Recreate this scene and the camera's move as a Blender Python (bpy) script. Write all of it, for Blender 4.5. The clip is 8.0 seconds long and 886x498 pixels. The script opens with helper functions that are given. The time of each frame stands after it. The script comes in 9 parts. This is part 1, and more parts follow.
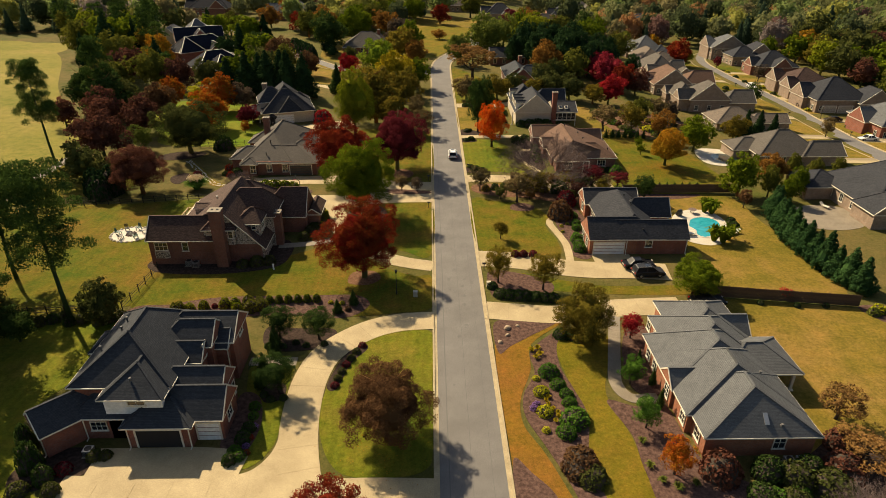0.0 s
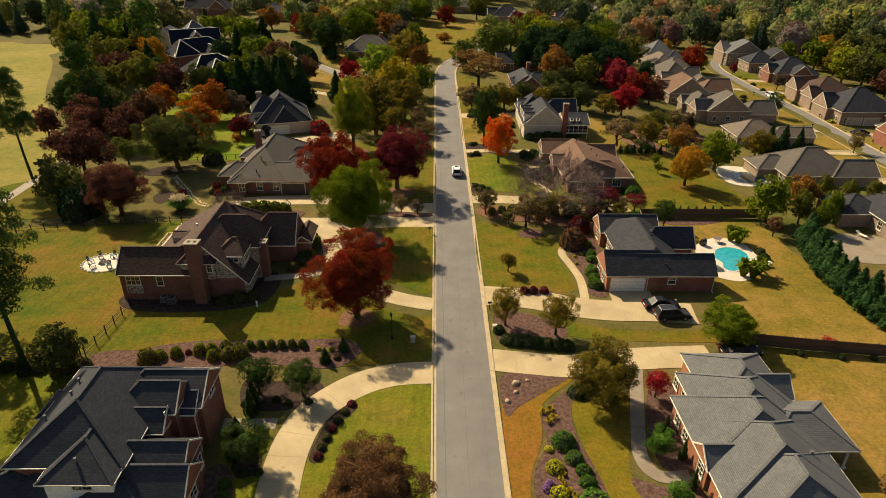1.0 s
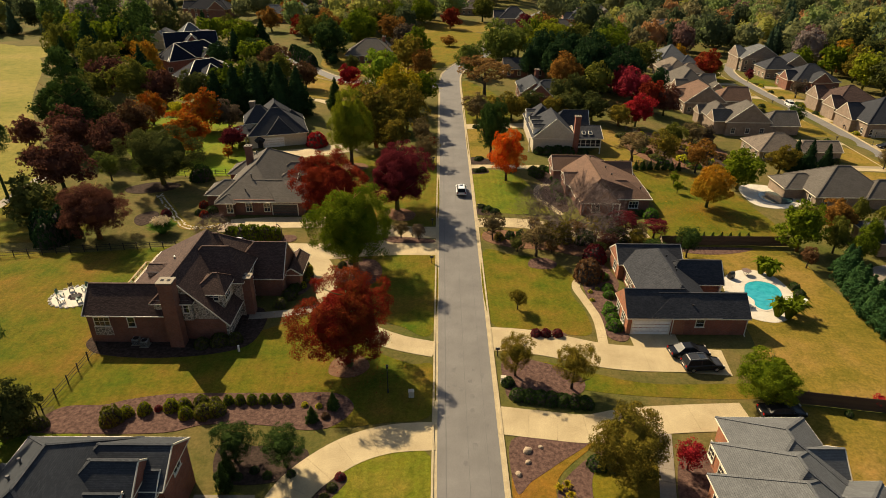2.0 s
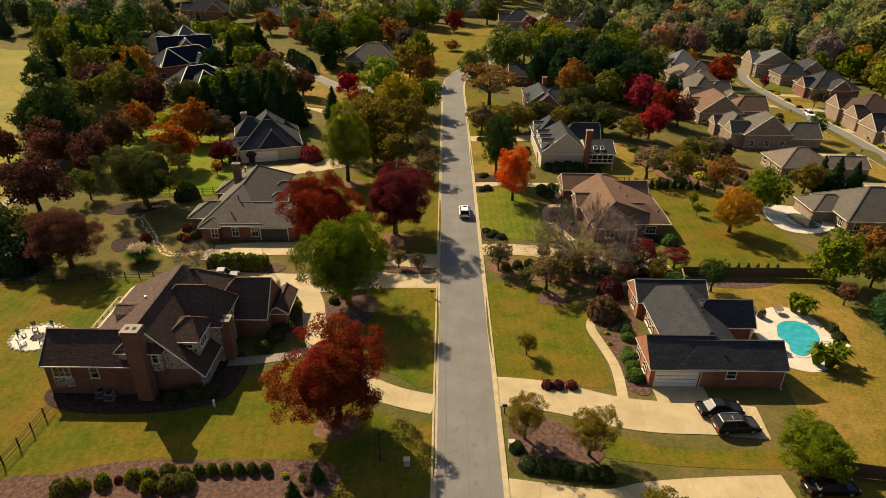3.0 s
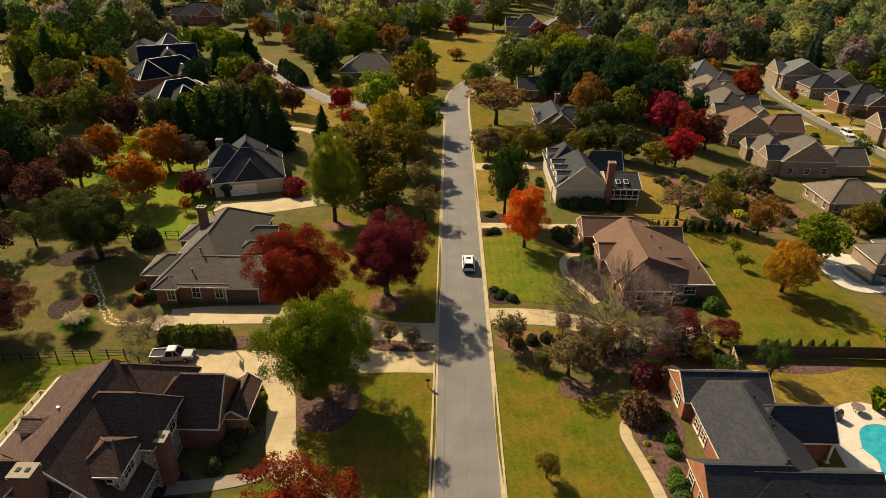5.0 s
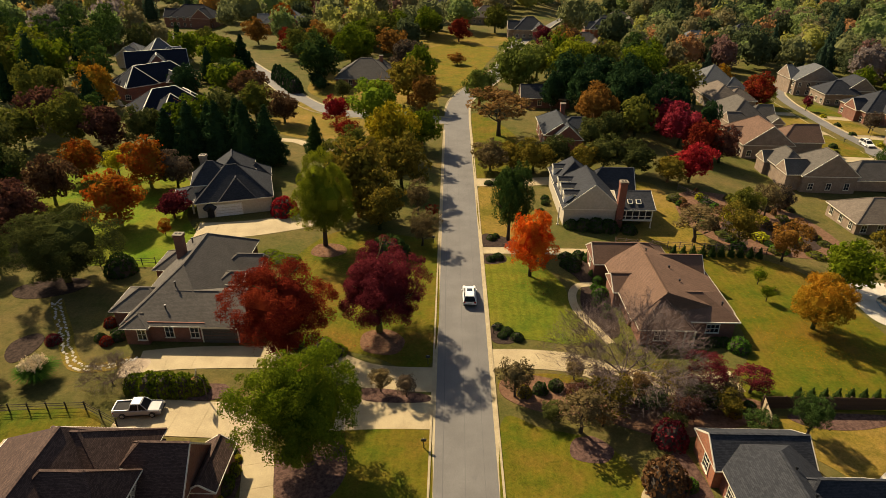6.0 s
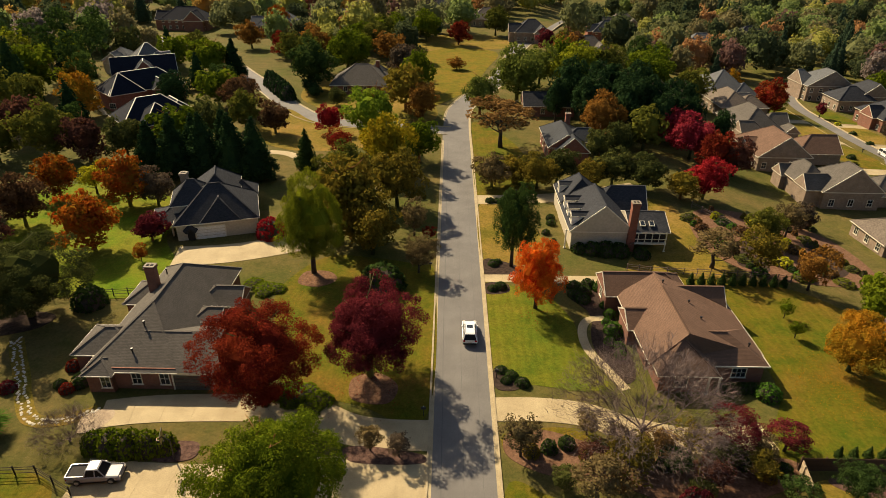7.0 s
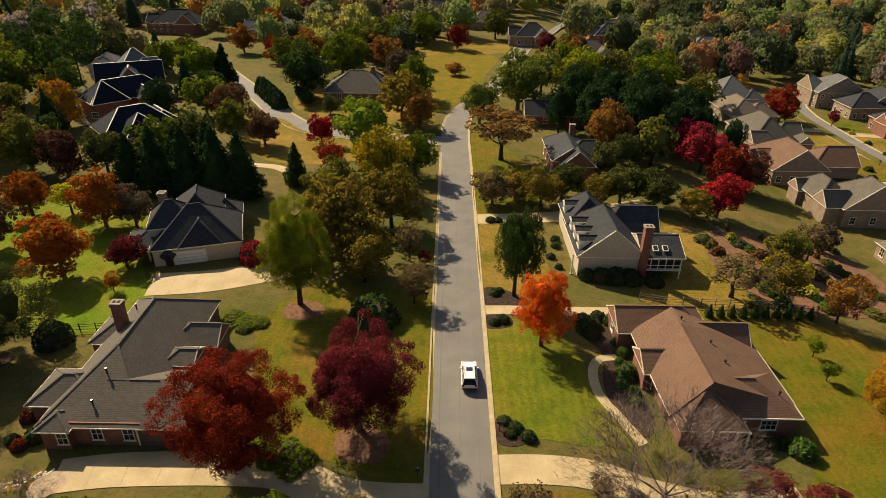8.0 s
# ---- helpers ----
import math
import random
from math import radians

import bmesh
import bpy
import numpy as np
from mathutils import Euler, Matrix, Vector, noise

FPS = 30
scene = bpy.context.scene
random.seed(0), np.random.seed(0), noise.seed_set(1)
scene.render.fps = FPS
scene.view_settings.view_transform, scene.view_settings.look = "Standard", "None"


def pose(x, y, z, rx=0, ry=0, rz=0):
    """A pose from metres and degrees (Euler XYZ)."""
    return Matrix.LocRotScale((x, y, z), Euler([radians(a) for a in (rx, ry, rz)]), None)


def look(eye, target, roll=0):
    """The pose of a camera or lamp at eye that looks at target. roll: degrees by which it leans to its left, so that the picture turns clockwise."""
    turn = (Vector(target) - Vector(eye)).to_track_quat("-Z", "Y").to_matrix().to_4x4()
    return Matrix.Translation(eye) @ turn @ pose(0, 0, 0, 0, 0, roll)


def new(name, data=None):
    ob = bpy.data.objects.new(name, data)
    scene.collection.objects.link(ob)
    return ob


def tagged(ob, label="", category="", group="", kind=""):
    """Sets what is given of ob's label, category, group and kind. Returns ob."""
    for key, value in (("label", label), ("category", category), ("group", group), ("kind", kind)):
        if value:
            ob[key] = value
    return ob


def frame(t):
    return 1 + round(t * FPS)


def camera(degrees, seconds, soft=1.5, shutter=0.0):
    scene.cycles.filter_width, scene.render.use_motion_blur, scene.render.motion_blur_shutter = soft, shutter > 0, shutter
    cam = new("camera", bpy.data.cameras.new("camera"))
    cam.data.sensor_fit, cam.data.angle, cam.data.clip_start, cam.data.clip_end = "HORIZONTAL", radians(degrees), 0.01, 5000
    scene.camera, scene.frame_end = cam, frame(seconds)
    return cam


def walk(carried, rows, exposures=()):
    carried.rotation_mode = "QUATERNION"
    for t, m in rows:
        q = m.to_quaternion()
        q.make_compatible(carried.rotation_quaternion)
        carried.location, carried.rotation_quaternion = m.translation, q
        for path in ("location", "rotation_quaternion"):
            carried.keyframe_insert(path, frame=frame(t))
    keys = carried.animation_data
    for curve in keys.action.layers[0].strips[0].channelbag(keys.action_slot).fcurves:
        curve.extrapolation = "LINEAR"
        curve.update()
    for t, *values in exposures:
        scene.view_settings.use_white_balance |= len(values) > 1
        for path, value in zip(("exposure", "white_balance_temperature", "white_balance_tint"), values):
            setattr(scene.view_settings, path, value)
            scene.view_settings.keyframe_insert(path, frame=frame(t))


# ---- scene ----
cam = camera(71.2, 8.0, 0.65)
PATH = [
    (0.0, (-0.384, 0.551, 46.113), (-0.345, 2.323, 45.186), 0.27),
    (0.5, (-0.086, 5.842, 46.343), (-0.054, 7.612, 45.414), 0.42),
    (1.0, (0.174, 10.982, 46.561), (0.199, 12.752, 45.63), 0.54),
    (1.5, (0.254, 16.002, 46.765), (0.273, 17.771, 45.832), 0.63),
    (3.0, (0.596, 30.579, 47.298), (0.599, 32.346, 46.362), 0.77),
    (3.5, (0.723, 35.331, 47.449), (0.722, 37.098, 46.512), 0.79),
    (4.0, (0.848, 40.047, 47.588), (0.843, 41.813, 46.649), 0.79),
    (4.5, (0.969, 44.729, 47.713), (0.961, 46.495, 46.773), 0.78),
    (6.0, (1.302, 58.534, 48.008), (1.289, 60.298, 47.067), 0.74),
    (6.5, (1.401, 63.019, 48.081), (1.387, 64.783, 47.139), 0.72),
    (7.0, (1.492, 67.416, 48.14), (1.479, 69.18, 47.197), 0.71),
    (7.5, (1.574, 71.702, 48.186), (1.562, 73.466, 47.243), 0.71),
    (8.0, (1.648, 75.846, 48.218), (1.638, 77.61, 47.276), 0.72),
]
walk(cam, [(t, look(eye, target, roll)) for t, eye, target, roll in PATH],
     exposures=[(0.0, 0.98, 7250, 8), (8.0, 0.98, 7250, 8)])

# ---- light ----
SUN_AZ, SUN_EL = radians(-40), radians(39)
world = bpy.data.worlds.new("sky")
scene.world = world
world.use_nodes = True
nt = world.node_tree
sky = nt.nodes.new("ShaderNodeTexSky")
sky.sky_type, sky.sun_disc = 'NISHITA', False
sky.sun_elevation, sky.sun_rotation = SUN_EL, SUN_AZ
sky.air_density, sky.dust_density = 1.0, 2.0
nt.links.new(sky.outputs[0], nt.nodes["Background"].inputs[0])
nt.nodes["Background"].inputs[1].default_value = 0.052
sun = new("sun", bpy.data.lights.new("sun", 'SUN'))
sun.data.energy, sun.data.angle, sun.data.color = 4.2, radians(0.6), (1.0, 0.85, 0.63)
sun_dir = Vector((math.sin(SUN_AZ) * math.cos(SUN_EL), math.cos(SUN_AZ) * math.cos(SUN_EL), math.sin(SUN_EL)))
sun.matrix_world = look(sun_dir * 300, (0, 0, 0))

# ---- materials ----
def nodes_of(name):
    m = bpy.data.materials.new(name)
    m.use_nodes = True
    return m, m.node_tree, m.node_tree.nodes["Principled BSDF"]


def add(tree, kind, **values):
    n = tree.nodes.new(kind)
    for k, v in values.items():
        if k in n.inputs:
            n.inputs[k].default_value = v
    return n


def coords(tree, scale=(1, 1, 1)):
    tc = tree.nodes.new("ShaderNodeTexCoord")
    mp = tree.nodes.new("ShaderNodeMapping")
    mp.inputs["Scale"].default_value = scale
    tree.links.new(tc.outputs["Object"], mp.inputs[0])
    return mp.outputs[0]


def ramp(tree, src, stops):
    r = tree.nodes.new("ShaderNodeValToRGB")
    e = r.color_ramp.elements
    while len(e) < len(stops):
        e.new(0.5)
    for el, (p, c) in zip(e, stops):
        el.position, el.color = p, (*c, 1)
    tree.links.new(src, r.inputs[0])
    return r.outputs[0]


def mixed(tree, fac, a, b, mode='MIX'):
    m = tree.nodes.new("ShaderNodeMix")
    m.data_type, m.blend_type = 'RGBA', mode
    for sock, v in ((m.inputs[0], fac), (m.inputs[6], a), (m.inputs[7], b)):
        if hasattr(v, "node"):
            tree.links.new(v, sock)
        else:
            sock.default_value = v if isinstance(v, (int, float)) else (*v, 1)
    return m.outputs[2]


def noise_of(tree, vec, scale, detail=4.0, rough=0.6):
    n = add(tree, "ShaderNodeTexNoise", Scale=scale, Detail=detail, Roughness=rough)
    tree.links.new(vec, n.inputs["Vector"])
    return n.outputs[0]


def bumped(tree, bsdf, height, strength, dist):
    b = add(tree, "ShaderNodeBump", Strength=strength, Distance=dist)
    tree.links.new(height, b.inputs["Height"])
    tree.links.new(b.outputs[0], bsdf.inputs["Normal"])


def rough_mat(name, dark, light, scale=1.5, fine=18.0, rough=0.85, bump=0.3, spec=0.3):
    """Two-scale mottled surface: broad stains and fine grain."""
    m, t, b = nodes_of(name)
    v = coords(t)
    broad = ramp(t, noise_of(t, v, scale), [(0.3, dark), (0.7, light)])
    grain = ramp(t, noise_of(t, v, fine, 3), [(0.3, (0.72, 0.72, 0.72)), (0.7, (1.12, 1.12, 1.12))])
    t.links.new(mixed(t, 1.0, broad, grain, 'MULTIPLY'), b.inputs["Base Color"])
    b.inputs["Roughness"].default_value = rough
    b.inputs["Specular IOR Level"].default_value = spec
    if bump:
        bumped(t, b, noise_of(t, v, fine, 3), bump, 0.03)
    return m


def lawn_mat(name, green, mid, tan, patch=0.09, bias=0.5, stripe=0.0):
    """Mown autumn grass: broad dry and green areas, mottled tufts, blade grain and, where mown in lines, faint stripes."""
    m, t, b = nodes_of(name)
    v = coords(t)
    broad = noise_of(t, v, patch, 8, 0.72)
    col = ramp(t, broad, [(bias - 0.17, green), (bias, mid), (bias + 0.18, tan)])
    worn = ramp(t, noise_of(t, v, 0.42, 8, 0.74), [(0.3, (0.66, 0.74, 0.6)), (0.5, (1.0, 1.0, 1.0)), (0.72, (1.26, 1.12, 1.05))])
    col = mixed(t, 1.0, col, worn, 'MULTIPLY')
    tuft = ramp(t, noise_of(t, v, 2.4, 6, 0.78), [(0.28, (0.62, 0.66, 0.58)), (0.72, (1.3, 1.26, 1.24))])
    blade = ramp(t, noise_of(t, v, 14.0, 3, 0.7), [(0.25, (0.66, 0.68, 0.64)), (0.75, (1.28, 1.26, 1.22))])
    col = mixed(t, 1.0, mixed(t, 1.0, col, tuft, 'MULTIPLY'), blade, 'MULTIPLY')
    if stripe:
        wave = add(t, "ShaderNodeTexWave", Scale=0.27, Distortion=5.0, Detail=3.0)
        t.links.new(v, wave.inputs["Vector"])
        lines = ramp(t, wave.outputs[1], [(0.3, (1 - stripe, 1 - stripe, 1 - stripe)), (0.7, (1 + stripe, 1 + stripe, 1 + stripe))])
        col = mixed(t, 1.0, col, lines, 'MULTIPLY')
    t.links.new(col, b.inputs["Base Color"])
    b.inputs["Roughness"].default_value = 0.95
    b.inputs["Specular IOR Level"].default_value = 0.05
    bumped(t, b, noise_of(t, v, 22.0, 3, 0.7), 0.9, 0.06)
    return m


def shingle_mat(name, dark, light, rough=0.85):
    """Asphalt shingles: staggered tabs in courses, with streaks."""
    m, t, b = nodes_of(name)
    tc = t.nodes.new("ShaderNodeTexCoord")
    sp = t.nodes.new("ShaderNodeSeparateXYZ")
    t.links.new(tc.outputs["Object"], sp.inputs[0])
    su = t.nodes.new("ShaderNodeMath")
    t.links.new(sp.outputs[0], su.inputs[0])
    t.links.new(sp.outputs[1], su.inputs[1])
    cb = t.nodes.new("ShaderNodeCombineXYZ")
    t.links.new(su.outputs[0], cb.inputs[0])
    t.links.new(sp.outputs[2], cb.inputs[1])
    br = add(t, "ShaderNodeTexBrick", Scale=1.0)
    for k, val in (("Brick Width", 0.3), ("Row Height", 0.085), ("Mortar Size", 0.007), ("Bias", 0.0)):
        br.inputs[k].default_value = val
    br.inputs["Color1"].default_value = (*dark, 1)
    br.inputs["Color2"].default_value = (*light, 1)
    br.inputs["Mortar"].default_value = (*[c * 0.62 for c in dark], 1)
    t.links.new(cb.outputs[0], br.inputs["Vector"])
    v = coords(t)
    streak = ramp(t, noise_of(t, v, 0.5, 5), [(0.3, (0.88, 0.88, 0.88)), (0.7, (1.1, 1.1, 1.1))])
    grit = ramp(t, noise_of(t, v, 9.0, 2), [(0.3, (0.82, 0.82, 0.82)), (0.7, (1.15, 1.15, 1.15))])
    t.links.new(mixed(t, 1.0, mixed(t, 1.0, br.outputs[0], streak, 'MULTIPLY'), grit, 'MULTIPLY'), b.inputs["Base Color"])
    b.inputs["Roughness"].default_value = rough
    b.inputs["Specular IOR Level"].default_value = 0.12
    bumped(t, b, br.outputs["Fac"], -0.5, 0.03)
    return m


def brick_mat(name, c1, c2, mortar):
    m, t, b = nodes_of(name)
    tc = t.nodes.new("ShaderNodeTexCoord")
    sp = t.nodes.new("ShaderNodeSeparateXYZ")
    t.links.new(tc.outputs["Object"], sp.inputs[0])
    su = t.nodes.new("ShaderNodeMath")
    t.links.new(sp.outputs[0], su.inputs[0])
    t.links.new(sp.outputs[1], su.inputs[1])
    cb = t.nodes.new("ShaderNodeCombineXYZ")
    t.links.new(su.outputs[0], cb.inputs[0])
    t.links.new(sp.outputs[2], cb.inputs[1])
    br = add(t, "ShaderNodeTexBrick", Scale=1.0)
    for k, val in (("Brick Width", 0.21), ("Row Height", 0.075), ("Mortar Size", 0.008)):
        br.inputs[k].default_value = val
    br.inputs["Color1"].default_value = (*c1, 1)
    br.inputs["Color2"].default_value = (*c2, 1)
    br.inputs["Mortar"].default_value = (*mortar, 1)
    t.links.new(cb.outputs[0], br.inputs["Vector"])
    stain = ramp(t, noise_of(t, coords(t), 0.8, 5), [(0.3, (0.75, 0.75, 0.75)), (0.7, (1.15, 1.15, 1.15))])
    t.links.new(mixed(t, 1.0, br.outputs[0], stain, 'MULTIPLY'), b.inputs["Base Color"])
    b.inputs["Roughness"].default_value = 0.9
    bumped(t, b, br.outputs["Fac"], -0.4, 0.01)
    return m


def stone_mat(name, c1, c2, joint):
    """Rough fieldstone in pale joints."""
    m, t, b = nodes_of(name)
    v = coords(t)
    vo = t.nodes.new("ShaderNodeTexVoronoi")
    vo.inputs["Scale"].default_value = 2.6
    t.links.new(v, vo.inputs["Vector"])
    col = ramp(t, vo.outputs["Color"], [(0.2, c1), (0.8, c2)])
    ve = t.nodes.new("ShaderNodeTexVoronoi")
    ve.feature = 'DISTANCE_TO_EDGE'
    ve.inputs["Scale"].default_value = 2.6
    t.links.new(v, ve.inputs["Vector"])
    edge = ramp(t, ve.outputs["Distance"], [(0.04, (1, 1, 1)), (0.09, (0, 0, 0))])
    t.links.new(mixed(t, edge, col, joint), b.inputs["Base Color"])
    b.inputs["Roughness"].default_value = 0.9
    return m


def plain_mat(name, col, rough=0.5, metal=0.0, spec=0.5, vary=0.12):
    m, t, b = nodes_of(name)
    n = noise_of(t, coords(t), 3.0, 4)
    t.links.new(ramp(t, n, [(0.3, [c * (1 - vary) for c in col]), (0.7, [min(1, c * (1 + vary)) for c in col])]), b.inputs["Base Color"])
    b.inputs["Roughness"].default_value = rough
    b.inputs["Metallic"].default_value = metal
    b.inputs["Specular IOR Level"].default_value = spec
    return m


def leaf_mat(name, a, b_col, c, trans=0.3):
    """Leaves: colour per leaf and per tree, with light through the blade."""
    m = bpy.data.materials.new(name)
    m.use_nodes = True
    t = m.node_tree
    t.nodes.remove(t.nodes["Principled BSDF"])
    geo = t.nodes.new("ShaderNodeNewGeometry")
    info = t.nodes.new("ShaderNodeObjectInfo")
    per_leaf = ramp(t, geo.outputs["Random Per Island"], [(0.0, a), (0.5, b_col), (1.0, c)])
    zone = ramp(t, noise_of(t, coords(t), 1.4, 3), [(0.38, a), (0.62, c)])
    col = mixed(t, 0.45, per_leaf, zone)
    tint = ramp(t, info.outputs["Random"], [(0.0, (0.8, 0.82, 0.85)), (1.0, (1.2, 1.15, 1.1))])
    col = mixed(t, 1.0, col, tint, 'MULTIPLY')
    d = t.nodes.new("ShaderNodeBsdfDiffuse")
    tr = t.nodes.new("ShaderNodeBsdfTranslucent")
    mx = t.nodes.new("ShaderNodeMixShader")
    mx.inputs[0].default_value = trans
    t.links.new(col, d.inputs[0])
    t.links.new(col, tr.inputs[0])
    t.links.new(d.outputs[0], mx.inputs[1])
    t.links.new(tr.outputs[0], mx.inputs[2])
    t.links.new(mx.outputs[0], t.nodes["Material Output"].inputs[0])
    return m


M_GROUND = lawn_mat("wood_floor_grass", (0.075, 0.088, 0.02), (0.115, 0.1, 0.034), (0.165, 0.118, 0.05), 0.05)
M_LAWN = lawn_mat("lawn_green", (0.05, 0.094, 0.008), (0.118, 0.108, 0.013), (0.18, 0.108, 0.022), 0.10, 0.48, 0.035)
M_LAWN_BRIGHT = lawn_mat("lawn_bright", (0.075, 0.115, 0.012), (0.135, 0.14, 0.016), (0.19, 0.148, 0.028), 0.11, 0.51, 0.05)
M_LAWN_LUSH = lawn_mat("lawn_lush", (0.07, 0.15, 0.008), (0.115, 0.175, 0.012), (0.17, 0.17, 0.02), 0.1, 0.4)
M_LAWN_TAN = lawn_mat("lawn_dry", (0.105, 0.1, 0.014), (0.19, 0.138, 0.028), (0.27, 0.165, 0.052), 0.075, 0.48)
M_LAWN_RUST = lawn_mat("lawn_dormant", (0.17, 0.115, 0.018), (0.215, 0.115, 0.02), (0.23, 0.105, 0.026), 0.1, 0.46)
M_LAWN_GOLD = lawn_mat("lawn_golden_green", (0.11, 0.115, 0.012), (0.16, 0.125, 0.016), (0.205, 0.125, 0.022), 0.12, 0.5)
M_GOLF = lawn_mat("fairway", (0.15, 0.155, 0.03), (0.225, 0.195, 0.05), (0.28, 0.215, 0.075), 0.03)
M_MULCH = rough_mat("bark_mulch", (0.055, 0.031, 0.025), (0.16, 0.095, 0.075), 2.2, 6, 0.95, 0.8, 0.05)
# dark mulch; in some beds its tone stands in for shade
M_MULCH_DARK_AND_SHADE = rough_mat("dark_mulch_and_shade", (0.025, 0.018, 0.014), (0.075, 0.05, 0.04), 2.2, 6, 0.95, 0.8, 0.05)
M_STRAW = rough_mat("pine_straw", (0.12, 0.06, 0.034), (0.22, 0.125, 0.08), 2.0, 6, 0.95, 0.8, 0.05)
M_ASPHALT = rough_mat("asphalt", (0.14, 0.13, 0.12), (0.185, 0.173, 0.16), 0.25, 30, 0.8, 0.25, 0.3)
M_CRACK = plain_mat("tar_seal", (0.10, 0.094, 0.088), 0.7)
M_PATCHED = rough_mat("oil_stain", (0.125, 0.117, 0.11), (0.165, 0.155, 0.145), 1.5, 14, 0.8, 0.2)
M_CONCRETE = rough_mat("concrete", (0.35, 0.27, 0.15), (0.48, 0.38, 0.22), 0.3, 12, 0.8, 0.15, 0.3)
M_CONCRETE_GREY = rough_mat("grey_concrete", (0.2, 0.165, 0.12), (0.28, 0.235, 0.175), 0.5, 12, 0.8, 0.15, 0.3)
M_KERB = rough_mat("kerb_concrete", (0.33, 0.26, 0.15), (0.46, 0.37, 0.225), 0.9, 14, 0.8, 0.15, 0.3)
M_JOINT = plain_mat("joint", (0.25, 0.195, 0.115), 0.9)
M_DECK = rough_mat("pool_deck", (0.48, 0.43, 0.35), (0.6, 0.545, 0.455), 0.6, 12, 0.75, 0.1)
M_ROOF_SLATE = shingle_mat("slate_shingle", (0.036, 0.04, 0.047), (0.052, 0.057, 0.065))
M_ROOF_GREY = shingle_mat("grey_shingle", (0.105, 0.108, 0.11), (0.13, 0.133, 0.135))
M_ROOF_BROWN = shingle_mat("brown_shingle", (0.055, 0.034, 0.028), (0.105, 0.066, 0.053))
M_ROOF_UMBER = shingle_mat("umber_shingle", (0.135, 0.08, 0.055), (0.165, 0.098, 0.068))
M_ROOF_TAUPE = shingle_mat("taupe_shingle", (0.095, 0.084, 0.072), (0.125, 0.11, 0.094))
M_ROOF_CHARCOAL = shingle_mat("charcoal_shingle", (0.028, 0.03, 0.036), (0.048, 0.05, 0.057))
M_ROOF_NAVY = shingle_mat("navy_shingle", (0.006, 0.009, 0.018), (0.010, 0.014, 0.026))
M_ROOF_TAN = shingle_mat("tan_shingle", (0.13, 0.104, 0.082), (0.19, 0.152, 0.12))
M_BRICK = brick_mat("red_brick", (0.19, 0.05, 0.026), (0.27, 0.08, 0.042), (0.2, 0.12, 0.09))
M_BRICK_BROWN = brick_mat("brown_brick", (0.17, 0.06, 0.035), (0.23, 0.09, 0.055), (0.18, 0.11, 0.08))
M_BRICK_TAN = brick_mat("tan_brick", (0.2, 0.135, 0.09), (0.28, 0.195, 0.135), (0.27, 0.22, 0.17))
M_BRICK_ORANGE = brick_mat("orange_brick", (0.25, 0.075, 0.032), (0.34, 0.115, 0.05), (0.24, 0.15, 0.1))
M_STONE = stone_mat("fieldstone", (0.10, 0.085, 0.065), (0.36, 0.30, 0.23), (0.52, 0.46, 0.38))
M_SIDING = plain_mat("cream_siding", (0.46, 0.395, 0.295), 0.7)
M_SIDING_WHITE = plain_mat("white_siding", (0.74, 0.72, 0.68), 0.6)
M_TRIM = plain_mat("white_trim", (0.66, 0.60, 0.48), 0.5)
M_DECK_WOOD = rough_mat("weathered_deck_timber", (0.3, 0.2, 0.09), (0.44, 0.31, 0.16), 0.8, 14, 0.8, 0.2, 0.3)
M_CAP = plain_mat("ridge_cap", (0.12, 0.115, 0.11), 0.85)
M_GLASS, _t, _b = nodes_of("window_glass")
_b.inputs["Base Color"].default_value = (0.02, 0.025, 0.03, 1)
_b.inputs["Roughness"].default_value = 0.06
_b.inputs["Specular IOR Level"].default_value = 0.8
M_CAR_GLASS = plain_mat("tinted_car_glass", (0.012, 0.013, 0.015), 0.35, spec=0.12)
M_DARK = plain_mat("dark_interior", (0.015, 0.013, 0.012), 0.9)
M_METAL = plain_mat("galvanised", (0.45, 0.45, 0.44), 0.4, 0.7)
M_BLACK = plain_mat("black_paint", (0.015, 0.015, 0.016), 0.4)
M_WIRE = plain_mat("dark_fence_metal", (0.03, 0.026, 0.022), 0.85, 0.0, 0.1)
M_WOOD = rough_mat("weathered_fence", (0.055, 0.034, 0.022), (0.11, 0.068, 0.042), 2.0, 25, 0.9, 0.4)
M_RAIL = rough_mat("pale_rail", (0.36, 0.28, 0.18), (0.46, 0.36, 0.24), 2.0, 25, 0.8, 0.3)
M_BARK = rough_mat("bark", (0.035, 0.027, 0.02), (0.085, 0.066, 0.05), 2.0, 9, 0.95, 0.9)
M_BARK_GREY = rough_mat("grey_bark", (0.13, 0.09, 0.08), (0.22, 0.16, 0.14), 2.0, 9, 0.95, 0.6)
M_ROCK = rough_mat("boulder", (0.30, 0.22, 0.15), (0.46, 0.36, 0.25), 1.0, 6, 0.9, 0.6)
M_WATER, _t, _b = nodes_of("pool_water")
_v = coords(_t)
_t.links.new(ramp(_t, noise_of(_t, _v, 1.2, 3), [(0.35, (0.012, 0.25, 0.31)), (0.65, (0.03, 0.34, 0.4))]), _b.inputs["Base Color"])
_b.inputs["Roughness"].default_value = 0.08
bumped(_t, _b, noise_of(_t, _v, 3.0, 3), 0.12, 0.05)
M_POND, _t, _b = nodes_of("dark_pool_water")
_b.inputs["Base Color"].default_value = (0.03, 0.07, 0.075, 1)
_b.inputs["Roughness"].default_value = 0.1

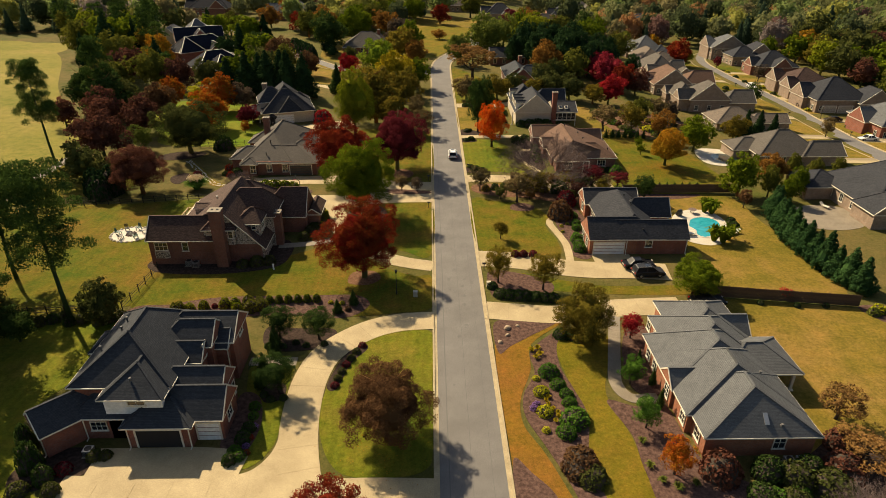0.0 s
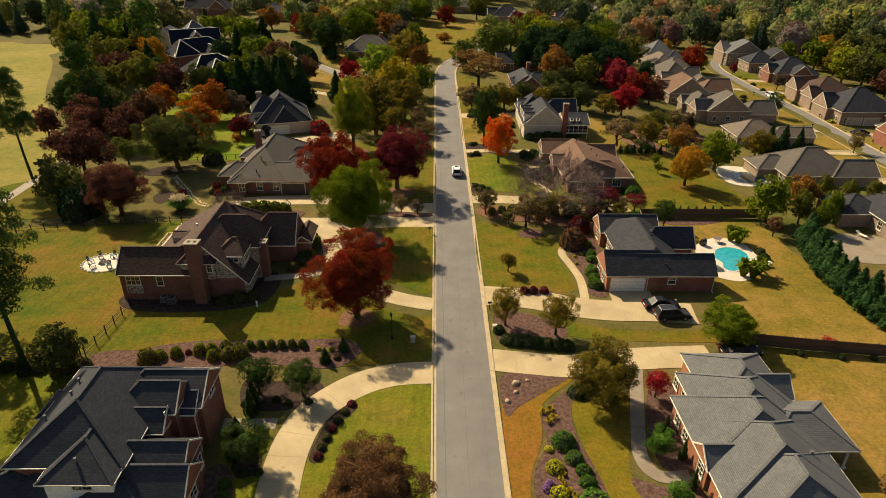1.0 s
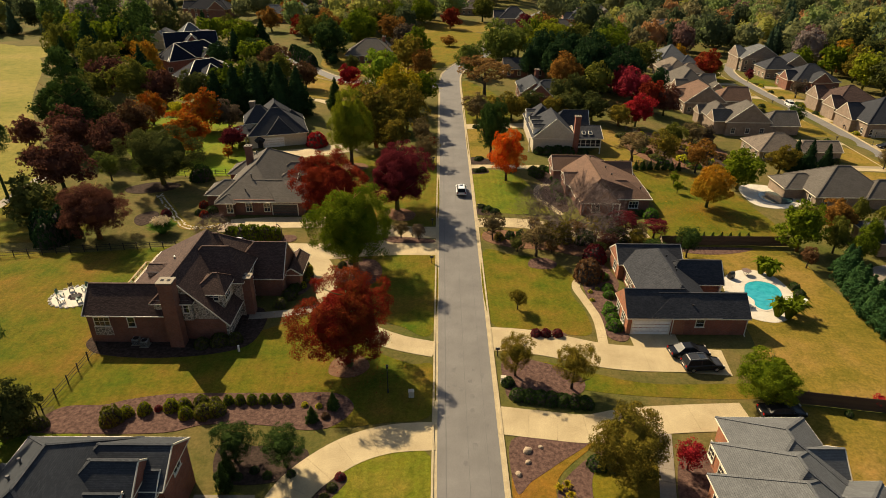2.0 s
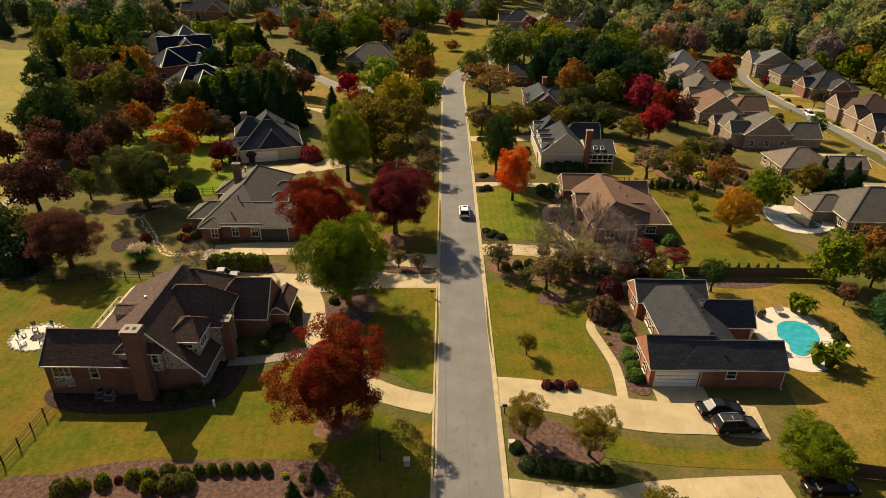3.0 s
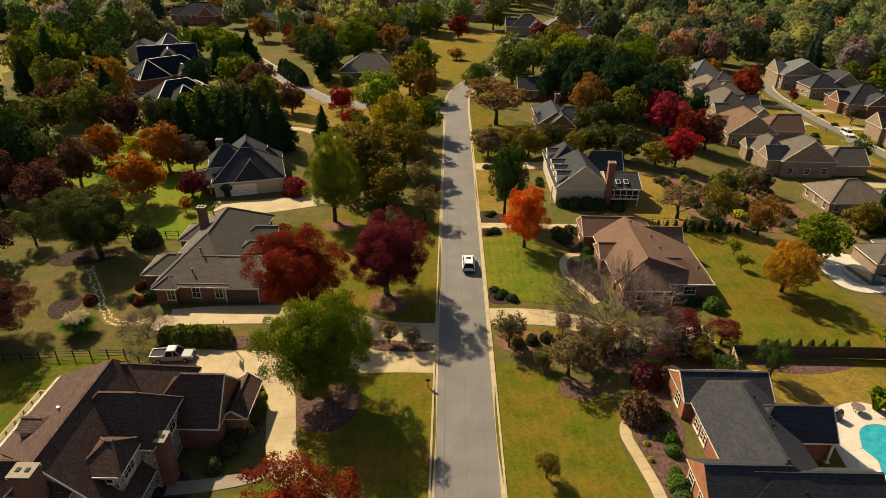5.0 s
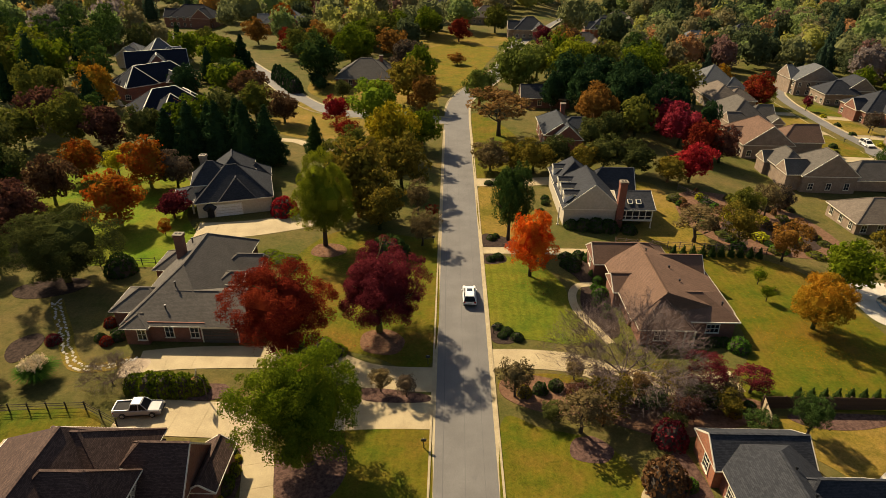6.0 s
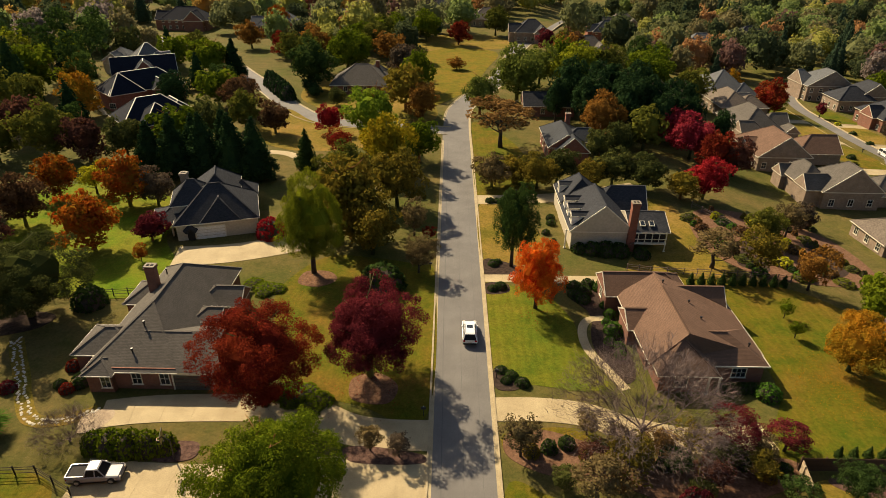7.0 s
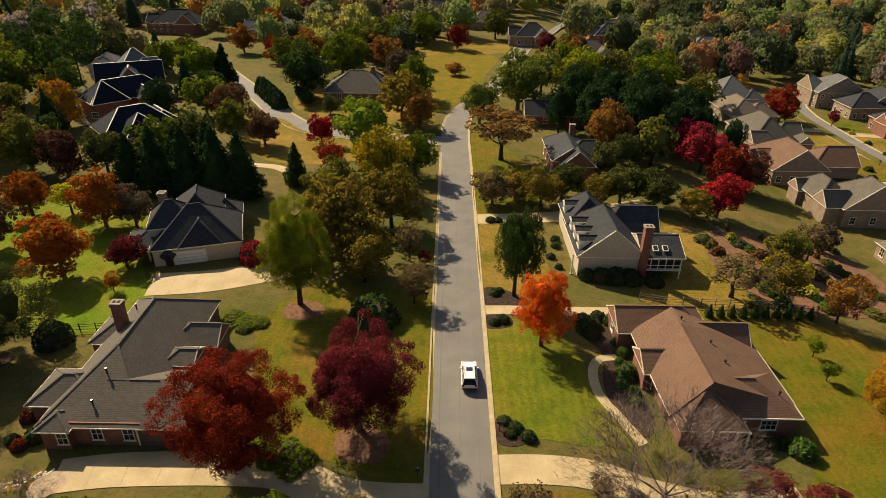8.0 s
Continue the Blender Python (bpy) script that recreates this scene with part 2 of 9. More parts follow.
LEAF = {
    "green": leaf_mat("leaf_green", (0.05, 0.085, 0.007), (0.098, 0.135, 0.01), (0.16, 0.19, 0.015)),
    "brightgreen": leaf_mat("leaf_bright", (0.10, 0.17, 0.015), (0.17, 0.24, 0.02), (0.25, 0.31, 0.03)),
    "darkgreen": leaf_mat("leaf_dark", (0.022, 0.045, 0.012), (0.04, 0.07, 0.017), (0.065, 0.1, 0.025)),
    "midgreen": leaf_mat("leaf_mid", (0.045, 0.11, 0.015), (0.07, 0.15, 0.02), (0.1, 0.19, 0.03)),
    "spruce": leaf_mat("needle_dark", (0.012, 0.03, 0.013), (0.02, 0.046, 0.017), (0.036, 0.068, 0.022), 0.2),
    "cypress": leaf_mat("needle_cypress", (0.02, 0.055, 0.02), (0.032, 0.075, 0.024), (0.05, 0.1, 0.03), 0.2),
    "pine": leaf_mat("needle_pine", (0.026, 0.056, 0.013), (0.045, 0.082, 0.018), (0.078, 0.12, 0.026), 0.25),
    "olive": leaf_mat("leaf_olive", (0.068, 0.082, 0.014), (0.11, 0.118, 0.02), (0.16, 0.152, 0.026)),
    "darkolive": leaf_mat("leaf_darkolive", (0.046, 0.058, 0.017), (0.072, 0.083, 0.022), (0.105, 0.108, 0.03)),
    "willow": leaf_mat("leaf_willow", (0.09, 0.12, 0.02), (0.14, 0.17, 0.03), (0.19, 0.21, 0.045)),
    "yellowgreen": leaf_mat("leaf_yellowgreen", (0.115, 0.15, 0.011), (0.19, 0.215, 0.016), (0.265, 0.265, 0.024)),
    "gold": leaf_mat("leaf_gold", (0.2, 0.18, 0.012), (0.31, 0.24, 0.015), (0.42, 0.29, 0.022)),
    "orange": leaf_mat("leaf_orange", (0.30, 0.045, 0.009), (0.37, 0.085, 0.012), (0.22, 0.14, 0.016)),
    "orange_gold": leaf_mat("leaf_orange_gold", (0.16, 0.13, 0.014), (0.36, 0.17, 0.016), (0.45, 0.19, 0.02)),
    "orange_red": leaf_mat("leaf_orange_red", (0.5, 0.03, 0.01), (0.6, 0.085, 0.012), (0.55, 0.2, 0.02)),
    "orange_brown": leaf_mat("leaf_orange_brown", (0.15, 0.075, 0.02), (0.24, 0.11, 0.024), (0.3, 0.15, 0.03)),
    "scarlet": leaf_mat("leaf_scarlet", (0.17, 0.01, 0.011), (0.29, 0.018, 0.016), (0.2, 0.07, 0.014)),
    "crimson": leaf_mat("leaf_crimson", (0.2, 0.012, 0.018), (0.34, 0.018, 0.026), (0.42, 0.035, 0.035)),
    "magenta": leaf_mat("leaf_magenta", (0.16, 0.014, 0.028), (0.26, 0.022, 0.04), (0.33, 0.045, 0.055)),
    "maroon": leaf_mat("leaf_maroon", (0.065, 0.012, 0.016), (0.13, 0.018, 0.024), (0.21, 0.034, 0.04)),
    "redrust": leaf_mat("leaf_redrust", (0.1, 0.012, 0.01), (0.2, 0.02, 0.013), (0.25, 0.046, 0.016)),
    "russet": leaf_mat("leaf_russet", (0.07, 0.038, 0.02), (0.115, 0.06, 0.03), (0.165, 0.09, 0.04)),
    "russet_dark": leaf_mat("leaf_russet_dark", (0.068, 0.03, 0.022), (0.115, 0.047, 0.033), (0.16, 0.066, 0.042)),
    "greybrown": leaf_mat("leaf_greybrown", (0.075, 0.055, 0.036), (0.115, 0.085, 0.055), (0.16, 0.12, 0.08)),
    "olive_brown": leaf_mat("leaf_olive_brown", (0.1, 0.09, 0.014), (0.17, 0.135, 0.02), (0.235, 0.165, 0.026)),
    "tan_olive": leaf_mat("leaf_tan_olive", (0.10, 0.082, 0.035), (0.155, 0.115, 0.05), (0.2, 0.14, 0.065)),
    "tan_orange": leaf_mat("leaf_tan_orange", (0.13, 0.08, 0.03), (0.215, 0.125, 0.042), (0.29, 0.155, 0.055)),
    "lime": leaf_mat("leaf_lime", (0.3, 0.3, 0.02), (0.42, 0.4, 0.025), (0.52, 0.48, 0.04)),
    "violet": leaf_mat("flower_violet", (0.14, 0.07, 0.22), (0.24, 0.12, 0.34), (0.32, 0.2, 0.4)),
    "plume": leaf_mat("plume", (0.4, 0.32, 0.2), (0.55, 0.46, 0.3), (0.66, 0.56, 0.4)),
}
# the mixed woods in the distance; their leaf colours carry haze as a bluish lift
WOOD_HAZED = {
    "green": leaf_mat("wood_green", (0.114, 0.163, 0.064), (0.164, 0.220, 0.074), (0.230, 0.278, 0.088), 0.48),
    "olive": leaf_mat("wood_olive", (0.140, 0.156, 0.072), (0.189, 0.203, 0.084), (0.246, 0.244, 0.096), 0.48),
    # next two darkened as well: shade of the eastern woods put into colour
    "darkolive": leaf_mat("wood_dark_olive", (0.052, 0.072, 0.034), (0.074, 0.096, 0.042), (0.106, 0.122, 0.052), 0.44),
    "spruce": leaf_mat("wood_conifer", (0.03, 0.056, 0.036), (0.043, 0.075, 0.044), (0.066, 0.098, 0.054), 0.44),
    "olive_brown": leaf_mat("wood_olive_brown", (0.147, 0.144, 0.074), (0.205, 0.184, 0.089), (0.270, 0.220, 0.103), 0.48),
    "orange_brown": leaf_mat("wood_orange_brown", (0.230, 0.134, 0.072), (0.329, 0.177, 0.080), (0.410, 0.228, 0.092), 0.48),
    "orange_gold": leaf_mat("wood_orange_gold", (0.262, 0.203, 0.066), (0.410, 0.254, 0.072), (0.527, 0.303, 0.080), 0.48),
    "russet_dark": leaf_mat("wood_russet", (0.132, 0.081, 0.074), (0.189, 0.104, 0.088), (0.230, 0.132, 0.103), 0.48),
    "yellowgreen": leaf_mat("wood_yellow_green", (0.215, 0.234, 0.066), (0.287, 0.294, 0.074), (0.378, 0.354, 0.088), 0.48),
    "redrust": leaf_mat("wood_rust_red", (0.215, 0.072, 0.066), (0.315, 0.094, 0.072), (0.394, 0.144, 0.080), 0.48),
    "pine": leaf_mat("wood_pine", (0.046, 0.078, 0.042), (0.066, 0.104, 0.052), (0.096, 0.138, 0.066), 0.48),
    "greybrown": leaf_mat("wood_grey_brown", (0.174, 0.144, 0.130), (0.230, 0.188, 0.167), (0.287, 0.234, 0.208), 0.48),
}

from mathutils.geometry import delaunay_2d_cdt

# ---- building blocks ----
def step01(v, a, b):
    u = min(1.0, max(0.0, (v - a) / (b - a)))
    return u * u * (3 - 2 * u)


def land(x, y):
    """Height of the ground: level, falling away to the east."""
    x, y = min(x, 220), min(y, 330)
    return -(4 * step01(x, 45, 80) + 0.03 * max(0, x - 80)) * step01(y, 100, 190) - 0.03 * max(0, y - 215) * step01(x, 60, 110)


def mesh_of(name, verts, faces, mats, index=None, smooth=False):
    me = bpy.data.meshes.new(name)
    me.from_pydata([tuple(v) for v in verts], [], faces)
    for m in (mats if isinstance(mats, (list, tuple)) else [mats]):
        me.materials.append(m)
    if index is not None:
        me.polygons.foreach_set("material_index", index)
    if smooth:
        me.polygons.foreach_set("use_smooth", [True] * len(me.polygons))
    me.update()
    return me


def piece(name, me, parent=None, label=""):
    ob = new(name, me)
    if parent is not None:
        ob.parent = parent
    if label:
        ob["label"] = label
    return ob


def solid(name, verts, faces, mats, parent=None, label="", index=None, smooth=False):
    return piece(name, mesh_of(name, verts, faces, mats, index, smooth), parent, label)


def thing(name, label, category, m=None, group="", kind=""):
    ob = tagged(new(name), label, category, group, kind)
    ob.empty_display_size = 0.3
    if m is not None:
        ob.matrix_basis = m
    return ob


BOX_F = [(0, 3, 2, 1), (4, 5, 6, 7), (0, 1, 5, 4), (1, 2, 6, 5), (2, 3, 7, 6), (3, 0, 4, 7)]


def box_v(x0, x1, y0, y1, z0, z1):
    return [(x0, y0, z0), (x1, y0, z0), (x1, y1, z0), (x0, y1, z0), (x0, y0, z1), (x1, y0, z1), (x1, y1, z1), (x0, y1, z1)]


def joined(chunks):
    vs, fs = [], []
    for v, f in chunks:
        n = len(vs)
        vs += [tuple(p) for p in v]
        fs += [tuple(i + n for i in q) for q in f]
    return vs, fs


def beam(p, q, w, hgt, drop=0.0):
    """A bar from p to q, w wide, hgt high."""
    p, q = Vector(p), Vector(q)
    d = (q - p).normalized()
    side = d.cross(Vector((0, 0, 1)))
    side = side.normalized() if side.length > 1e-4 else Vector((1, 0, 0))
    upv = side.cross(d).normalized()
    s, u = side * w / 2, upv * hgt / 2
    o = Vector((0, 0, -drop))
    vs = [p - s - u + o, p + s - u + o, q + s - u + o, q - s - u + o, p - s + u + o, p + s + u + o, q + s + u + o, q - s + u + o]
    return vs, BOX_F


def tube(points, radii, sides=6):
    """A tapering tube through points."""
    vs, fs = [], []
    pts = [Vector(p) for p in points]
    for i, (p, r) in enumerate(zip(pts, radii)):
        d = (pts[min(i + 1, len(pts) - 1)] - pts[max(i - 1, 0)]).normalized()
        a = d.cross(Vector((0.31, 0.17, 0.93)) if abs(d.z) < 0.9 else Vector((1, 0, 0))).normalized()
        b = d.cross(a)
        for k in range(sides):
            w = 2 * math.pi * k / sides
            vs.append(p + (a * math.cos(w) + b * math.sin(w)) * r)
    for i in range(len(pts) - 1):
        for k in range(sides):
            k2 = (k + 1) % sides
            fs.append((i * sides + k, i * sides + k2, (i + 1) * sides + k2, (i + 1) * sides + k))
    fs.append(tuple(range(sides))[::-1])
    fs.append(tuple((len(pts) - 1) * sides + k for k in range(sides)))
    return vs, fs


def spline(points, per=6, closed=False):
    """Catmull-Rom through a few control points."""
    p = [Vector((*q, 0)) if len(q) == 2 else Vector(q) for q in points]
    n, out = len(p), []
    for i in range(n if closed else n - 1):
        a, b, c, d = (p[(i + k) % n] if closed else p[min(max(i + k, 0), n - 1)] for k in (-1, 0, 1, 2))
        for s in range(per):
            u = s / per
            out.append(0.5 * ((2 * b) + (c - a) * u + (2 * a - 5 * b + 4 * c - d) * u * u + (3 * b - a - 3 * c + d) * u ** 3))
    if not closed:
        out.append(p[-1])
    return out


def patch(name, points, z, mat, label, category, smooth=True, per=6, kind="structure", skirt=0.25):
    """A flat piece of ground with an edge, outlined by a few control points."""
    line = spline(points, per, True) if smooth else [Vector((*q, 0)) for q in points]
    bm = bmesh.new()
    n = len(line)
    flat, _, tris, *_ = delaunay_2d_cdt([Vector((p.x, p.y)) for p in line], [], [list(range(n))], 1, 0.001)
    cap = [bm.verts.new((p.x, p.y, z)) for p in flat]
    for t in tris:
        q = [flat[i] for i in t]
        area = sum(u.x * v.y - v.x * u.y for u, v in zip(q, q[1:] + q[:1]))
        if abs(area) > 1e-6:
            bm.faces.new([cap[i] for i in (t if area > 0 else t[::-1])])
    top = [bm.verts.new((p.x, p.y, z - 0.001)) for p in line]
    low = [bm.verts.new((p.x, p.y, z - skirt)) for p in line]
    for i in range(n):
        j = (i + 1) % n
        bm.faces.new((top[i], top[j], low[j], low[i]))
    if max(p.x for p in line) > 45:
        for k in range(45, 125, 5):
            bmesh.ops.bisect_plane(bm, geom=bm.verts[:] + bm.edges[:] + bm.faces[:], plane_co=(k, 0, 0), plane_no=(1, 0, 0))
        for k in range(100, 260, 10):
            bmesh.ops.bisect_plane(bm, geom=bm.verts[:] + bm.edges[:] + bm.faces[:], plane_co=(0, k, 0), plane_no=(0, 1, 0))
        for v in bm.verts:
            v.co.z += land(v.co.x, v.co.y)
    me = bpy.data.meshes.new(name)
    bm.to_mesh(me)
    bm.free()
    me.materials.append(mat)
    return tagged(piece(name, me), label, category, "", kind)


def ribbon(points, half_a, half_b, z0, z1, per=8):
    """A strip along a line: from half_a to half_b beside it, z0 to z1 high."""
    line = spline(points, per)
    vs, fs = [], []
    for i, p in enumerate(line):
        d = (line[min(i + 1, len(line) - 1)] - line[max(i - 1, 0)]).normalized()
        nrm = Vector((d.y, -d.x, 0))
        for off, z in ((half_a, z0), (half_b, z0), (half_b, z1), (half_a, z1)):
            q = p + nrm * off
            vs.append((q.x, q.y, z + land(p.x, p.y)))
    for i in range(len(line) - 1):
        a, b = i * 4, i * 4 + 4
        fs += [(a + 3, a + 2, b + 2, b + 3), (a, a + 3, b + 3, b), (a + 2, a + 1, b + 1, b + 2)]
    e = (len(line) - 1) * 4
    fs += [(0, 1, 2, 3), (e + 3, e + 2, e + 1, e)]
    return vs, fs


def slabs(name, points, width, label, mat=M_CONCRETE, step=3.0, z=0.05, kind="structure", piece_name="slab", across=1, gap=0.022):
    """A drive or path of cast concrete slabs, with open joints over a darker bed."""
    bed = tagged(solid(name, *ribbon(points, -width / 2 + 0.02, width / 2 - 0.02, -0.2, z - 0.02), M_JOINT), label, "driveway" if width > 2 else "path", "", kind)
    line = spline(points, 24)
    dist = [0.0]
    for a, b in zip(line, line[1:]):
        dist.append(dist[-1] + (b - a).length)
    count = max(1, round(dist[-1] / step))

    def at(s):
        for i in range(len(line) - 1):
            if dist[i + 1] >= s or i == len(line) - 2:
                u = (s - dist[i]) / max(1e-6, dist[i + 1] - dist[i])
                d = (line[i + 1] - line[i]).normalized()
                return line[i].lerp(line[i + 1], u), Vector((d.y, -d.x, 0))
    for k in range(count):
        s0, s1 = dist[-1] * k / count + gap / 2, dist[-1] * (k + 1) / count - gap / 2
        for a in range(across):
            o0, o1 = -width / 2 + width * a / across + gap / 2, -width / 2 + width * (a + 1) / across - gap / 2
            rows = [at(s0 + (s1 - s0) * j / 4) for j in range(5)]
            vs, fs = [], []
            for p, nrm in rows:
                for o, zz in ((o0, z), (o1, z), (o1, z - 0.06), (o0, z - 0.06)):
                    q = p + nrm * o
                    vs.append((q.x, q.y, zz + land(q.x, q.y)))
            for j in range(4):
                b, c = j * 4, j * 4 + 4
                fs += [(b, b + 1, c + 1, c), (b + 1, b + 2, c + 2, c + 1), (b + 3, b, c, c + 3)]
            fs += [(3, 2, 1, 0), (16, 17, 18, 19)]
            solid(piece_name, vs, fs, mat, bed)
    return bed


# ---- ground, roads, kerbs ----
GX = [-2600, -800, -300, -100, 0, 40] + list(range(45, 165, 5)) + [180, 200, 220, 400, 900, 2600]
GY = [-900, -200, 0, 60, 90] + list(range(100, 340, 10)) + [400, 500, 700, 1000, 2000, 4200]
tagged(solid("ground", [(x, y, land(x, y)) for y in GY for x in GX],
             [(j * len(GX) + i, j * len(GX) + i + 1, (j + 1) * len(GX) + i + 1, (j + 1) * len(GX) + i) for j in range(len(GY) - 1) for i in range(len(GX) - 1)], M_GROUND),
       "leaf-strewn rough grass and woodland floor", "ground", "", "structure")

ROAD = [(3.5, -120), (3.5, 40), (3.5, 130), (3.5, 200), (3.5, 226), (4.4, 241), (8, 254), (14.5, 270), (21, 292), (27, 322), (33, 348), (47, 385), (58, 420), (78, 480), (110, 560)]
SIDE = [(1.5, 222), (-14, 224.5), (-32, 229.5), (-43.5, 242), (-54, 260), (-66.5, 280), (-82, 304), (-101, 327), (-137, 355), (-190, 372)]
EAST = [(105.5, -60), (105.5, 60), (106, 120), (107, 146), (111, 170), (113.4, 192), (113.6, 214), (114, 236), (115.8, 258), (118, 276), (125, 296), (142, 316)]
for nm, line, w, lab in (("road", ROAD, 7.0, "grey worn asphalt residential street with fine seams"),
                         ("road", SIDE, 6.4, "pale asphalt side street curving between lawns"),
                         ("road", EAST, 6.8, "pale asphalt street parallel behind the gardens")):
    tagged(solid(nm, *ribbon(line, -w / 2, w / 2, -0.2, 0.015 if line is ROAD else 0.011, 14), M_ASPHALT), lab, "road", "", "structure")
for line, off in ((ROAD, 3.5), (EAST, 3.4), (SIDE, 3.2)):
    for side in (-1, 1):
        if line is ROAD and side == -1:
            runs = ([(0.0, -120), (0.0, 40), (0.0, 130), (0.0, 214)], [(0.1, 231), (1.0, 242), (4.6, 255.4), (11.4, 271.4), (17.6, 293), (23.6, 323), (29.6, 349.4), (43.8, 386.4)])
            for r in runs:
                tagged(solid("kerb", *ribbon(r, -0.22, 0.0, -0.2, 0.13, 10), M_KERB), "cream concrete kerb along the street", "kerb", "", "structure")
                tagged(solid("gutter", *ribbon(r, 0.0, 0.34, -0.2, 0.022, 10), M_KERB), "cream concrete gutter along the street", "gutter", "", "structure")
            continue
        a, b = (off, off + 0.22) if side == 1 else (-off - 0.22, -off)
        g = (off - 0.34, off) if side == 1 else (-off, -off + 0.34)
        tagged(solid("kerb", *ribbon(line, a, b, -0.2, 0.13, 14), M_KERB), "cream concrete kerb along the street", "kerb", "", "structure")
        tagged(solid("gutter", *ribbon(line, g[0], g[1], -0.2, 0.022, 14), M_KERB), "cream concrete gutter along the street", "gutter", "", "structure")
# seams of the paving, tar repairs and stains
for x, w in ((1.25, 0.05), (3.45, 0.025), (5.4, 0.02)):
    rnd = random.Random(int(x * 100))
    seam = [(x + rnd.uniform(-0.05, 0.05), y) for y in range(-40, 215, 6)]
    tagged(solid("road_seam", *ribbon(seam, -w, w, 0.0, 0.0185, 3), M_CRACK), "thin dark seam in the asphalt", "road seam", "", "structure")
rnd = random.Random(5)
for i in range(26):
    cx, cy = rnd.uniform(1.5, 6.4), rnd.choice([rnd.uniform(66, 86), rnd.uniform(74, 82), rnd.uniform(30, 200)])
    r = rnd.uniform(0.12, 0.42)
    pts = [(cx + r * rnd.uniform(0.5, 1.2) * math.cos(a), cy + r * rnd.uniform(0.6, 1.6) * math.sin(a)) for a in [k * 1.05 for k in range(6)]]
    patch("asphalt_stain", pts, 0.0195, M_PATCHED, "dark worn stain on the asphalt", "stain", per=3, skirt=0.01)

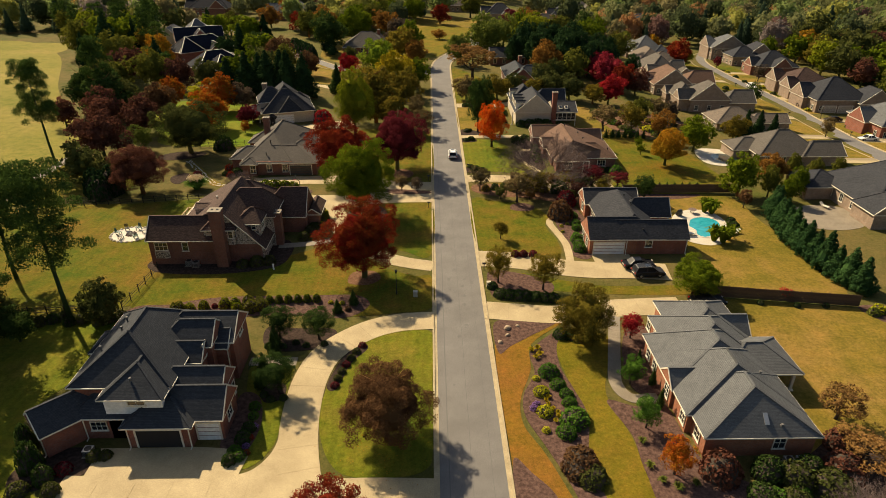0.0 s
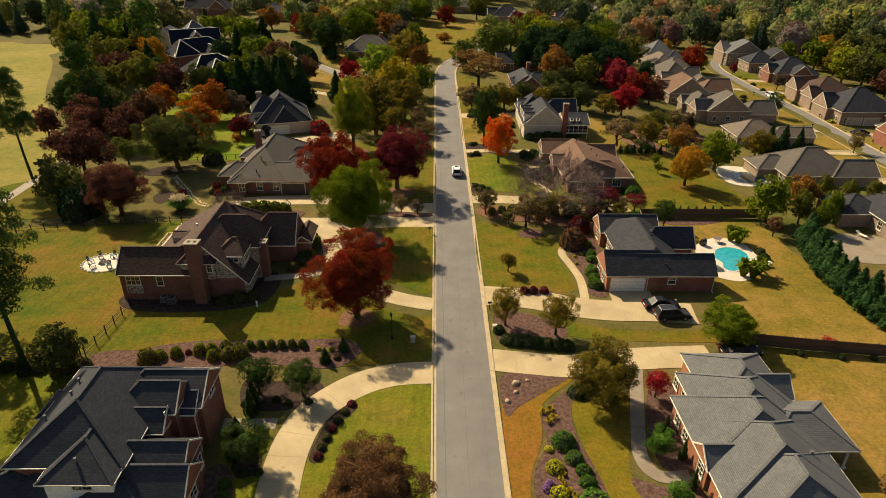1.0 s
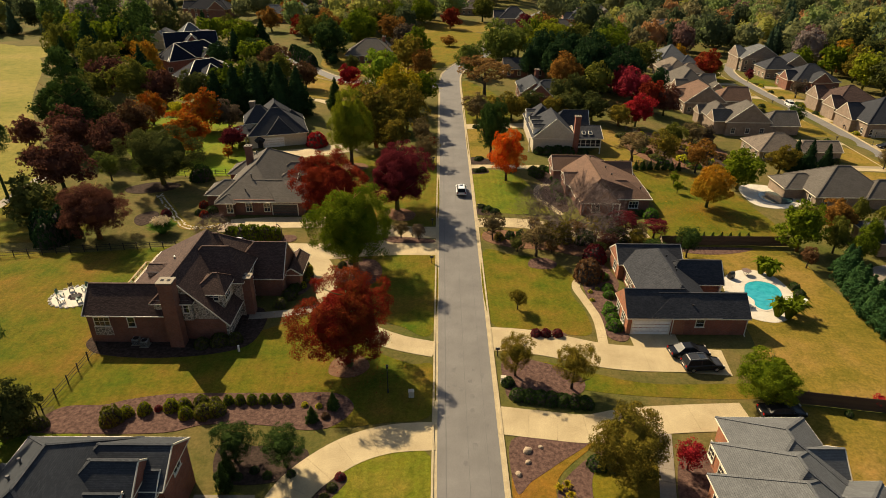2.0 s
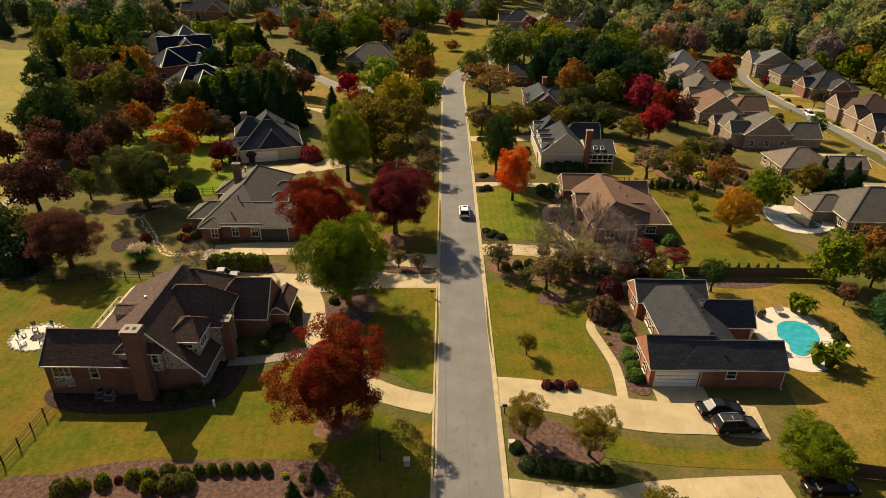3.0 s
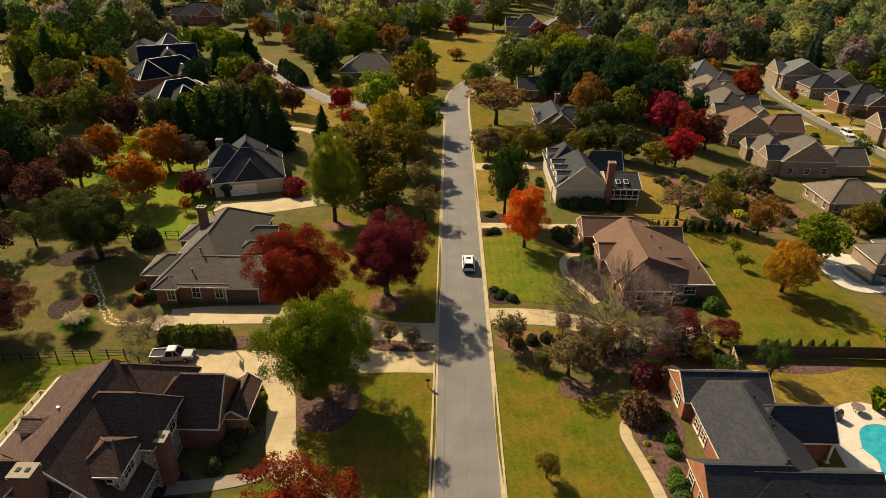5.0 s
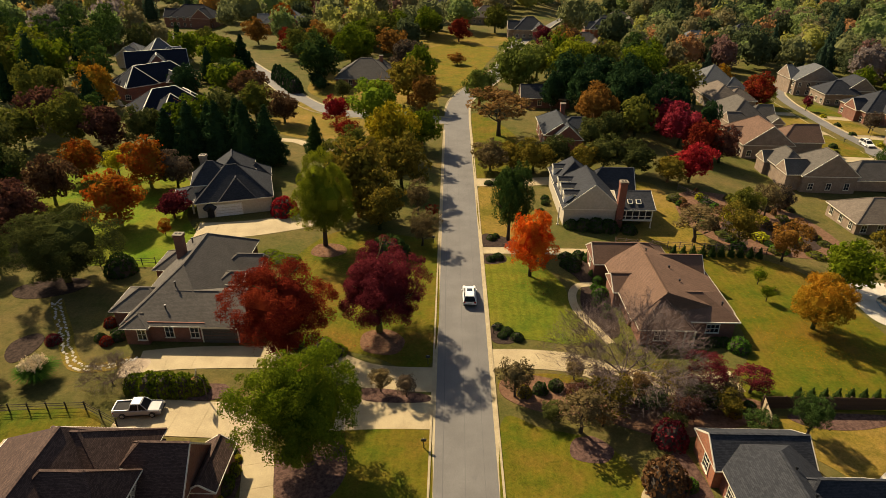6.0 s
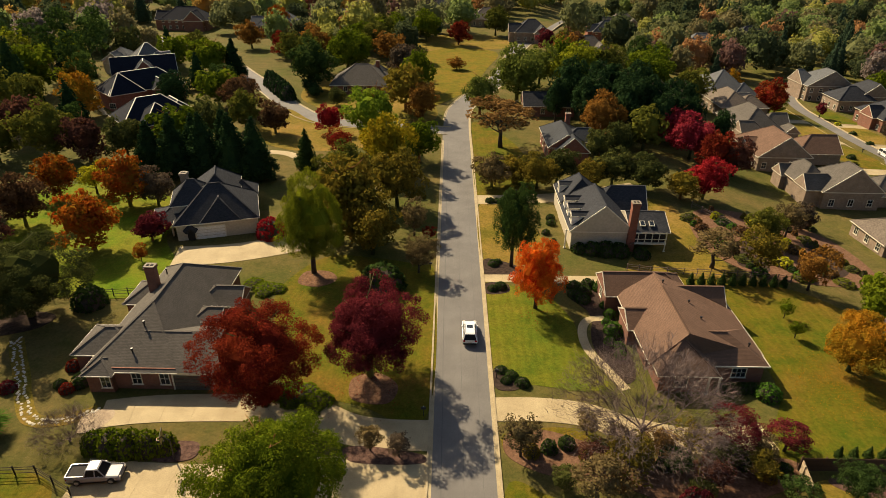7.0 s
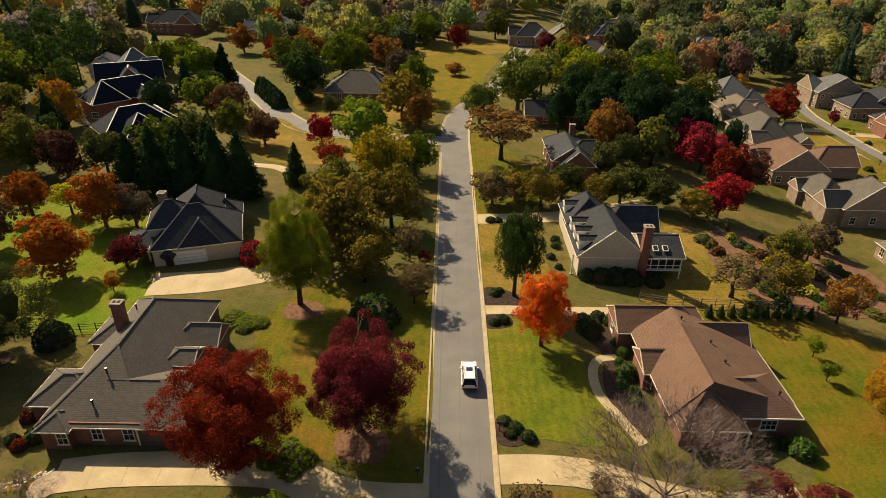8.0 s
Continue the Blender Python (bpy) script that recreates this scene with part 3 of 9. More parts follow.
# ---- lawns ----
LAWNS = [
    (M_LAWN_BRIGHT, "green lawn strip between house bed and drive", [(-16.9, 60.5), (-16.5, 54), (-16.1, 48.8), (-16.4, 46), (-17.7, 43.9), (-19.6, 43.5), (-20.6, 45.4), (-20.6, 52), (-21.5, 60)], 0.028),
    (M_LAWN_BRIGHT, "bright mown lawn island inside the curved drive", [(-0.35, 65.6), (-4.8, 66.1), (-8.9, 63.8), (-11.2, 59.9), (-12.3, 53.9), (-12, 48.7), (-10.3, 44.2), (-7.9, 42.4), (-3.6, 42.3), (-0.9, 43.3), (-0.3, 46), (-0.3, 56)], 0.03),
    (M_LAWN_BRIGHT, "bright green lawn beside the brick house", [(-60, 38), (-36, 38), (-40, 44), (-43, 52), (-38, 62), (-37, 70), (-50, 69), (-64, 66), (-70, 50)], 0.03),
    (M_LAWN, "green and tan mown lawn with shadows", [(-0.3, 71.6), (-5, 70.3), (-11, 69.5), (-18, 71), (-30, 71), (-41, 72), (-42, 81), (-33, 84), (-24, 86), (-15, 90.5), (-8, 83.2), (-3, 80.2), (-0.3, 79.8)], 0.03),
    (M_LAWN, "green and tan fenced back lawn", [(-41.5, 72.5), (-58, 70), (-78, 74), (-84, 92), (-76, 106), (-56, 107.5), (-40, 110), (-35, 106), (-41, 100), (-43, 90), (-42, 82)], 0.031),
    (M_LAWN, "shaded lawn under street trees", [(-0.3, 87), (-4.4, 87.8), (-9, 90.5), (-14, 94.5), (-16, 100), (-14, 106.5), (-6, 107.6), (-0.3, 108)], 0.03),
    (M_LAWN, "lawn with fallen leaves between drive and street", [(-0.3, 119), (-8, 120), (-18, 124), (-21, 134), (-23, 144), (-18, 154), (-10, 154), (-3, 152), (-0.3, 149)], 0.03),
    (M_LAWN_LUSH, "bright green lawn patch behind the house", [(-64, 143), (-52, 141), (-41, 142), (-39.5, 149), (-46, 160), (-50, 174), (-62, 184), (-78, 180), (-76, 164), (-68, 152)], 0.03),
    (M_LAWN_TAN, "tan grass beside the side street", [(-4, 230), (-20, 233), (-34, 240), (-44, 256), (-40, 280), (-12, 275), (-6, 258), (-2, 242)], 0.03),
    (M_LAWN_TAN, "rust tan grass along the side street", [(-6, 219), (-20, 223), (-34, 228), (-44, 240), (-50, 232), (-46, 214), (-34, 205), (-18, 208)], 0.03),
    (M_LAWN_GOLD, "sunlit open lawn beyond the bend", [(3.4, 256), (-5, 244), (-8, 262), (-12, 290), (-12, 320), (4, 338), (20.5, 328), (15, 297), (9.6, 272)], 0.045),
    (M_LAWN_TAN, "tan lawn beyond the bend", [(-6, 322), (-14, 345), (0, 372), (24, 366), (26, 340), (10, 332)], 0.033),
    (M_LAWN_TAN, "tan lawn beside the far road", [(42, 345), (56, 338), (76, 372), (88, 410), (70, 412), (56, 380)], 0.03),
    (M_LAWN_RUST, "dormant rust-coloured grass along the kerb", [(7.4, 40), (7.4, 62), (9, 65), (13, 67.6), (17, 68.5), (16.5, 67.4), (12, 63), (11.2, 58), (9.4, 53), (9.2, 49), (10.8, 45), (12.6, 39), (14, 33), (7.4, 33)], 0.03),
    (M_LAWN_GOLD, "dry golden lawn beside the planting bed", [(15, 63), (18, 66), (22, 64.5), (20.6, 59), (19, 53.5), (20, 47), (20, 42), (21, 36), (15, 36), (14.5, 43), (16, 49.5), (15.4, 55)], 0.034),
    (M_LAWN_TAN, "dry tan back lawn with worn patches", [(31, 33), (33, 40), (36.6, 44), (37, 54), (37.4, 62), (37.4, 70), (37, 73.5), (58, 70.5), (74, 66), (80, 44), (70, 30)], 0.03),
    (M_LAWN, "mown lawn between the drive and the neighbour", [(7.4, 89), (14, 87.3), (19.8, 86.3), (20.5, 91), (19.4, 97), (20.6, 101), (18, 106), (12, 108), (7.4, 108.6)], 0.03),
    (M_LAWN, "narrow green strip beside the concrete drive", [(13, 80.8), (24, 77), (36, 76.8), (36.6, 74.5), (25, 74.6), (16, 76), (11, 79)], 0.03),
    (M_LAWN_TAN, "tan back lawn round the pool", [(41, 76), (57, 72.5), (60, 84), (58, 98), (56, 110.5), (38, 110.5), (38, 106), (42, 100), (41, 88)], 0.03),
    (M_LAWN_BRIGHT, "striped green front lawn", [(7.4, 124.5), (12, 124), (18, 123), (21, 125), (19, 132), (18.6, 138), (15, 145), (9, 146.4), (7.4, 146)], 0.03),
    (M_LAWN, "green strip beside the curved drive", [(7.8, 116), (14, 117.2), (18, 116), (15, 113.5), (9, 112.5)], 0.03),
    (M_LAWN, "broad green back lawn with fallen leaves", [(36, 113), (58, 113), (60, 128), (58, 142), (50, 148), (38, 149), (34, 147), (40, 138), (40.5, 124)], 0.03),
    (M_LAWN_TAN, "tan verge and front lawn", [(7.4, 151), (12, 151), (18, 152), (17, 166), (13, 174), (7.4, 175)], 0.03),
    (M_LAWN_TAN, "sunlit tan lawn behind the cream house", [(31, 150), (45, 150), (45, 164), (44, 178), (38, 178), (38, 163), (31, 155)], 0.03),
    (M_LAWN, "grass verge at the bend", [(7.4, 178), (14, 180), (20, 186), (18, 210), (12, 225), (8, 230), (7.3, 215)], 0.03),
    (M_GOLF, "pale mown golf fairway", [(-76, 118), (-80, 138), (-96, 165), (-118, 200), (-150, 260), (-190, 290), (-240, 250), (-210, 150), (-150, 90), (-100, 84), (-82, 96)], 0.03),
    (M_GOLF, "smooth golf green", [(-150, 262), (-165, 255), (-180, 266), (-172, 284), (-156, 280)], 0.04),
    (M_LAWN, "golf rough beside the fence", [(-84, 70), (-100, 80), (-86, 100), (-72, 110), (-60, 112), (-62, 126), (-76, 132), (-100, 110), (-120, 80)], 0.035),
]
for mat, lab, pts, z in LAWNS:
    patch("lawn", pts, z, mat, lab, "lawn")
# front lawns along the parallel street
for y0, y1, xw, mat in ((112, 128, 106, M_LAWN_TAN), (134, 152, 107.5, M_LAWN_TAN), (158, 176, 111, M_LAWN_TAN), (182, 203, 113.6, M_LAWN_TAN), (209, 228, 113.8, M_LAWN), (234, 250, 115, M_LAWN_TAN), (256, 270, 117, M_LAWN)):
    patch("lawn", [(xw + 3.9, y0), (xw + 4.1, y1), (xw + 11, y1 + 1), (xw + 12, (y0 + y1) / 2), (xw + 11, y0 - 1)], 0.03, mat, "small mown front lawn beside the street", "lawn")
    patch("lawn", [(xw - 3.9, y0 + 3), (xw - 3.7, y1 + 1), (xw - 11, y1 + 2), (xw - 13, (y0 + y1) / 2), (xw - 11, y0 + 3)], 0.03, mat, "small mown front lawn beside the street", "lawn")

# ---- planting beds ----
BEDS = [
    (M_MULCH, "curved bark mulch bed with clipped shrubs", [(17.3, 67.0), (11.9, 62), (11.6, 57.5), (9.8, 53.6), (9.6, 50.1), (11, 46), (12.6, 41), (14, 35), (16.5, 35), (14.9, 43.1), (16.2, 50), (15.6, 54.5), (14.8, 58.5), (15.2, 62.9)], 0.05),
    (M_MULCH, "bark mulch bed with boulders at the kerb", [(7.9, 67.8), (12, 68.2), (16.2, 68), (12, 64.6), (9.4, 62.6), (7.8, 61.3)], 0.05),
    (M_MULCH, "bark mulch bed at the kerb", [(7.5, 44.2), (9.2, 42.5), (11.1, 39.6), (11.5, 35), (7.5, 35)], 0.05),
    (M_MULCH, "bark mulch bed along the brick house", [(18.8, 52.6), (22, 51.6), (24.8, 53), (26, 44), (30, 40), (26, 35), (20.6, 37), (20, 43), (20.1, 47.4)], 0.05),
    (M_MULCH, "mulch bed between path and house", [(22.4, 54.2), (22.6, 60), (24.8, 66), (28, 66), (26, 60), (25.5, 54)], 0.05),
    (M_MULCH, "mulch strip with clipped shrubs behind the house", [(-40.4, 72.2), (-36, 72.7), (-33.6, 73.6), (-29.4, 74.5), (-24, 74.7), (-17, 74.8), (-11, 74.8), (-8.8, 72.6), (-10.4, 69.9), (-13.2, 69.1), (-18.2, 69.8), (-24, 69.8), (-28, 68.6), (-36, 68.4), (-42, 68.8)], 0.05),
    (M_MULCH_DARK_AND_SHADE, "mulch bed under ornamental trees", [(-21.5, 67), (-17.5, 66.8), (-13, 66.6), (-12.6, 64.2), (-15.5, 62.2), (-20.5, 62.5)], 0.05),
    (M_MULCH_DARK_AND_SHADE, "mulch ring with tree beside the drive", [(-18.6, 56.2), (-16.9, 55.8), (-16.7, 53.6), (-18.4, 52.8), (-19.4, 54.4)], 0.05),
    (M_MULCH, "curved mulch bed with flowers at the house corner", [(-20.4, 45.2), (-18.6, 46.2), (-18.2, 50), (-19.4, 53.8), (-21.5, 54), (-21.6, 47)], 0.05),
    (M_MULCH_DARK_AND_SHADE, "mulch bed on the drive's inner curve", [(-9.2, 63.4), (-11.2, 60.2), (-12.2, 55.4), (-11, 55), (-10, 59.4), (-8.2, 62.4)], 0.05),
    (M_MULCH_DARK_AND_SHADE, "dark mulch strip below the house wall", [(-36.5, 46.5), (-40, 44), (-39, 41), (-34.8, 42.2), (-31, 45.5)], 0.05),
    (M_MULCH_DARK_AND_SHADE, "dark mulch bed along the shaded brick wall", [(-43.6, 84.6), (-41.5, 81.8), (-35, 80.9), (-28, 81.6), (-23.4, 83.6), (-22.4, 88), (-23, 91), (-26, 92), (-40, 88)], 0.05),
    (M_STRAW, "ring of pine straw at the tree foot", [(-12.4, 78.2), (-9.6, 77.6), (-7.8, 79.4), (-9, 81.6), (-12, 81.2)], 0.05),
    (M_MULCH, "mulch bed inside the loop drive", [(-14.8, 99.0), (-12, 97.6), (-9.4, 98.6), (-8.2, 102), (-9.5, 105.6), (-13, 106.4), (-15.4, 104)], 0.05),
    (M_MULCH, "mulch bed between two drives", [(8, 76.4), (8.4, 81.4), (13, 80.6), (17, 78), (16.6, 75.2), (12, 73.6), (8.6, 73.8)], 0.05),
    (M_MULCH, "mulch bed along the curved path", [(22.3, 85.8), (22.2, 91), (21.5, 96), (22, 101), (25.6, 105.4), (27, 100), (26, 96), (25, 86)], 0.05),
    (M_MULCH, "small mulch bed with three round shrubs", [(11.6, 86.6), (13, 87.6), (16.6, 86.8), (16.4, 85.4), (13, 85.6)], 0.05),
    (M_STRAW, "pine straw under bare trees", [(8, 113), (8.2, 116.2), (12, 116.8), (18, 114.6), (28, 112), (36, 113.4), (37, 110.6), (26, 107), (18, 109.6), (12, 110.6)], 0.05),
    (M_MULCH, "round mulch ring under a small tree", [(14.4, 104), (17.4, 103.4), (18.8, 105.2), (17, 107), (14.8, 106.4)], 0.05),
    (M_MULCH_DARK_AND_SHADE, "dark mulch bed with box shrubs by the kerb", [(7.4, 123.4), (7.4, 126.8), (8.6, 127.2), (10.8, 124.6), (9.6, 123)], 0.05),
    (M_MULCH_DARK_AND_SHADE, "dark mulch bed by the drive mouth", [(7.4, 149.6), (7.4, 154), (9.6, 154), (13, 151.6), (12, 149.6)], 0.05),
    (M_MULCH_DARK_AND_SHADE, "dark mulch bed with clipped box by the drive", [(7.4, 143.8), (7.4, 146.8), (10.4, 146.8), (10.6, 144.4)], 0.05),
    (M_MULCH_DARK_AND_SHADE, "dark mulch bed round the front door", [(22, 125), (20.4, 132), (21.4, 139), (19, 144), (22, 147), (24.4, 146), (24.6, 134), (24.4, 126)], 0.05),
    (M_STRAW, "pine straw beneath the maroon tree", [(-9, 121), (-5, 120.4), (-4, 123.4), (-6.4, 125.6), (-9.4, 124.6)], 0.05),
    (M_STRAW, "ring of straw under the tall tree", [(-20.6, 146), (-17.4, 145), (-15, 147), (-16.4, 149.4), (-20, 149.4)], 0.05),
    (M_STRAW, "leaf-littered garden ground behind the houses", [(45, 158), (50, 150.5), (60, 149), (69, 151), (72, 160), (70, 171), (60, 176), (49, 175), (45, 168)], 0.04),
    (M_MULCH_DARK_AND_SHADE, "cottage garden bed with perennials", [(48, 154), (52, 152), (54, 157), (57, 163), (54, 166), (51, 160)], 0.045),
    (M_MULCH_DARK_AND_SHADE, "cottage garden bed with perennials", [(60, 152), (66, 154), (69, 162), (66, 167), (63, 160)], 0.045),
    (M_MULCH, "mulch strip with small bare trees between two drives", [(-8.8, 113.6), (-6.6, 114.0), (-3, 113.5), (-0.6, 112.9), (-0.5, 111.9), (-3.5, 111.6), (-7.8, 111.9)], 0.075),
    (M_MULCH, "mulch patch beside the hedge between two drives", [(-27.6, 113.9), (-24.3, 114.2), (-23.4, 113), (-24.2, 111.7), (-27.6, 111.6)], 0.075),
    (M_MULCH, "mulch bed with shrubs beside the shaded porch", [(-20.6, 95), (-18.6, 96.4), (-18.2, 100), (-19, 104.6), (-20.6, 105), (-21.2, 100)], 0.05),
    # dark colour of these two beds is tree shade painted in
    (M_MULCH_DARK_AND_SHADE, "leaf-strewn bed beside the pampas grass", [(-53.6, 121.4), (-51.8, 123.4), (-50, 122.4), (-49.8, 119.6), (-51, 117.4), (-52.8, 118.6)], 0.05),
    (M_MULCH_DARK_AND_SHADE, "shaded bed with stones under a spreading tree", [(-61, 134.5), (-57, 137.4), (-51.5, 136.6), (-52.2, 133.6), (-56.6, 131.6), (-60, 132)], 0.05),
    (M_ROCK, "pale flagstone patch beside the hedge", [(-37.6, 117.6), (-35.4, 118.9), (-34.4, 117.6), (-35.4, 115.6), (-37.2, 115.2)], 0.07),
    # colour holds dark mulch and, painted in, the house's shadow
    (M_MULCH_DARK_AND_SHADE, "leaf-strewn bed under bare shrubs", [(27, 34), (29.5, 39.5), (31, 43.6), (36, 44.1), (40.6, 46.8), (43.6, 45), (46, 39), (44, 33), (36, 30)], 0.048),
    (M_MULCH, "planting bed at the back fence", [(58, 70.8), (62, 64), (70, 60), (74, 62), (66, 70)], 0.045),
    (M_MULCH, "curved stone-edged bed at the back fence", [(40, 109.4), (43, 108.6), (47, 108.8), (51, 110), (51, 111), (40, 111)], 0.05),
]
for mat, lab, pts, z in BEDS:
    patch("planting_bed", pts, z, mat, lab, "planting bed")

# ---- drives and paths ----
patch("driveway", [(-16.1, 52), (-15.9, 48.6), (-16.2, 45.6), (-17.6, 43.4), (-20, 42.4), (-19, 41.4), (-12, 41.4), (-12.4, 46), (-12.6, 52)], 0.045, M_CONCRETE, "cream concrete where the drive widens", "driveway")
slabs("driveway", [(0.0, 68.4), (-4.8, 67.9), (-9, 65.9), (-12.8, 61.8), (-14.2, 57), (-14.3, 51), (-13.6, 45.6), (-12.4, 40), (-12, 34)], 4.0, "curved cream concrete drive with tree shadows", step=3.0, z=0.06)
slabs("driveway", [(0.0, 39.6), (-6, 39.8), (-13, 39.7), (-22, 40), (-35, 40.5)], 5.0, "wide cream concrete drive before the garage", step=3.6, z=0.055)
slabs("driveway", [(-33.2, 44.2), (-28, 44.2), (-23, 44.2), (-18.6, 43.6)], 4.4, "cream concrete garage apron partly in shade", step=3.6, z=0.052)
slabs("driveway", [(0.0, 83), (-4.4, 84.3), (-8.2, 86.4), (-12, 90), (-15, 94.4), (-16.3, 99), (-17.6, 104), (-20, 108)], 3.1, "curved cream concrete drive under trees", step=3.0, z=0.06)
slabs("driveway", [(0.0, 110.3), (-6, 110.2), (-12, 109.6), (-18, 108.6), (-26, 108.6), (-34, 109)], 5.4, "wide cream concrete drive dappled by shadow", step=3.2, z=0.055)
slabs("driveway", [(0.0, 115.7), (-5, 115.8), (-9, 116.6), (-14, 119), (-20, 119.4), (-30, 119), (-36, 118)], 4.4, "cream concrete drive to the garage", step=3.2, z=0.058)
slabs("driveway", [(-42, 153.6), (-34, 154.8), (-27, 157.4), (-20, 161)], 6.4, "pale sunlit concrete apron before the cream house", step=3.2, z=0.055, mat=M_CONCRETE)
slabs("driveway", [(7.0, 85.4), (11, 85), (15, 84), (19.6, 82.4), (24, 81.6), (30, 81.4), (35.4, 80.8)], 5.0, "long cream concrete drive with parked cars", step=3.2, z=0.06)
slabs("driveway", [(25, 85), (28, 85), (31, 85)], 4.0, "cream concrete apron at the white garage door", step=3.0, z=0.052)
slabs("driveway", [(7.0, 70.8), (11, 70.2), (16.4, 69.6), (21, 70.6), (27, 71.2), (34, 71.6)], 4.2, "cream concrete drive between hedges", step=3.2, z=0.06)
slabs("driveway", [(7.0, 119.8), (12, 119.9), (17, 119.2), (22, 117), (28, 115.6), (36, 116.4)], 3.8, "cream concrete drive under a bare tree", step=3.2, z=0.06)
slabs("driveway", [(7.0, 148.2), (12, 148.3), (18, 148.2), (25, 148.2)], 2.2, "narrow cream concrete drive", step=3.0, z=0.06)
slabs("driveway", [(7.0, 178), (14, 178.4), (24, 180), (40, 186)], 4.2, "pale gravelly drive under small trees", step=4, z=0.05)
slabs("footpath", [(21.2, 84.2), (21.6, 88), (21.6, 91), (20.9, 95), (20.4, 98), (21.2, 100), (23.6, 100.4)], 1.25, "curved cream concrete garden path", step=1.5, z=0.062, piece_name="slab")
slabs("footpath", [(24, 69), (22.8, 64.5), (21.6, 60), (20.6, 55.5), (21.6, 53), (24.6, 53)], 1.5, "curved grey-tan concrete garden path", step=1.6, z=0.062, mat=M_CONCRETE_GREY)
slabs("footpath", [(22.6, 123.4), (21.2, 127), (19.6, 131), (19.6, 135), (21, 137.6), (24, 138)], 1.2, "curved concrete path to the front door", step=1.5, z=0.062)
slabs("footpath", [(-15, 93), (-18, 91.4), (-22, 90.4), (-25, 90)], 1.6, "grey concrete path to the shaded porch", step=1.6, z=0.062, mat=M_CONCRETE_GREY)
slabs("footpath", [(-16.4, 60), (-19, 60), (-22, 60)], 1.6, "grey paved path to the front door", step=1.4, z=0.062, mat=M_CONCRETE_GREY)
slabs("footpath", [(-81, 96), (-80.6, 124), (-80.8, 140), (-84, 160)], 2.2, "pale concrete golf cart path", step=4, z=0.05, mat=M_CONCRETE_GREY)
slabs("footpath", [(-26, 196), (-32, 200), (-36, 203), (-42, 204)], 2.4, "cream concrete drive off the side street", step=3, z=0.05)
for y, xw in ((131, 106.2), (155, 108.4), (179, 112.2), (206, 113.6), (231, 114), (253, 115.2)):
    slabs("driveway", [(xw + 3.4, y), (xw + 8, y), (xw + 14, y - 1)], 4.4, "pale concrete drive of a neighbouring house", step=3, z=0.05)
    slabs("driveway", [(xw - 3.4, y + 3), (xw - 8, y + 3), (xw - 15, y + 3)], 4.0, "pale concrete drive of a neighbouring house", step=3, z=0.05)

# ---- pool ----
patch("pool_deck", [(41.6, 92), (42.4, 99.6), (45.4, 103), (48.8, 103.6), (51.2, 101.2), (51.4, 95.4), (49.4, 91.8), (45.4, 89.4)], 0.06, M_DECK, "white concrete pool deck", "pool deck")
pool = thing("swimming_pool", "kidney-shaped pool with turquoise water and pale coping", "pool")
KID = [(44.4, 96.6), (45.8, 99.4), (48.2, 100.2), (50.0, 98.8), (49.6, 96), (47.6, 93.6), (45.6, 92.4), (44.6, 93.4), (45.0, 95)]
wl = spline(KID, 6, True)
solid("water", [(p.x, p.y, 0.075) for p in wl], [tuple(range(len(wl)))[::-1]], M_WATER, pool, "turquoise rippled water")
solid("coping", *ribbon([*KID, KID[0]], -0.3, 0.0, 0.0, 0.1, 6), M_DECK, pool)
patch("pool_deck", [(61, 130), (61.4, 138), (65, 142), (71, 141), (72.5, 133), (66, 128.5)], 0.06, M_DECK, "pale pool deck with furniture", "pool deck")
patch("patio", [(65.4, 96.4), (65.8, 102.6), (69.6, 105.4), (75.6, 104.6), (76, 97.4), (70.6, 94.8)], 0.055, M_CONCRETE_GREY, "grey paved patio with seats behind the brick house", "patio")
pool2 = thing("swimming_pool", "covered dark pool beside a pale deck", "pool")
wl = spline([(64, 131.6), (64.4, 136), (68, 138), (70.6, 134.6), (68, 131)], 6, True)
solid("water", [(p.x, p.y, 0.14 + land(p.x, p.y)) for p in wl], [tuple(range(len(wl)))[::-1]], M_POND, pool2)

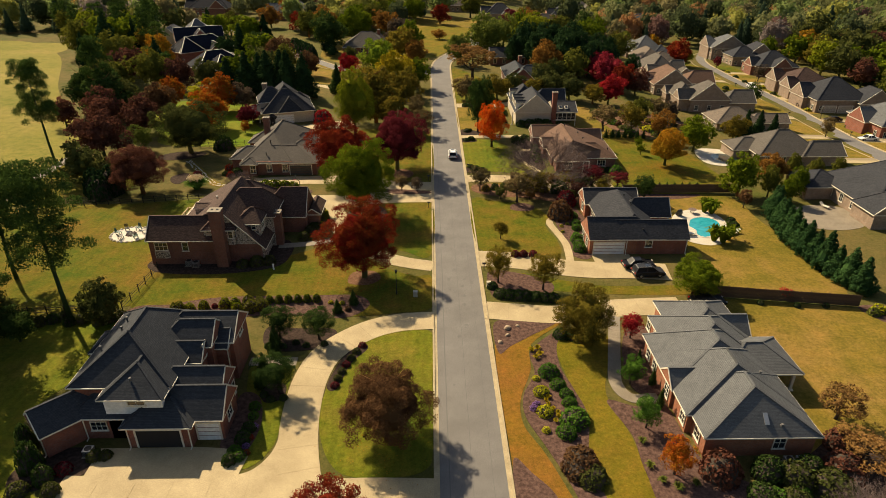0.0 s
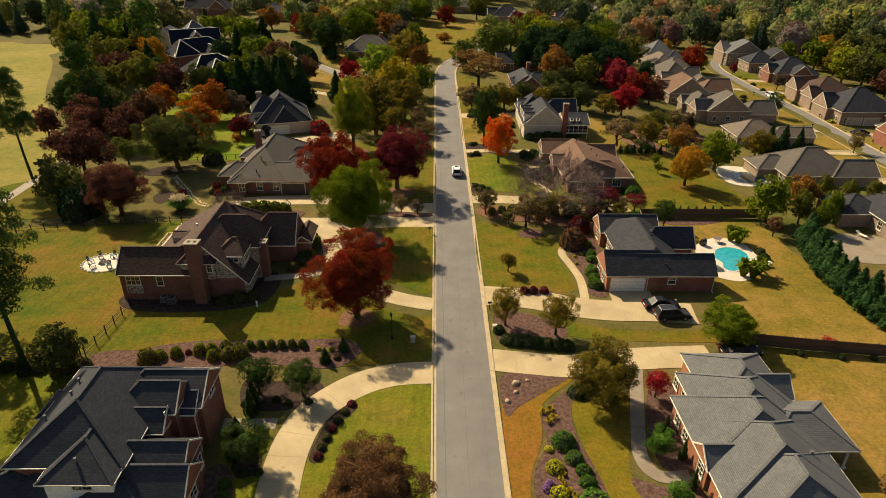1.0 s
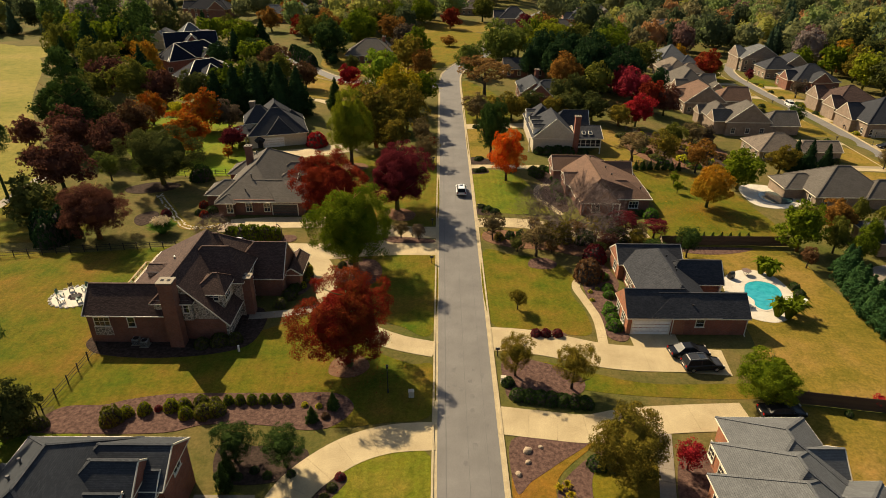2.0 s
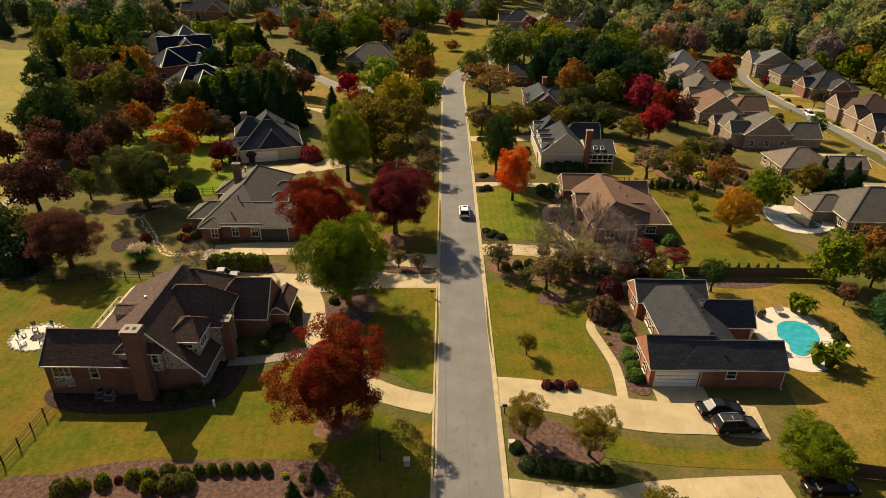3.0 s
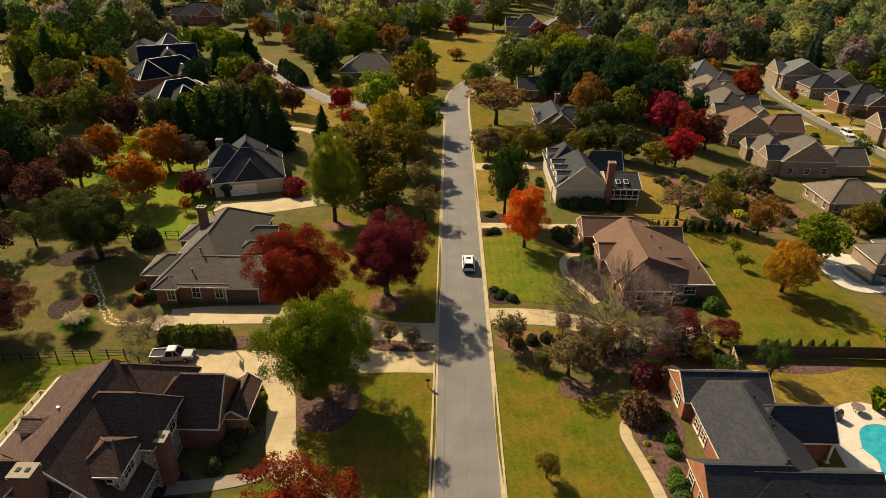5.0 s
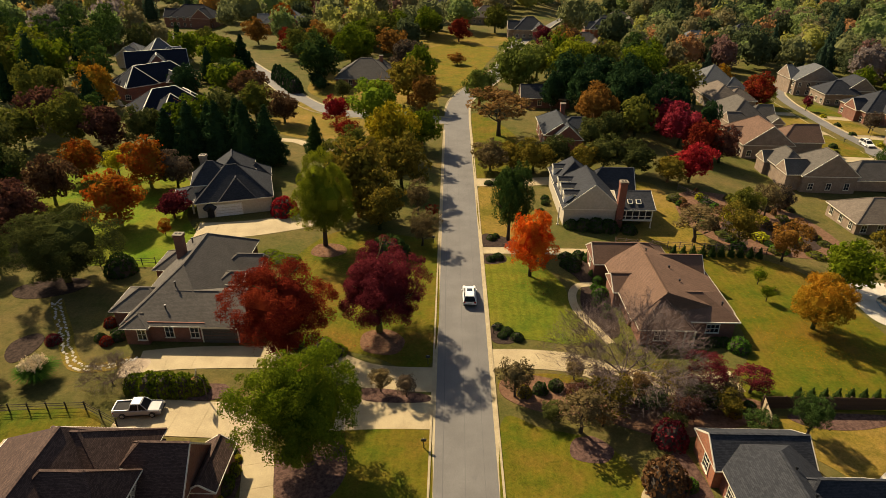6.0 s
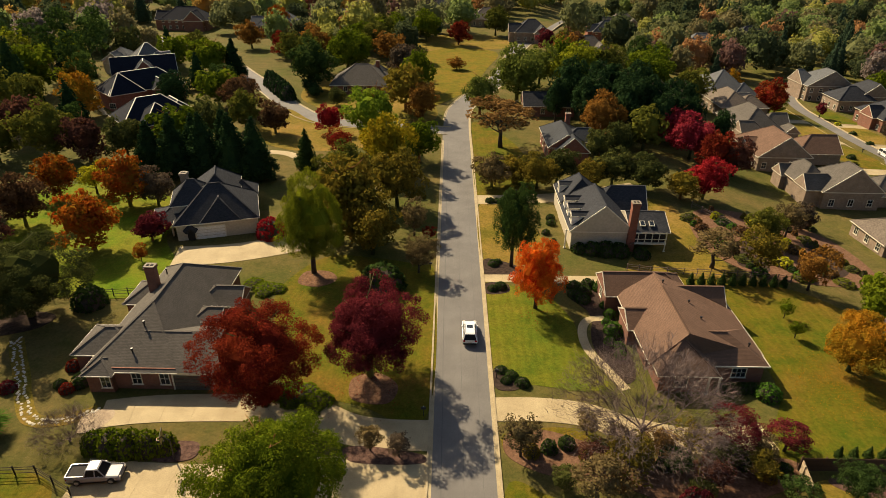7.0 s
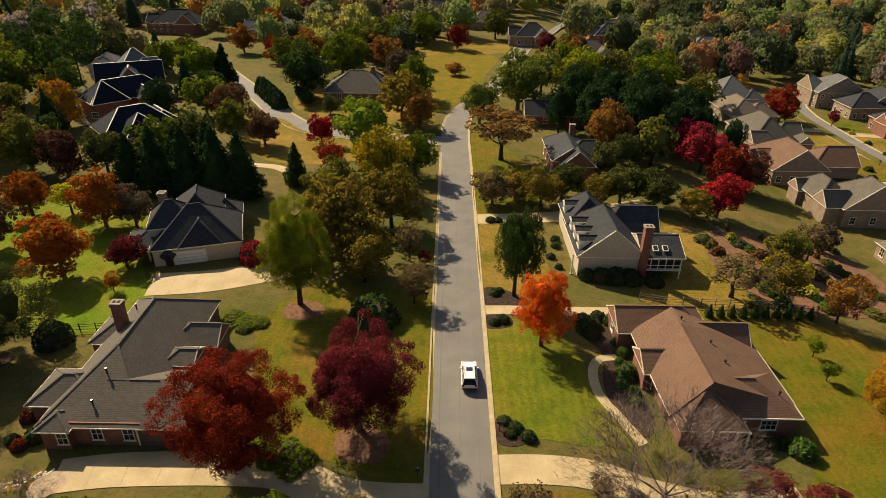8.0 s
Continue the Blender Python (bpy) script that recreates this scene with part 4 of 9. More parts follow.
# ---- houses ----
def roof_block(house, x0, x1, y0, y1, eave, pitch, ridge, ends, wall, roof, rot=0.0, base=0.0, over=0.4, inset=(None, None), trim=True, walls=True, cap=None):
    """One wing: walls, a hipped or gabled roof with eaves, white fascia and ridge caps. ridge: 'x' or 'y'; ends: hip or gable at its low and high end."""
    cx, cy = (x0 + x1) / 2, (y0 + y1) / 2
    lx, ly = (x1 - x0) / 2, (y1 - y0) / 2
    a, b = (lx, ly) if ridge == 'x' else (ly, lx)          # half length along the ridge, half width across
    turn = radians(rot) + (0 if ridge == 'x' else math.pi / 2)
    ca, sa = math.cos(turn), math.sin(turn)

    def w(u, v, z):
        return (cx + u * ca - v * sa, cy + u * sa + v * ca, z)
    zr = eave + pitch * b
    if walls:
        solid("wall", *joined([([w(u, v, z) for z in (base, eave - 0.02) for u, v in ((-a, -b), (a, -b), (a, b), (-a, b))], BOX_F)]), wall, house)
    o = over
    ze = eave - pitch * o
    ia = (inset[0] if inset[0] is not None else b) if ends[0] == 'hip' else 0.0
    ib = (inset[1] if inset[1] is not None else b) if ends[1] == 'hip' else 0.0
    u0 = -a + ia - (o * 0.6 if ends[0] == 'gable' else 0)
    u1 = a - ib + (o * 0.6 if ends[1] == 'gable' else 0)
    e0 = -a - (o if ends[0] == 'hip' else o * 0.6)
    e1 = a + (o if ends[1] == 'hip' else o * 0.6)
    if u1 < u0:
        u0 = u1 = (u0 + u1) / 2
    bw = b + o
    vs = [w(e0, -bw, ze), w(e1, -bw, ze), w(e1, bw, ze), w(e0, bw, ze), w(u0, 0, zr), w(u1, 0, zr),
          w(e0, -bw, ze - 0.16), w(e1, -bw, ze - 0.16), w(e1, bw, ze - 0.16), w(e0, bw, ze - 0.16)]
    fs = [(0, 1, 5, 4), (2, 3, 4, 5), (3, 0, 4), (1, 2, 5), (6, 9, 8, 7), (0, 6, 7, 1), (1, 7, 8, 2), (2, 8, 9, 3), (3, 9, 6, 0)]
    idx = [0, 0, 1 if ends[0] == 'gable' else 0, 1 if ends[1] == 'gable' else 0, 2, 2, 2, 2, 2]
    solid("roof", vs, fs, [roof, wall, M_TRIM], house, index=idx)
    if trim:
        t = []
        for p, q in ((0, 1), (1, 2), (2, 3), (3, 0)):
            gab = (p, q) == (3, 0) and ends[0] == 'gable' or (p, q) == (1, 2) and ends[1] == 'gable'
            if gab:
                pk = vs[4] if (p, q) == (3, 0) else vs[5]
                t += [beam(vs[p], pk, 0.09, 0.16, 0.06), beam(pk, vs[q], 0.09, 0.16, 0.06)]
            else:
                t.append(beam(vs[p], vs[q], 0.09, 0.13, 0.085))
        for v, f in t:
            solid("fascia", v, f, M_TRIM, house)
    caps = [(vs[4], vs[5])] if (Vector(vs[4]) - Vector(vs[5])).length > 0.3 else []
    if ends[0] == 'hip' and trim:
        caps += [(vs[0], vs[4]), (vs[3], vs[4])]
    if ends[1] == 'hip' and trim:
        caps += [(vs[1], vs[5]), (vs[2], vs[5])]
    for p, q in caps:
        solid("ridge_cap", *beam(p, q, 0.26, 0.07), cap or roof, house)


FRAME_F = [(0, 1, 5, 4), (1, 2, 6, 5), (2, 3, 7, 6), (3, 0, 4, 7), (8, 12, 13, 9), (9, 13, 14, 10), (10, 14, 15, 11), (11, 15, 12, 8), (4, 5, 13, 12), (5, 6, 14, 13), (6, 7, 15, 14), (7, 4, 12, 15)]


def window(house, x, y, z, facing, w=1.0, h=1.5, bars=(1, 2), shutters=False):
    """A framed window on a wall that faces 's', 'e', 'w' or 'n'; z is the sill's height."""
    turn = {'s': 0, 'e': math.pi / 2, 'n': math.pi, 'w': -math.pi / 2}[facing]
    ca, sa = math.cos(turn), math.sin(turn)

    def m(u, d, v):
        return (x + u * ca + d * sa, y + u * sa - d * ca, z + v)
    f = 0.09
    out, inn = [(-w / 2 - f, -f), (w / 2 + f, -f), (w / 2 + f, h + f), (-w / 2 - f, h + f)], [(-w / 2, 0), (w / 2, 0), (w / 2, h), (-w / 2, h)]
    vs = [m(u, 0.0, v) for u, v in out] + [m(u, 0.07, v) for u, v in out] + [m(u, 0.0, v) for u, v in inn] + [m(u, 0.07, v) for u, v in inn]
    win = solid("window", vs, FRAME_F, M_TRIM, house)
    solid("pane", [m(-w / 2, 0.015, 0), m(w / 2, 0.015, 0), m(w / 2, 0.015, h), m(-w / 2, 0.015, h), m(-w / 2, 0.0, 0), m(w / 2, 0.0, 0), m(w / 2, 0.0, h), m(-w / 2, 0.0, h)],
          [(0, 1, 2, 3), (0, 4, 5, 1), (1, 5, 6, 2), (2, 6, 7, 3), (3, 7, 4, 0)], M_GLASS, win)
    ch = []
    for k in range(1, bars[0] + 1):
        u = -w / 2 + w * k / (bars[0] + 1)
        ch.append(beam(m(u, 0.03, 0), m(u, 0.03, h), 0.045, 0.045))
    for k in range(1, bars[1]):
        v = h * k / bars[1]
        ch.append(beam(m(-w / 2, 0.03, v), m(w / 2, 0.03, v), 0.045, 0.045))
    if ch:
        solid("glazing_bar", *joined(ch), M_TRIM, win)
    solid("sill", *beam(m(-w / 2 - 0.15, 0.07, -0.1), m(w / 2 + 0.15, 0.07, -0.1), 0.12, 0.08), M_TRIM, win)
    return win


def garage_door(house, x0, x1, y, h=2.1, mat=None, is_open=False):
    """A panelled roller door in a south wall, or a flat dark panel as an open doorway."""
    mat = mat or M_SIDING_WHITE
    jamb = [beam((x0 - 0.08, y - 0.04, 0.05), (x0 - 0.08, y - 0.04, h + 0.16), 0.16, 0.1), beam((x1 + 0.08, y - 0.04, 0.05), (x1 + 0.08, y - 0.04, h + 0.16), 0.16, 0.1),
            beam((x0, y - 0.04, h + 0.08), (x1, y - 0.04, h + 0.08), 0.1, 0.16)]
    d = solid("garage_door", *joined(jamb), M_TRIM, house)
    if is_open:
        # thin dark panel stands in for the shade inside the garage
        solid("opening", box_v(x0, x1, y - 0.012, y - 0.004, 0.06, h), BOX_F, M_DARK, d, "dark open garage")
        return
    cols, rows = max(2, round((x1 - x0) / 0.62)), 4
    for r in range(rows):
        panels = [(box_v(x0 + 0.005, x1 - 0.005, y - 0.035, y - 0.005, 0.06 + h * r / rows - 0.05 * (r == 0), h * (r + 1) / rows - 0.015), BOX_F)]
        for c in range(cols):
            px0 = x0 + (x1 - x0) * (c + 0.12) / cols
            px1 = x0 + (x1 - x0) * (c + 0.88) / cols
            panels.append((box_v(px0, px1, y - 0.05, y - 0.034, h * (r + 0.2) / rows + 0.02, h * (r + 0.8) / rows), BOX_F))
        solid("panel", *joined(panels), mat, d)
    return d


def chimney(house, x0, x1, y0, y1, top, mat, base=0.0):
    c = solid("chimney", *joined([(box_v(x0, x1, y0, y1, base, top), BOX_F), (box_v(x0 - 0.1, x1 + 0.1, y0 - 0.1, y1 + 0.1, top - 0.35, top - 0.12), BOX_F)]), mat, house, "brick chimney")
    solid("chimney_cap", *joined([(box_v(x0 - 0.1, x1 + 0.1, y0 - 0.1, y1 + 0.1, top, top + 0.1), BOX_F)]), M_CONCRETE_GREY, c)
    mx, my = (x0 + x1) / 2, (y0 + y1) / 2
    for s in (-1, 1):
        solid("flue", box_v(mx + s * (x1 - x0) * 0.22 - 0.16, mx + s * (x1 - x0) * 0.22 + 0.16, my - 0.2, my + 0.2, top + 0.1, top + 0.16), BOX_F, M_DARK, c)


def pipes(house, spots, mat=None):
    for x, y, z in spots:
        solid("vent_pipe", *joined([tube([(x, y, z - 0.4), (x, y, z + 0.35)], [0.09, 0.09], 8), tube([(x, y, z + 0.33), (x, y, z + 0.5)], [0.17, 0.13], 8)]), mat or M_METAL, house)


def post(house, x, y, z0, z1, w=0.16, name="post"):
    solid(name, *joined([(box_v(x - w / 2, x + w / 2, y - w / 2, y + w / 2, z0, z1), BOX_F), (box_v(x - w, x + w, y - w, y + w, z0, z0 + 0.15), BOX_F),
                         (box_v(x - w * 0.8, x + w * 0.8, y - w * 0.8, y + w * 0.8, z1 - 0.12, z1), BOX_F)]), M_TRIM, house)


def downspout(house, x, y, z):
    solid("downspout", *joined([beam((x, y, 0.1), (x, y, z), 0.1, 0.08), beam((x, y, 0.12), (x, y - 0.35, 0.06), 0.1, 0.08)]), M_TRIM, house)


H, G = 'hip', 'gable'

# near house with dark slate roof
ha = thing("house", "two-storey red brick house with dark slate hipped and gabled roofs", "house")
R, W = M_ROOF_SLATE, M_BRICK
roof_block(ha, -36.2, -26.6, 49.5, 62.2, 5.7, 0.74, 'y', (H, H), W, R, inset=(3.9, 4.4))
roof_block(ha, -31.0, -22.4, 57.0, 62.3, 5.6, 0.72, 'x', (H, G), W, R)
roof_block(ha, -30.0, -24.2, 55.4, 59.6, 6.1, 0.85, 'x', (H, G), W, R, over=0.3)
roof_block(ha, -26.6, -22.9, 56.4, 59.4, 5.1, 0.85, 'x', (H, G), W, R, over=0.3)
roof_block(ha, -29.4, -24.9, 53.8, 56.8, 5.2, 0.9, 'x', (H, G), W, R, over=0.3)
roof_block(ha, -32.5, -26.8, 47.8, 56.0, 5.55, 0.7, 'y', (H, H), M_SIDING_WHITE, R, inset=(2.7, 3.0))
roof_block(ha, -29.0, -21.7, 49.4, 53.8, 4.2, 0.85, 'x', (H, G), W, R, over=0.3)
roof_block(ha, -28.6, -21.2, 47.5, 51.9, 3.2, 0.9, 'x', (H, G), W, R)
roof_block(ha, -30.3, -24.1, 46.5, 50.9, 3.1, 0.66, 'x', (H, H), W, R)
roof_block(ha, -36.0, -29.0, 47.8, 52.2, 3.2, 0.7, 'x', (H, H), W, R)
roof_block(ha, -40.0, -33.6, 46.9, 50.9, 3.2, 0.8, 'x', (G, H), W, R, rot=45)
roof_block(ha, -37.7, -33.0, 56.6, 60.0, 4.6, 0.75, 'x', (H, H), W, R)
garage_door(ha, -29.4, -25.1, 46.48, 2.25, is_open=True)
garage_door(ha, -23.8, -21.6, 47.48, 2.15)
window(ha, -29.3, 47.78, 4.35, 's', 1.6, 0.75, (1, 1))
window(ha, -33.6, 47.78, 1.2, 's', 1.5, 1.0, (2, 2))
for x, y, z, w2 in ((-21.18, 49.6, 1.2, 1.3), (-24.88, 55.3, 4.7, 1.0), (-22.38, 59.8, 4.4, 1.3), (-21.68, 52.8, 1.2, 1.1)):
    window(ha, x, y, z, 'e', w2, 1.6, (1, 3))
pipes(ha, [(-33.4, 57.2, 7.9), (-33.2, 55.4, 7.9), (-34.6, 53.2, 7.0), (-29.9, 48.9, 6.3)], M_CAP)
for x, y, z in ((-35.0, 47.7, 3.0), (-38.0, 45.5, 3.0), (-30.2, 46.4, 2.9), (-24.2, 46.4, 2.9), (-22.9, 56.3, 4.8)):
    downspout(ha, x, y, z)

# grey-roofed single-storey house
he = thing("house", "single-storey red brick house with light grey shingle hip roof", "house")
R, W = M_ROOF_GREY, M_BRICK_ORANGE
roof_block(he, 26.1, 36.9, 44.5, 53.0, 2.93, 0.56, 'y', (H, H), W, R, inset=(3.3, 3.0))
roof_block(he, 25.5, 36.9, 47.7, 57.4, 2.95, 0.565, 'y', (H, H), W, R, inset=(3.4, 3.7))
roof_block(he, 25.35, 36.9, 52.0, 60.8, 2.95, 0.555, 'y', (H, H), W, R, inset=(3.4, 3.6))
roof_block(he, 27.2, 37.1, 55.0, 64.7, 2.93, 0.565, 'y', (H, H), W, R, inset=(4.0, 4.2))
roof_block(he, 29.0, 37.2, 59.0, 68.2, 2.93, 0.57, 'y', (H, H), W, R, inset=(4.0, 3.9))
roof_block(he, 25.2, 29.6, 51.4, 54.4, 3.0, 0.85, 'x', (G, H), W, R)
roof_block(he, 32.0, 40.1, 53.9, 60.1, 2.9, 0.53, 'x', (H, H), W, R, walls=False)
roof_block(he, 32.6, 37.6, 60.9, 64.3, 3.1, 0.85, 'x', (H, G), W, R)
for x, y in ((39.8, 54.1), (39.8, 59.9), (39.8, 57.0)):
    post(he, x, y, 0, 2.85, 0.3)
for yy in (46.2, 48.6, 52.6, 57.0, 59.2, 62.6, 65.0):
    window(he, 26.08 if yy < 47.6 else 25.48 if yy < 51.4 else 25.18 if yy < 54.5 else 25.33 if yy < 61 else 27.18, yy, 0.7, 'w', 1.1, 1.7, (1, 3))
for xx in (33.4,):
    window(he, xx, 44.48, 1.0, 's', 1.1, 1.4, (1, 2))
pipes(he, [(34.2, 51.5, 4.3), (31.2, 46.8, 4.3), (33.4, 44.9, 3.2)], M_CAP)
solid("skylight", *beam((32.0, 45.0, 3.5), (32.0, 45.9, 4.2), 0.45, 0.2), M_METAL, he)

# brown-roofed brick and stone house
hb = thing("house", "two-storey brick and fieldstone house with dark brown shingle roof", "house")
R, W = M_ROOF_BROWN, M_BRICK_BROWN
roof_block(hb, -42.8, -31.6, 84.1, 89.4, 4.55, 0.92, 'x', (G, H), W, R)
deck = thing("deck", "raised timber deck with a pale wooden rail beside the brick house", "deck")
for n in range(16):
    solid("board", box_v(-43.1 + n * 0.15, -42.96 + n * 0.15, 93.6, 101.2, 0.92, 0.96), BOX_F, M_DECK_WOOD, deck)
solid("joist_frame", *joined([beam((-43.05, 93.6, 0.82), (-43.05, 101.2, 0.82), 0.08, 0.18), beam((-43.05, 101.15, 0.82), (-40.8, 101.15, 0.82), 0.08, 0.18)]), M_DECK_WOOD, deck)
for n in range(6):
    solid("post", *beam((-43.0, 93.7 + n * 1.48, 0), (-43.0, 93.7 + n * 1.48, 1.95), 0.12, 0.12), M_DECK_WOOD, deck)
solid("handrail", *joined([beam((-43.0, 93.6, 1.97), (-43.0, 101.2, 1.97), 0.2, 0.06), beam((-43.0, 101.1, 1.97), (-41.4, 101.1, 1.97), 0.2, 0.06)]), M_DECK_WOOD, deck)
for z in (1.2, 1.5, 1.75):
    solid("rail_wire", *beam((-43.0, 93.7, z), (-43.0, 101.1, z), 0.03, 0.03), M_BLACK, deck)
# the great roof: a north-south ridge with a long western slope and an eastern one that sweeps low
XR, ZR, XW, ZW, XE, ZE = -31.9, 9.0, -40.9, 3.2, -25.5, 2.3
Y0, Y1, NIP = 84.5, 102.2, 4.2
top_v = [(XW, 91.2, ZW), (XE, Y0, ZE), (XE, 90.4, ZE), (XE, Y1, ZE + 1.2), (XW, Y1, ZW), (XR, Y0, ZR), (XR, Y1 - NIP, ZR)]
under = [(x, y, z - 0.18) for x, y, z in top_v]
solid("roof", top_v + under, [(0, 5, 6, 4), (1, 2, 6, 5), (2, 3, 6), (3, 4, 6), (0, 7, 12, 5), (5, 12, 8, 1), (1, 8, 9, 2), (2, 9, 10, 3), (3, 10, 11, 4), (4, 11, 7, 0)], R, hb)
for p, q in ((5, 1), (1, 2), (4, 0)):
    solid("fascia", *beam(top_v[p], top_v[q], 0.09, 0.15, 0.07), M_TRIM, hb)
solid("ridge_cap", *beam(top_v[5], top_v[6], 0.26, 0.07), R, hb)
sec = [(-33.2, 0.0), (XE - 0.5, 0.0), (XE - 0.5, ZE + 0.2), (XR, ZR - 0.3), (-33.2, ZR - 1.3)]
solid("wall", [(x, Y0 + 0.45, z) for x, z in sec] + [(x, Y1 - NIP, z) for x, z in sec], [(0, 1, 2, 3, 4), (9, 8, 7, 6, 5), (0, 5, 6, 1), (1, 6, 7, 2), (2, 7, 8, 3), (3, 8, 9, 4), (4, 9, 5, 0)], M_STONE, hb, "fieldstone gable wall")
solid("wall", box_v(XW + 0.7, -26.0, 92, 101.6, 0, 3.3), BOX_F, W, hb)
solid("wall", box_v(-33.0, -26.2, 84.86, 85.2, 0, 3.0), BOX_F, W, hb, "dark brick lower wall")
roof_block(hb, -34.3, -29.8, 84.3, 88.6, 6.1, 0.9, 'y', (H, G), M_STONE, R, over=0.35, base=3.2, inset=(2.6, None))
roof_block(hb, -34.0, -25.4, 90.2, 96.4, 5.7, 1.02, 'x', (H, H), M_STONE, R, inset=(None, 2.0))
roof_block(hb, -36.4, -26.0, 93.6, 102.6, 4.4, 0.88, 'x', (H, H), W, R)
roof_block(hb, -29.0, -21.4, 95.2, 101.8, 3.4, 1.05, 'x', (H, G), W, R)
roof_block(hb, -21.6, -19.4, 97.0, 102.6, 2.8, 0.7, 'y', (G, G), W, R)
roof_block(hb, -30.4, -26.6, 86.6, 90.8, 5.9, 0.75, 'x', (H, H), M_STONE, R, over=0.3, base=3.6, inset=(None, 1.1))
window(hb, -26.58, 88.1, 4.3, 'e', 1.7, 1.0, (2, 2))
window(hb, -27.8, 86.58, 4.7, 's', 1.2, 0.9, (1, 2))
roof_block(hb, -37.6, -34.8, 90.8, 93.0, 6.5, 0.35, 'x', (G, H), M_STONE, R, over=0.2, base=4.0, trim=False)
chimney(hb, -32.7, -31.0, 83.0, 84.4, 9.2, M_BRICK_BROWN)
chimney(hb, -25.5, -24.3, 90.4, 91.7, 5.6, M_BRICK_BROWN)
window(hb, -41.0, 84.08, 2.5, 's', 1.8, 1.2, (2, 2))
solid("stone_panel", box_v(-42.1, -39.9, 84.0, 84.08, 1.1, 2.38), BOX_F, M_STONE, hb)
window(hb, -37.4, 84.08, 2.4, 's', 0.8, 1.3, (0, 2))
window(hb, -30.4, 84.26, 4.4, 's', 0.6, 1.3, (0, 2))
for yy in (90.6, 92.6):
    window(hb, -25.38, yy + 1.6, 3.4, 'e', 1.2, 1.5, (1, 2))
window(hb, -21.38, 99.6, 1.0, 'e', 1.2, 1.4, (1, 2))
pipes(hb, [(-34.4, 92.4, 7.3)])
for u in range(6):
    solid("deck_post", *beam((-41.8, 92.0 + u * 2.1, 0), (-41.8, 92.0 + u * 2.1, 2.4), 0.14, 0.14), M_RAIL, hb)
solid("deck_rail", *beam((-41.8, 91.8, 2.4), (-41.8, 102.8, 2.4), 0.2, 0.1), M_RAIL, hb)
solid("deck_rail", *beam((-41.8, 91.8, 1.5), (-41.8, 102.8, 1.5), 0.12, 0.08), M_RAIL, hb)
solid("deck_floor", box_v(-42, -40.4, 91.6, 103, 1.2, 1.35), BOX_F, M_RAIL, hb)

# taupe-roofed ranch house
hc = thing("house", "low brick ranch house with taupe shingle hip roof", "house")
R, W = M_ROOF_TAUPE, M_BRICK_BROWN
roof_block(hc, -39.1, -28.9, 122.2, 145.2, 3.0, 0.76, 'y', (H, H), W, R, inset=(7.8, 5.8))
roof_block(hc, -33.6, -24.0, 122.21, 130.8, 2.91, 0.5, 'x', (G, H), W, R, trim=False)
roof_block(hc, -31.4, -25.8, 135.8, 139.9, 2.95, 0.72, 'x', (H, G), W, R)
roof_block(hc, -30.4, -26.8, 131.2, 134.4, 3.4, 0.6, 'x', (H, G), W, R, over=0.2)
roof_block(hc, -42.0, -35.4, 125.2, 130.6, 2.9, 0.62, 'x', (H, H), W, R)
roof_block(hc, -41.0, -34.4, 136.0, 141.2, 2.9, 0.6, 'x', (H, H), W, R)
roof_block(hc, -38.9, -36.1, 121.5, 124.4, 2.9, 0.6, 'y', (H, H), W, R)
chimney(hc, -37.4, -36.2, 135.8, 136.8, 8.2, M_BRICK_BROWN)
garage_door(hc, -29.4, -25.0, 122.18, 2.15, M_ROOF_TAUPE)
for xx in (-36.8, -33.6, -30.4):
    window(hc, xx, 121.48 if xx < -35.6 else 122.18, 0.8, 's', 1.0, 1.5, (1, 2))
pipes(hc, [(-34.0, 127.0, 5.6), (-34.4, 124.0, 3.9), (-36.0, 138.6, 6.0)], M_BLACK)

# cream house with dark roof
hg = thing("house", "cream house with dark charcoal hip roof and white garage doors", "house")
R, W = M_ROOF_CHARCOAL, M_SIDING
roof_block(hg, -44.4, -31.4, 160.4, 171.4, 3.3, 0.8, 'x', (H, H), W, R, rot=17)
roof_block(hg, -39.8, -33.9, 160.6, 168.4, 3.32, 0.95, 'y', (H, H), W, R, rot=17, inset=(2.6, None))
roof_block(hg, -47.6, -41.6, 160.2, 166.4, 2.9, 0.5, 'x', (H, H), W, R, rot=17, walls=False)
roof_block(hg, -45.0, -38.6, 162.6, 169.4, 5.4, 0.85, 'x', (H, H), W, R, rot=17, inset=(2.6, 2.6))
roof_block(hg, -43.2, -35.8, 166.0, 177.0, 4.6, 0.95, 'y', (H, H), W, R, rot=17, inset=(2.8, 4.0))
roof_block(hg, -38.4, -33.6, 172.0, 176.6, 3.3, 0.75, 'x', (H, H), W, R, rot=17)
chimney(hg, -44.2, -43.1, 167.4, 168.5, 8.6, M_BRICK_TAN)
for x0, x1, at in ((-2.5, 2.1, (-37.3, 160.55)), (-1.0, 1.0, (-32.5, 162.5))):
    door = garage_door(hg, x0, x1, -0.35, 2.2)
    door.matrix_basis = pose(at[0], at[1], 0, 0, 0, 17)
solid("porch_post", *joined([beam((-46.2, 161.4, 0), (-46.2, 161.4, 2.6), 0.25, 0.25), beam((-44.0, 160.6, 0), (-44.0, 160.6, 2.6), 0.25, 0.25)]), M_TRIM, hg)
solid("door_hood", *joined([tube([(-41.2, 158.9, 1.6), (-40.4, 159.15, 2.4), (-39.5, 159.4, 1.6)], [0.5, 0.55, 0.5], 8)]), M_ROOF_CHARCOAL, hg)
solid("front_door", *joined([(box_v(-40.9, -39.8, 159.0, 159.3, 0.05, 2.1), BOX_F)]), M_DARK, hg)

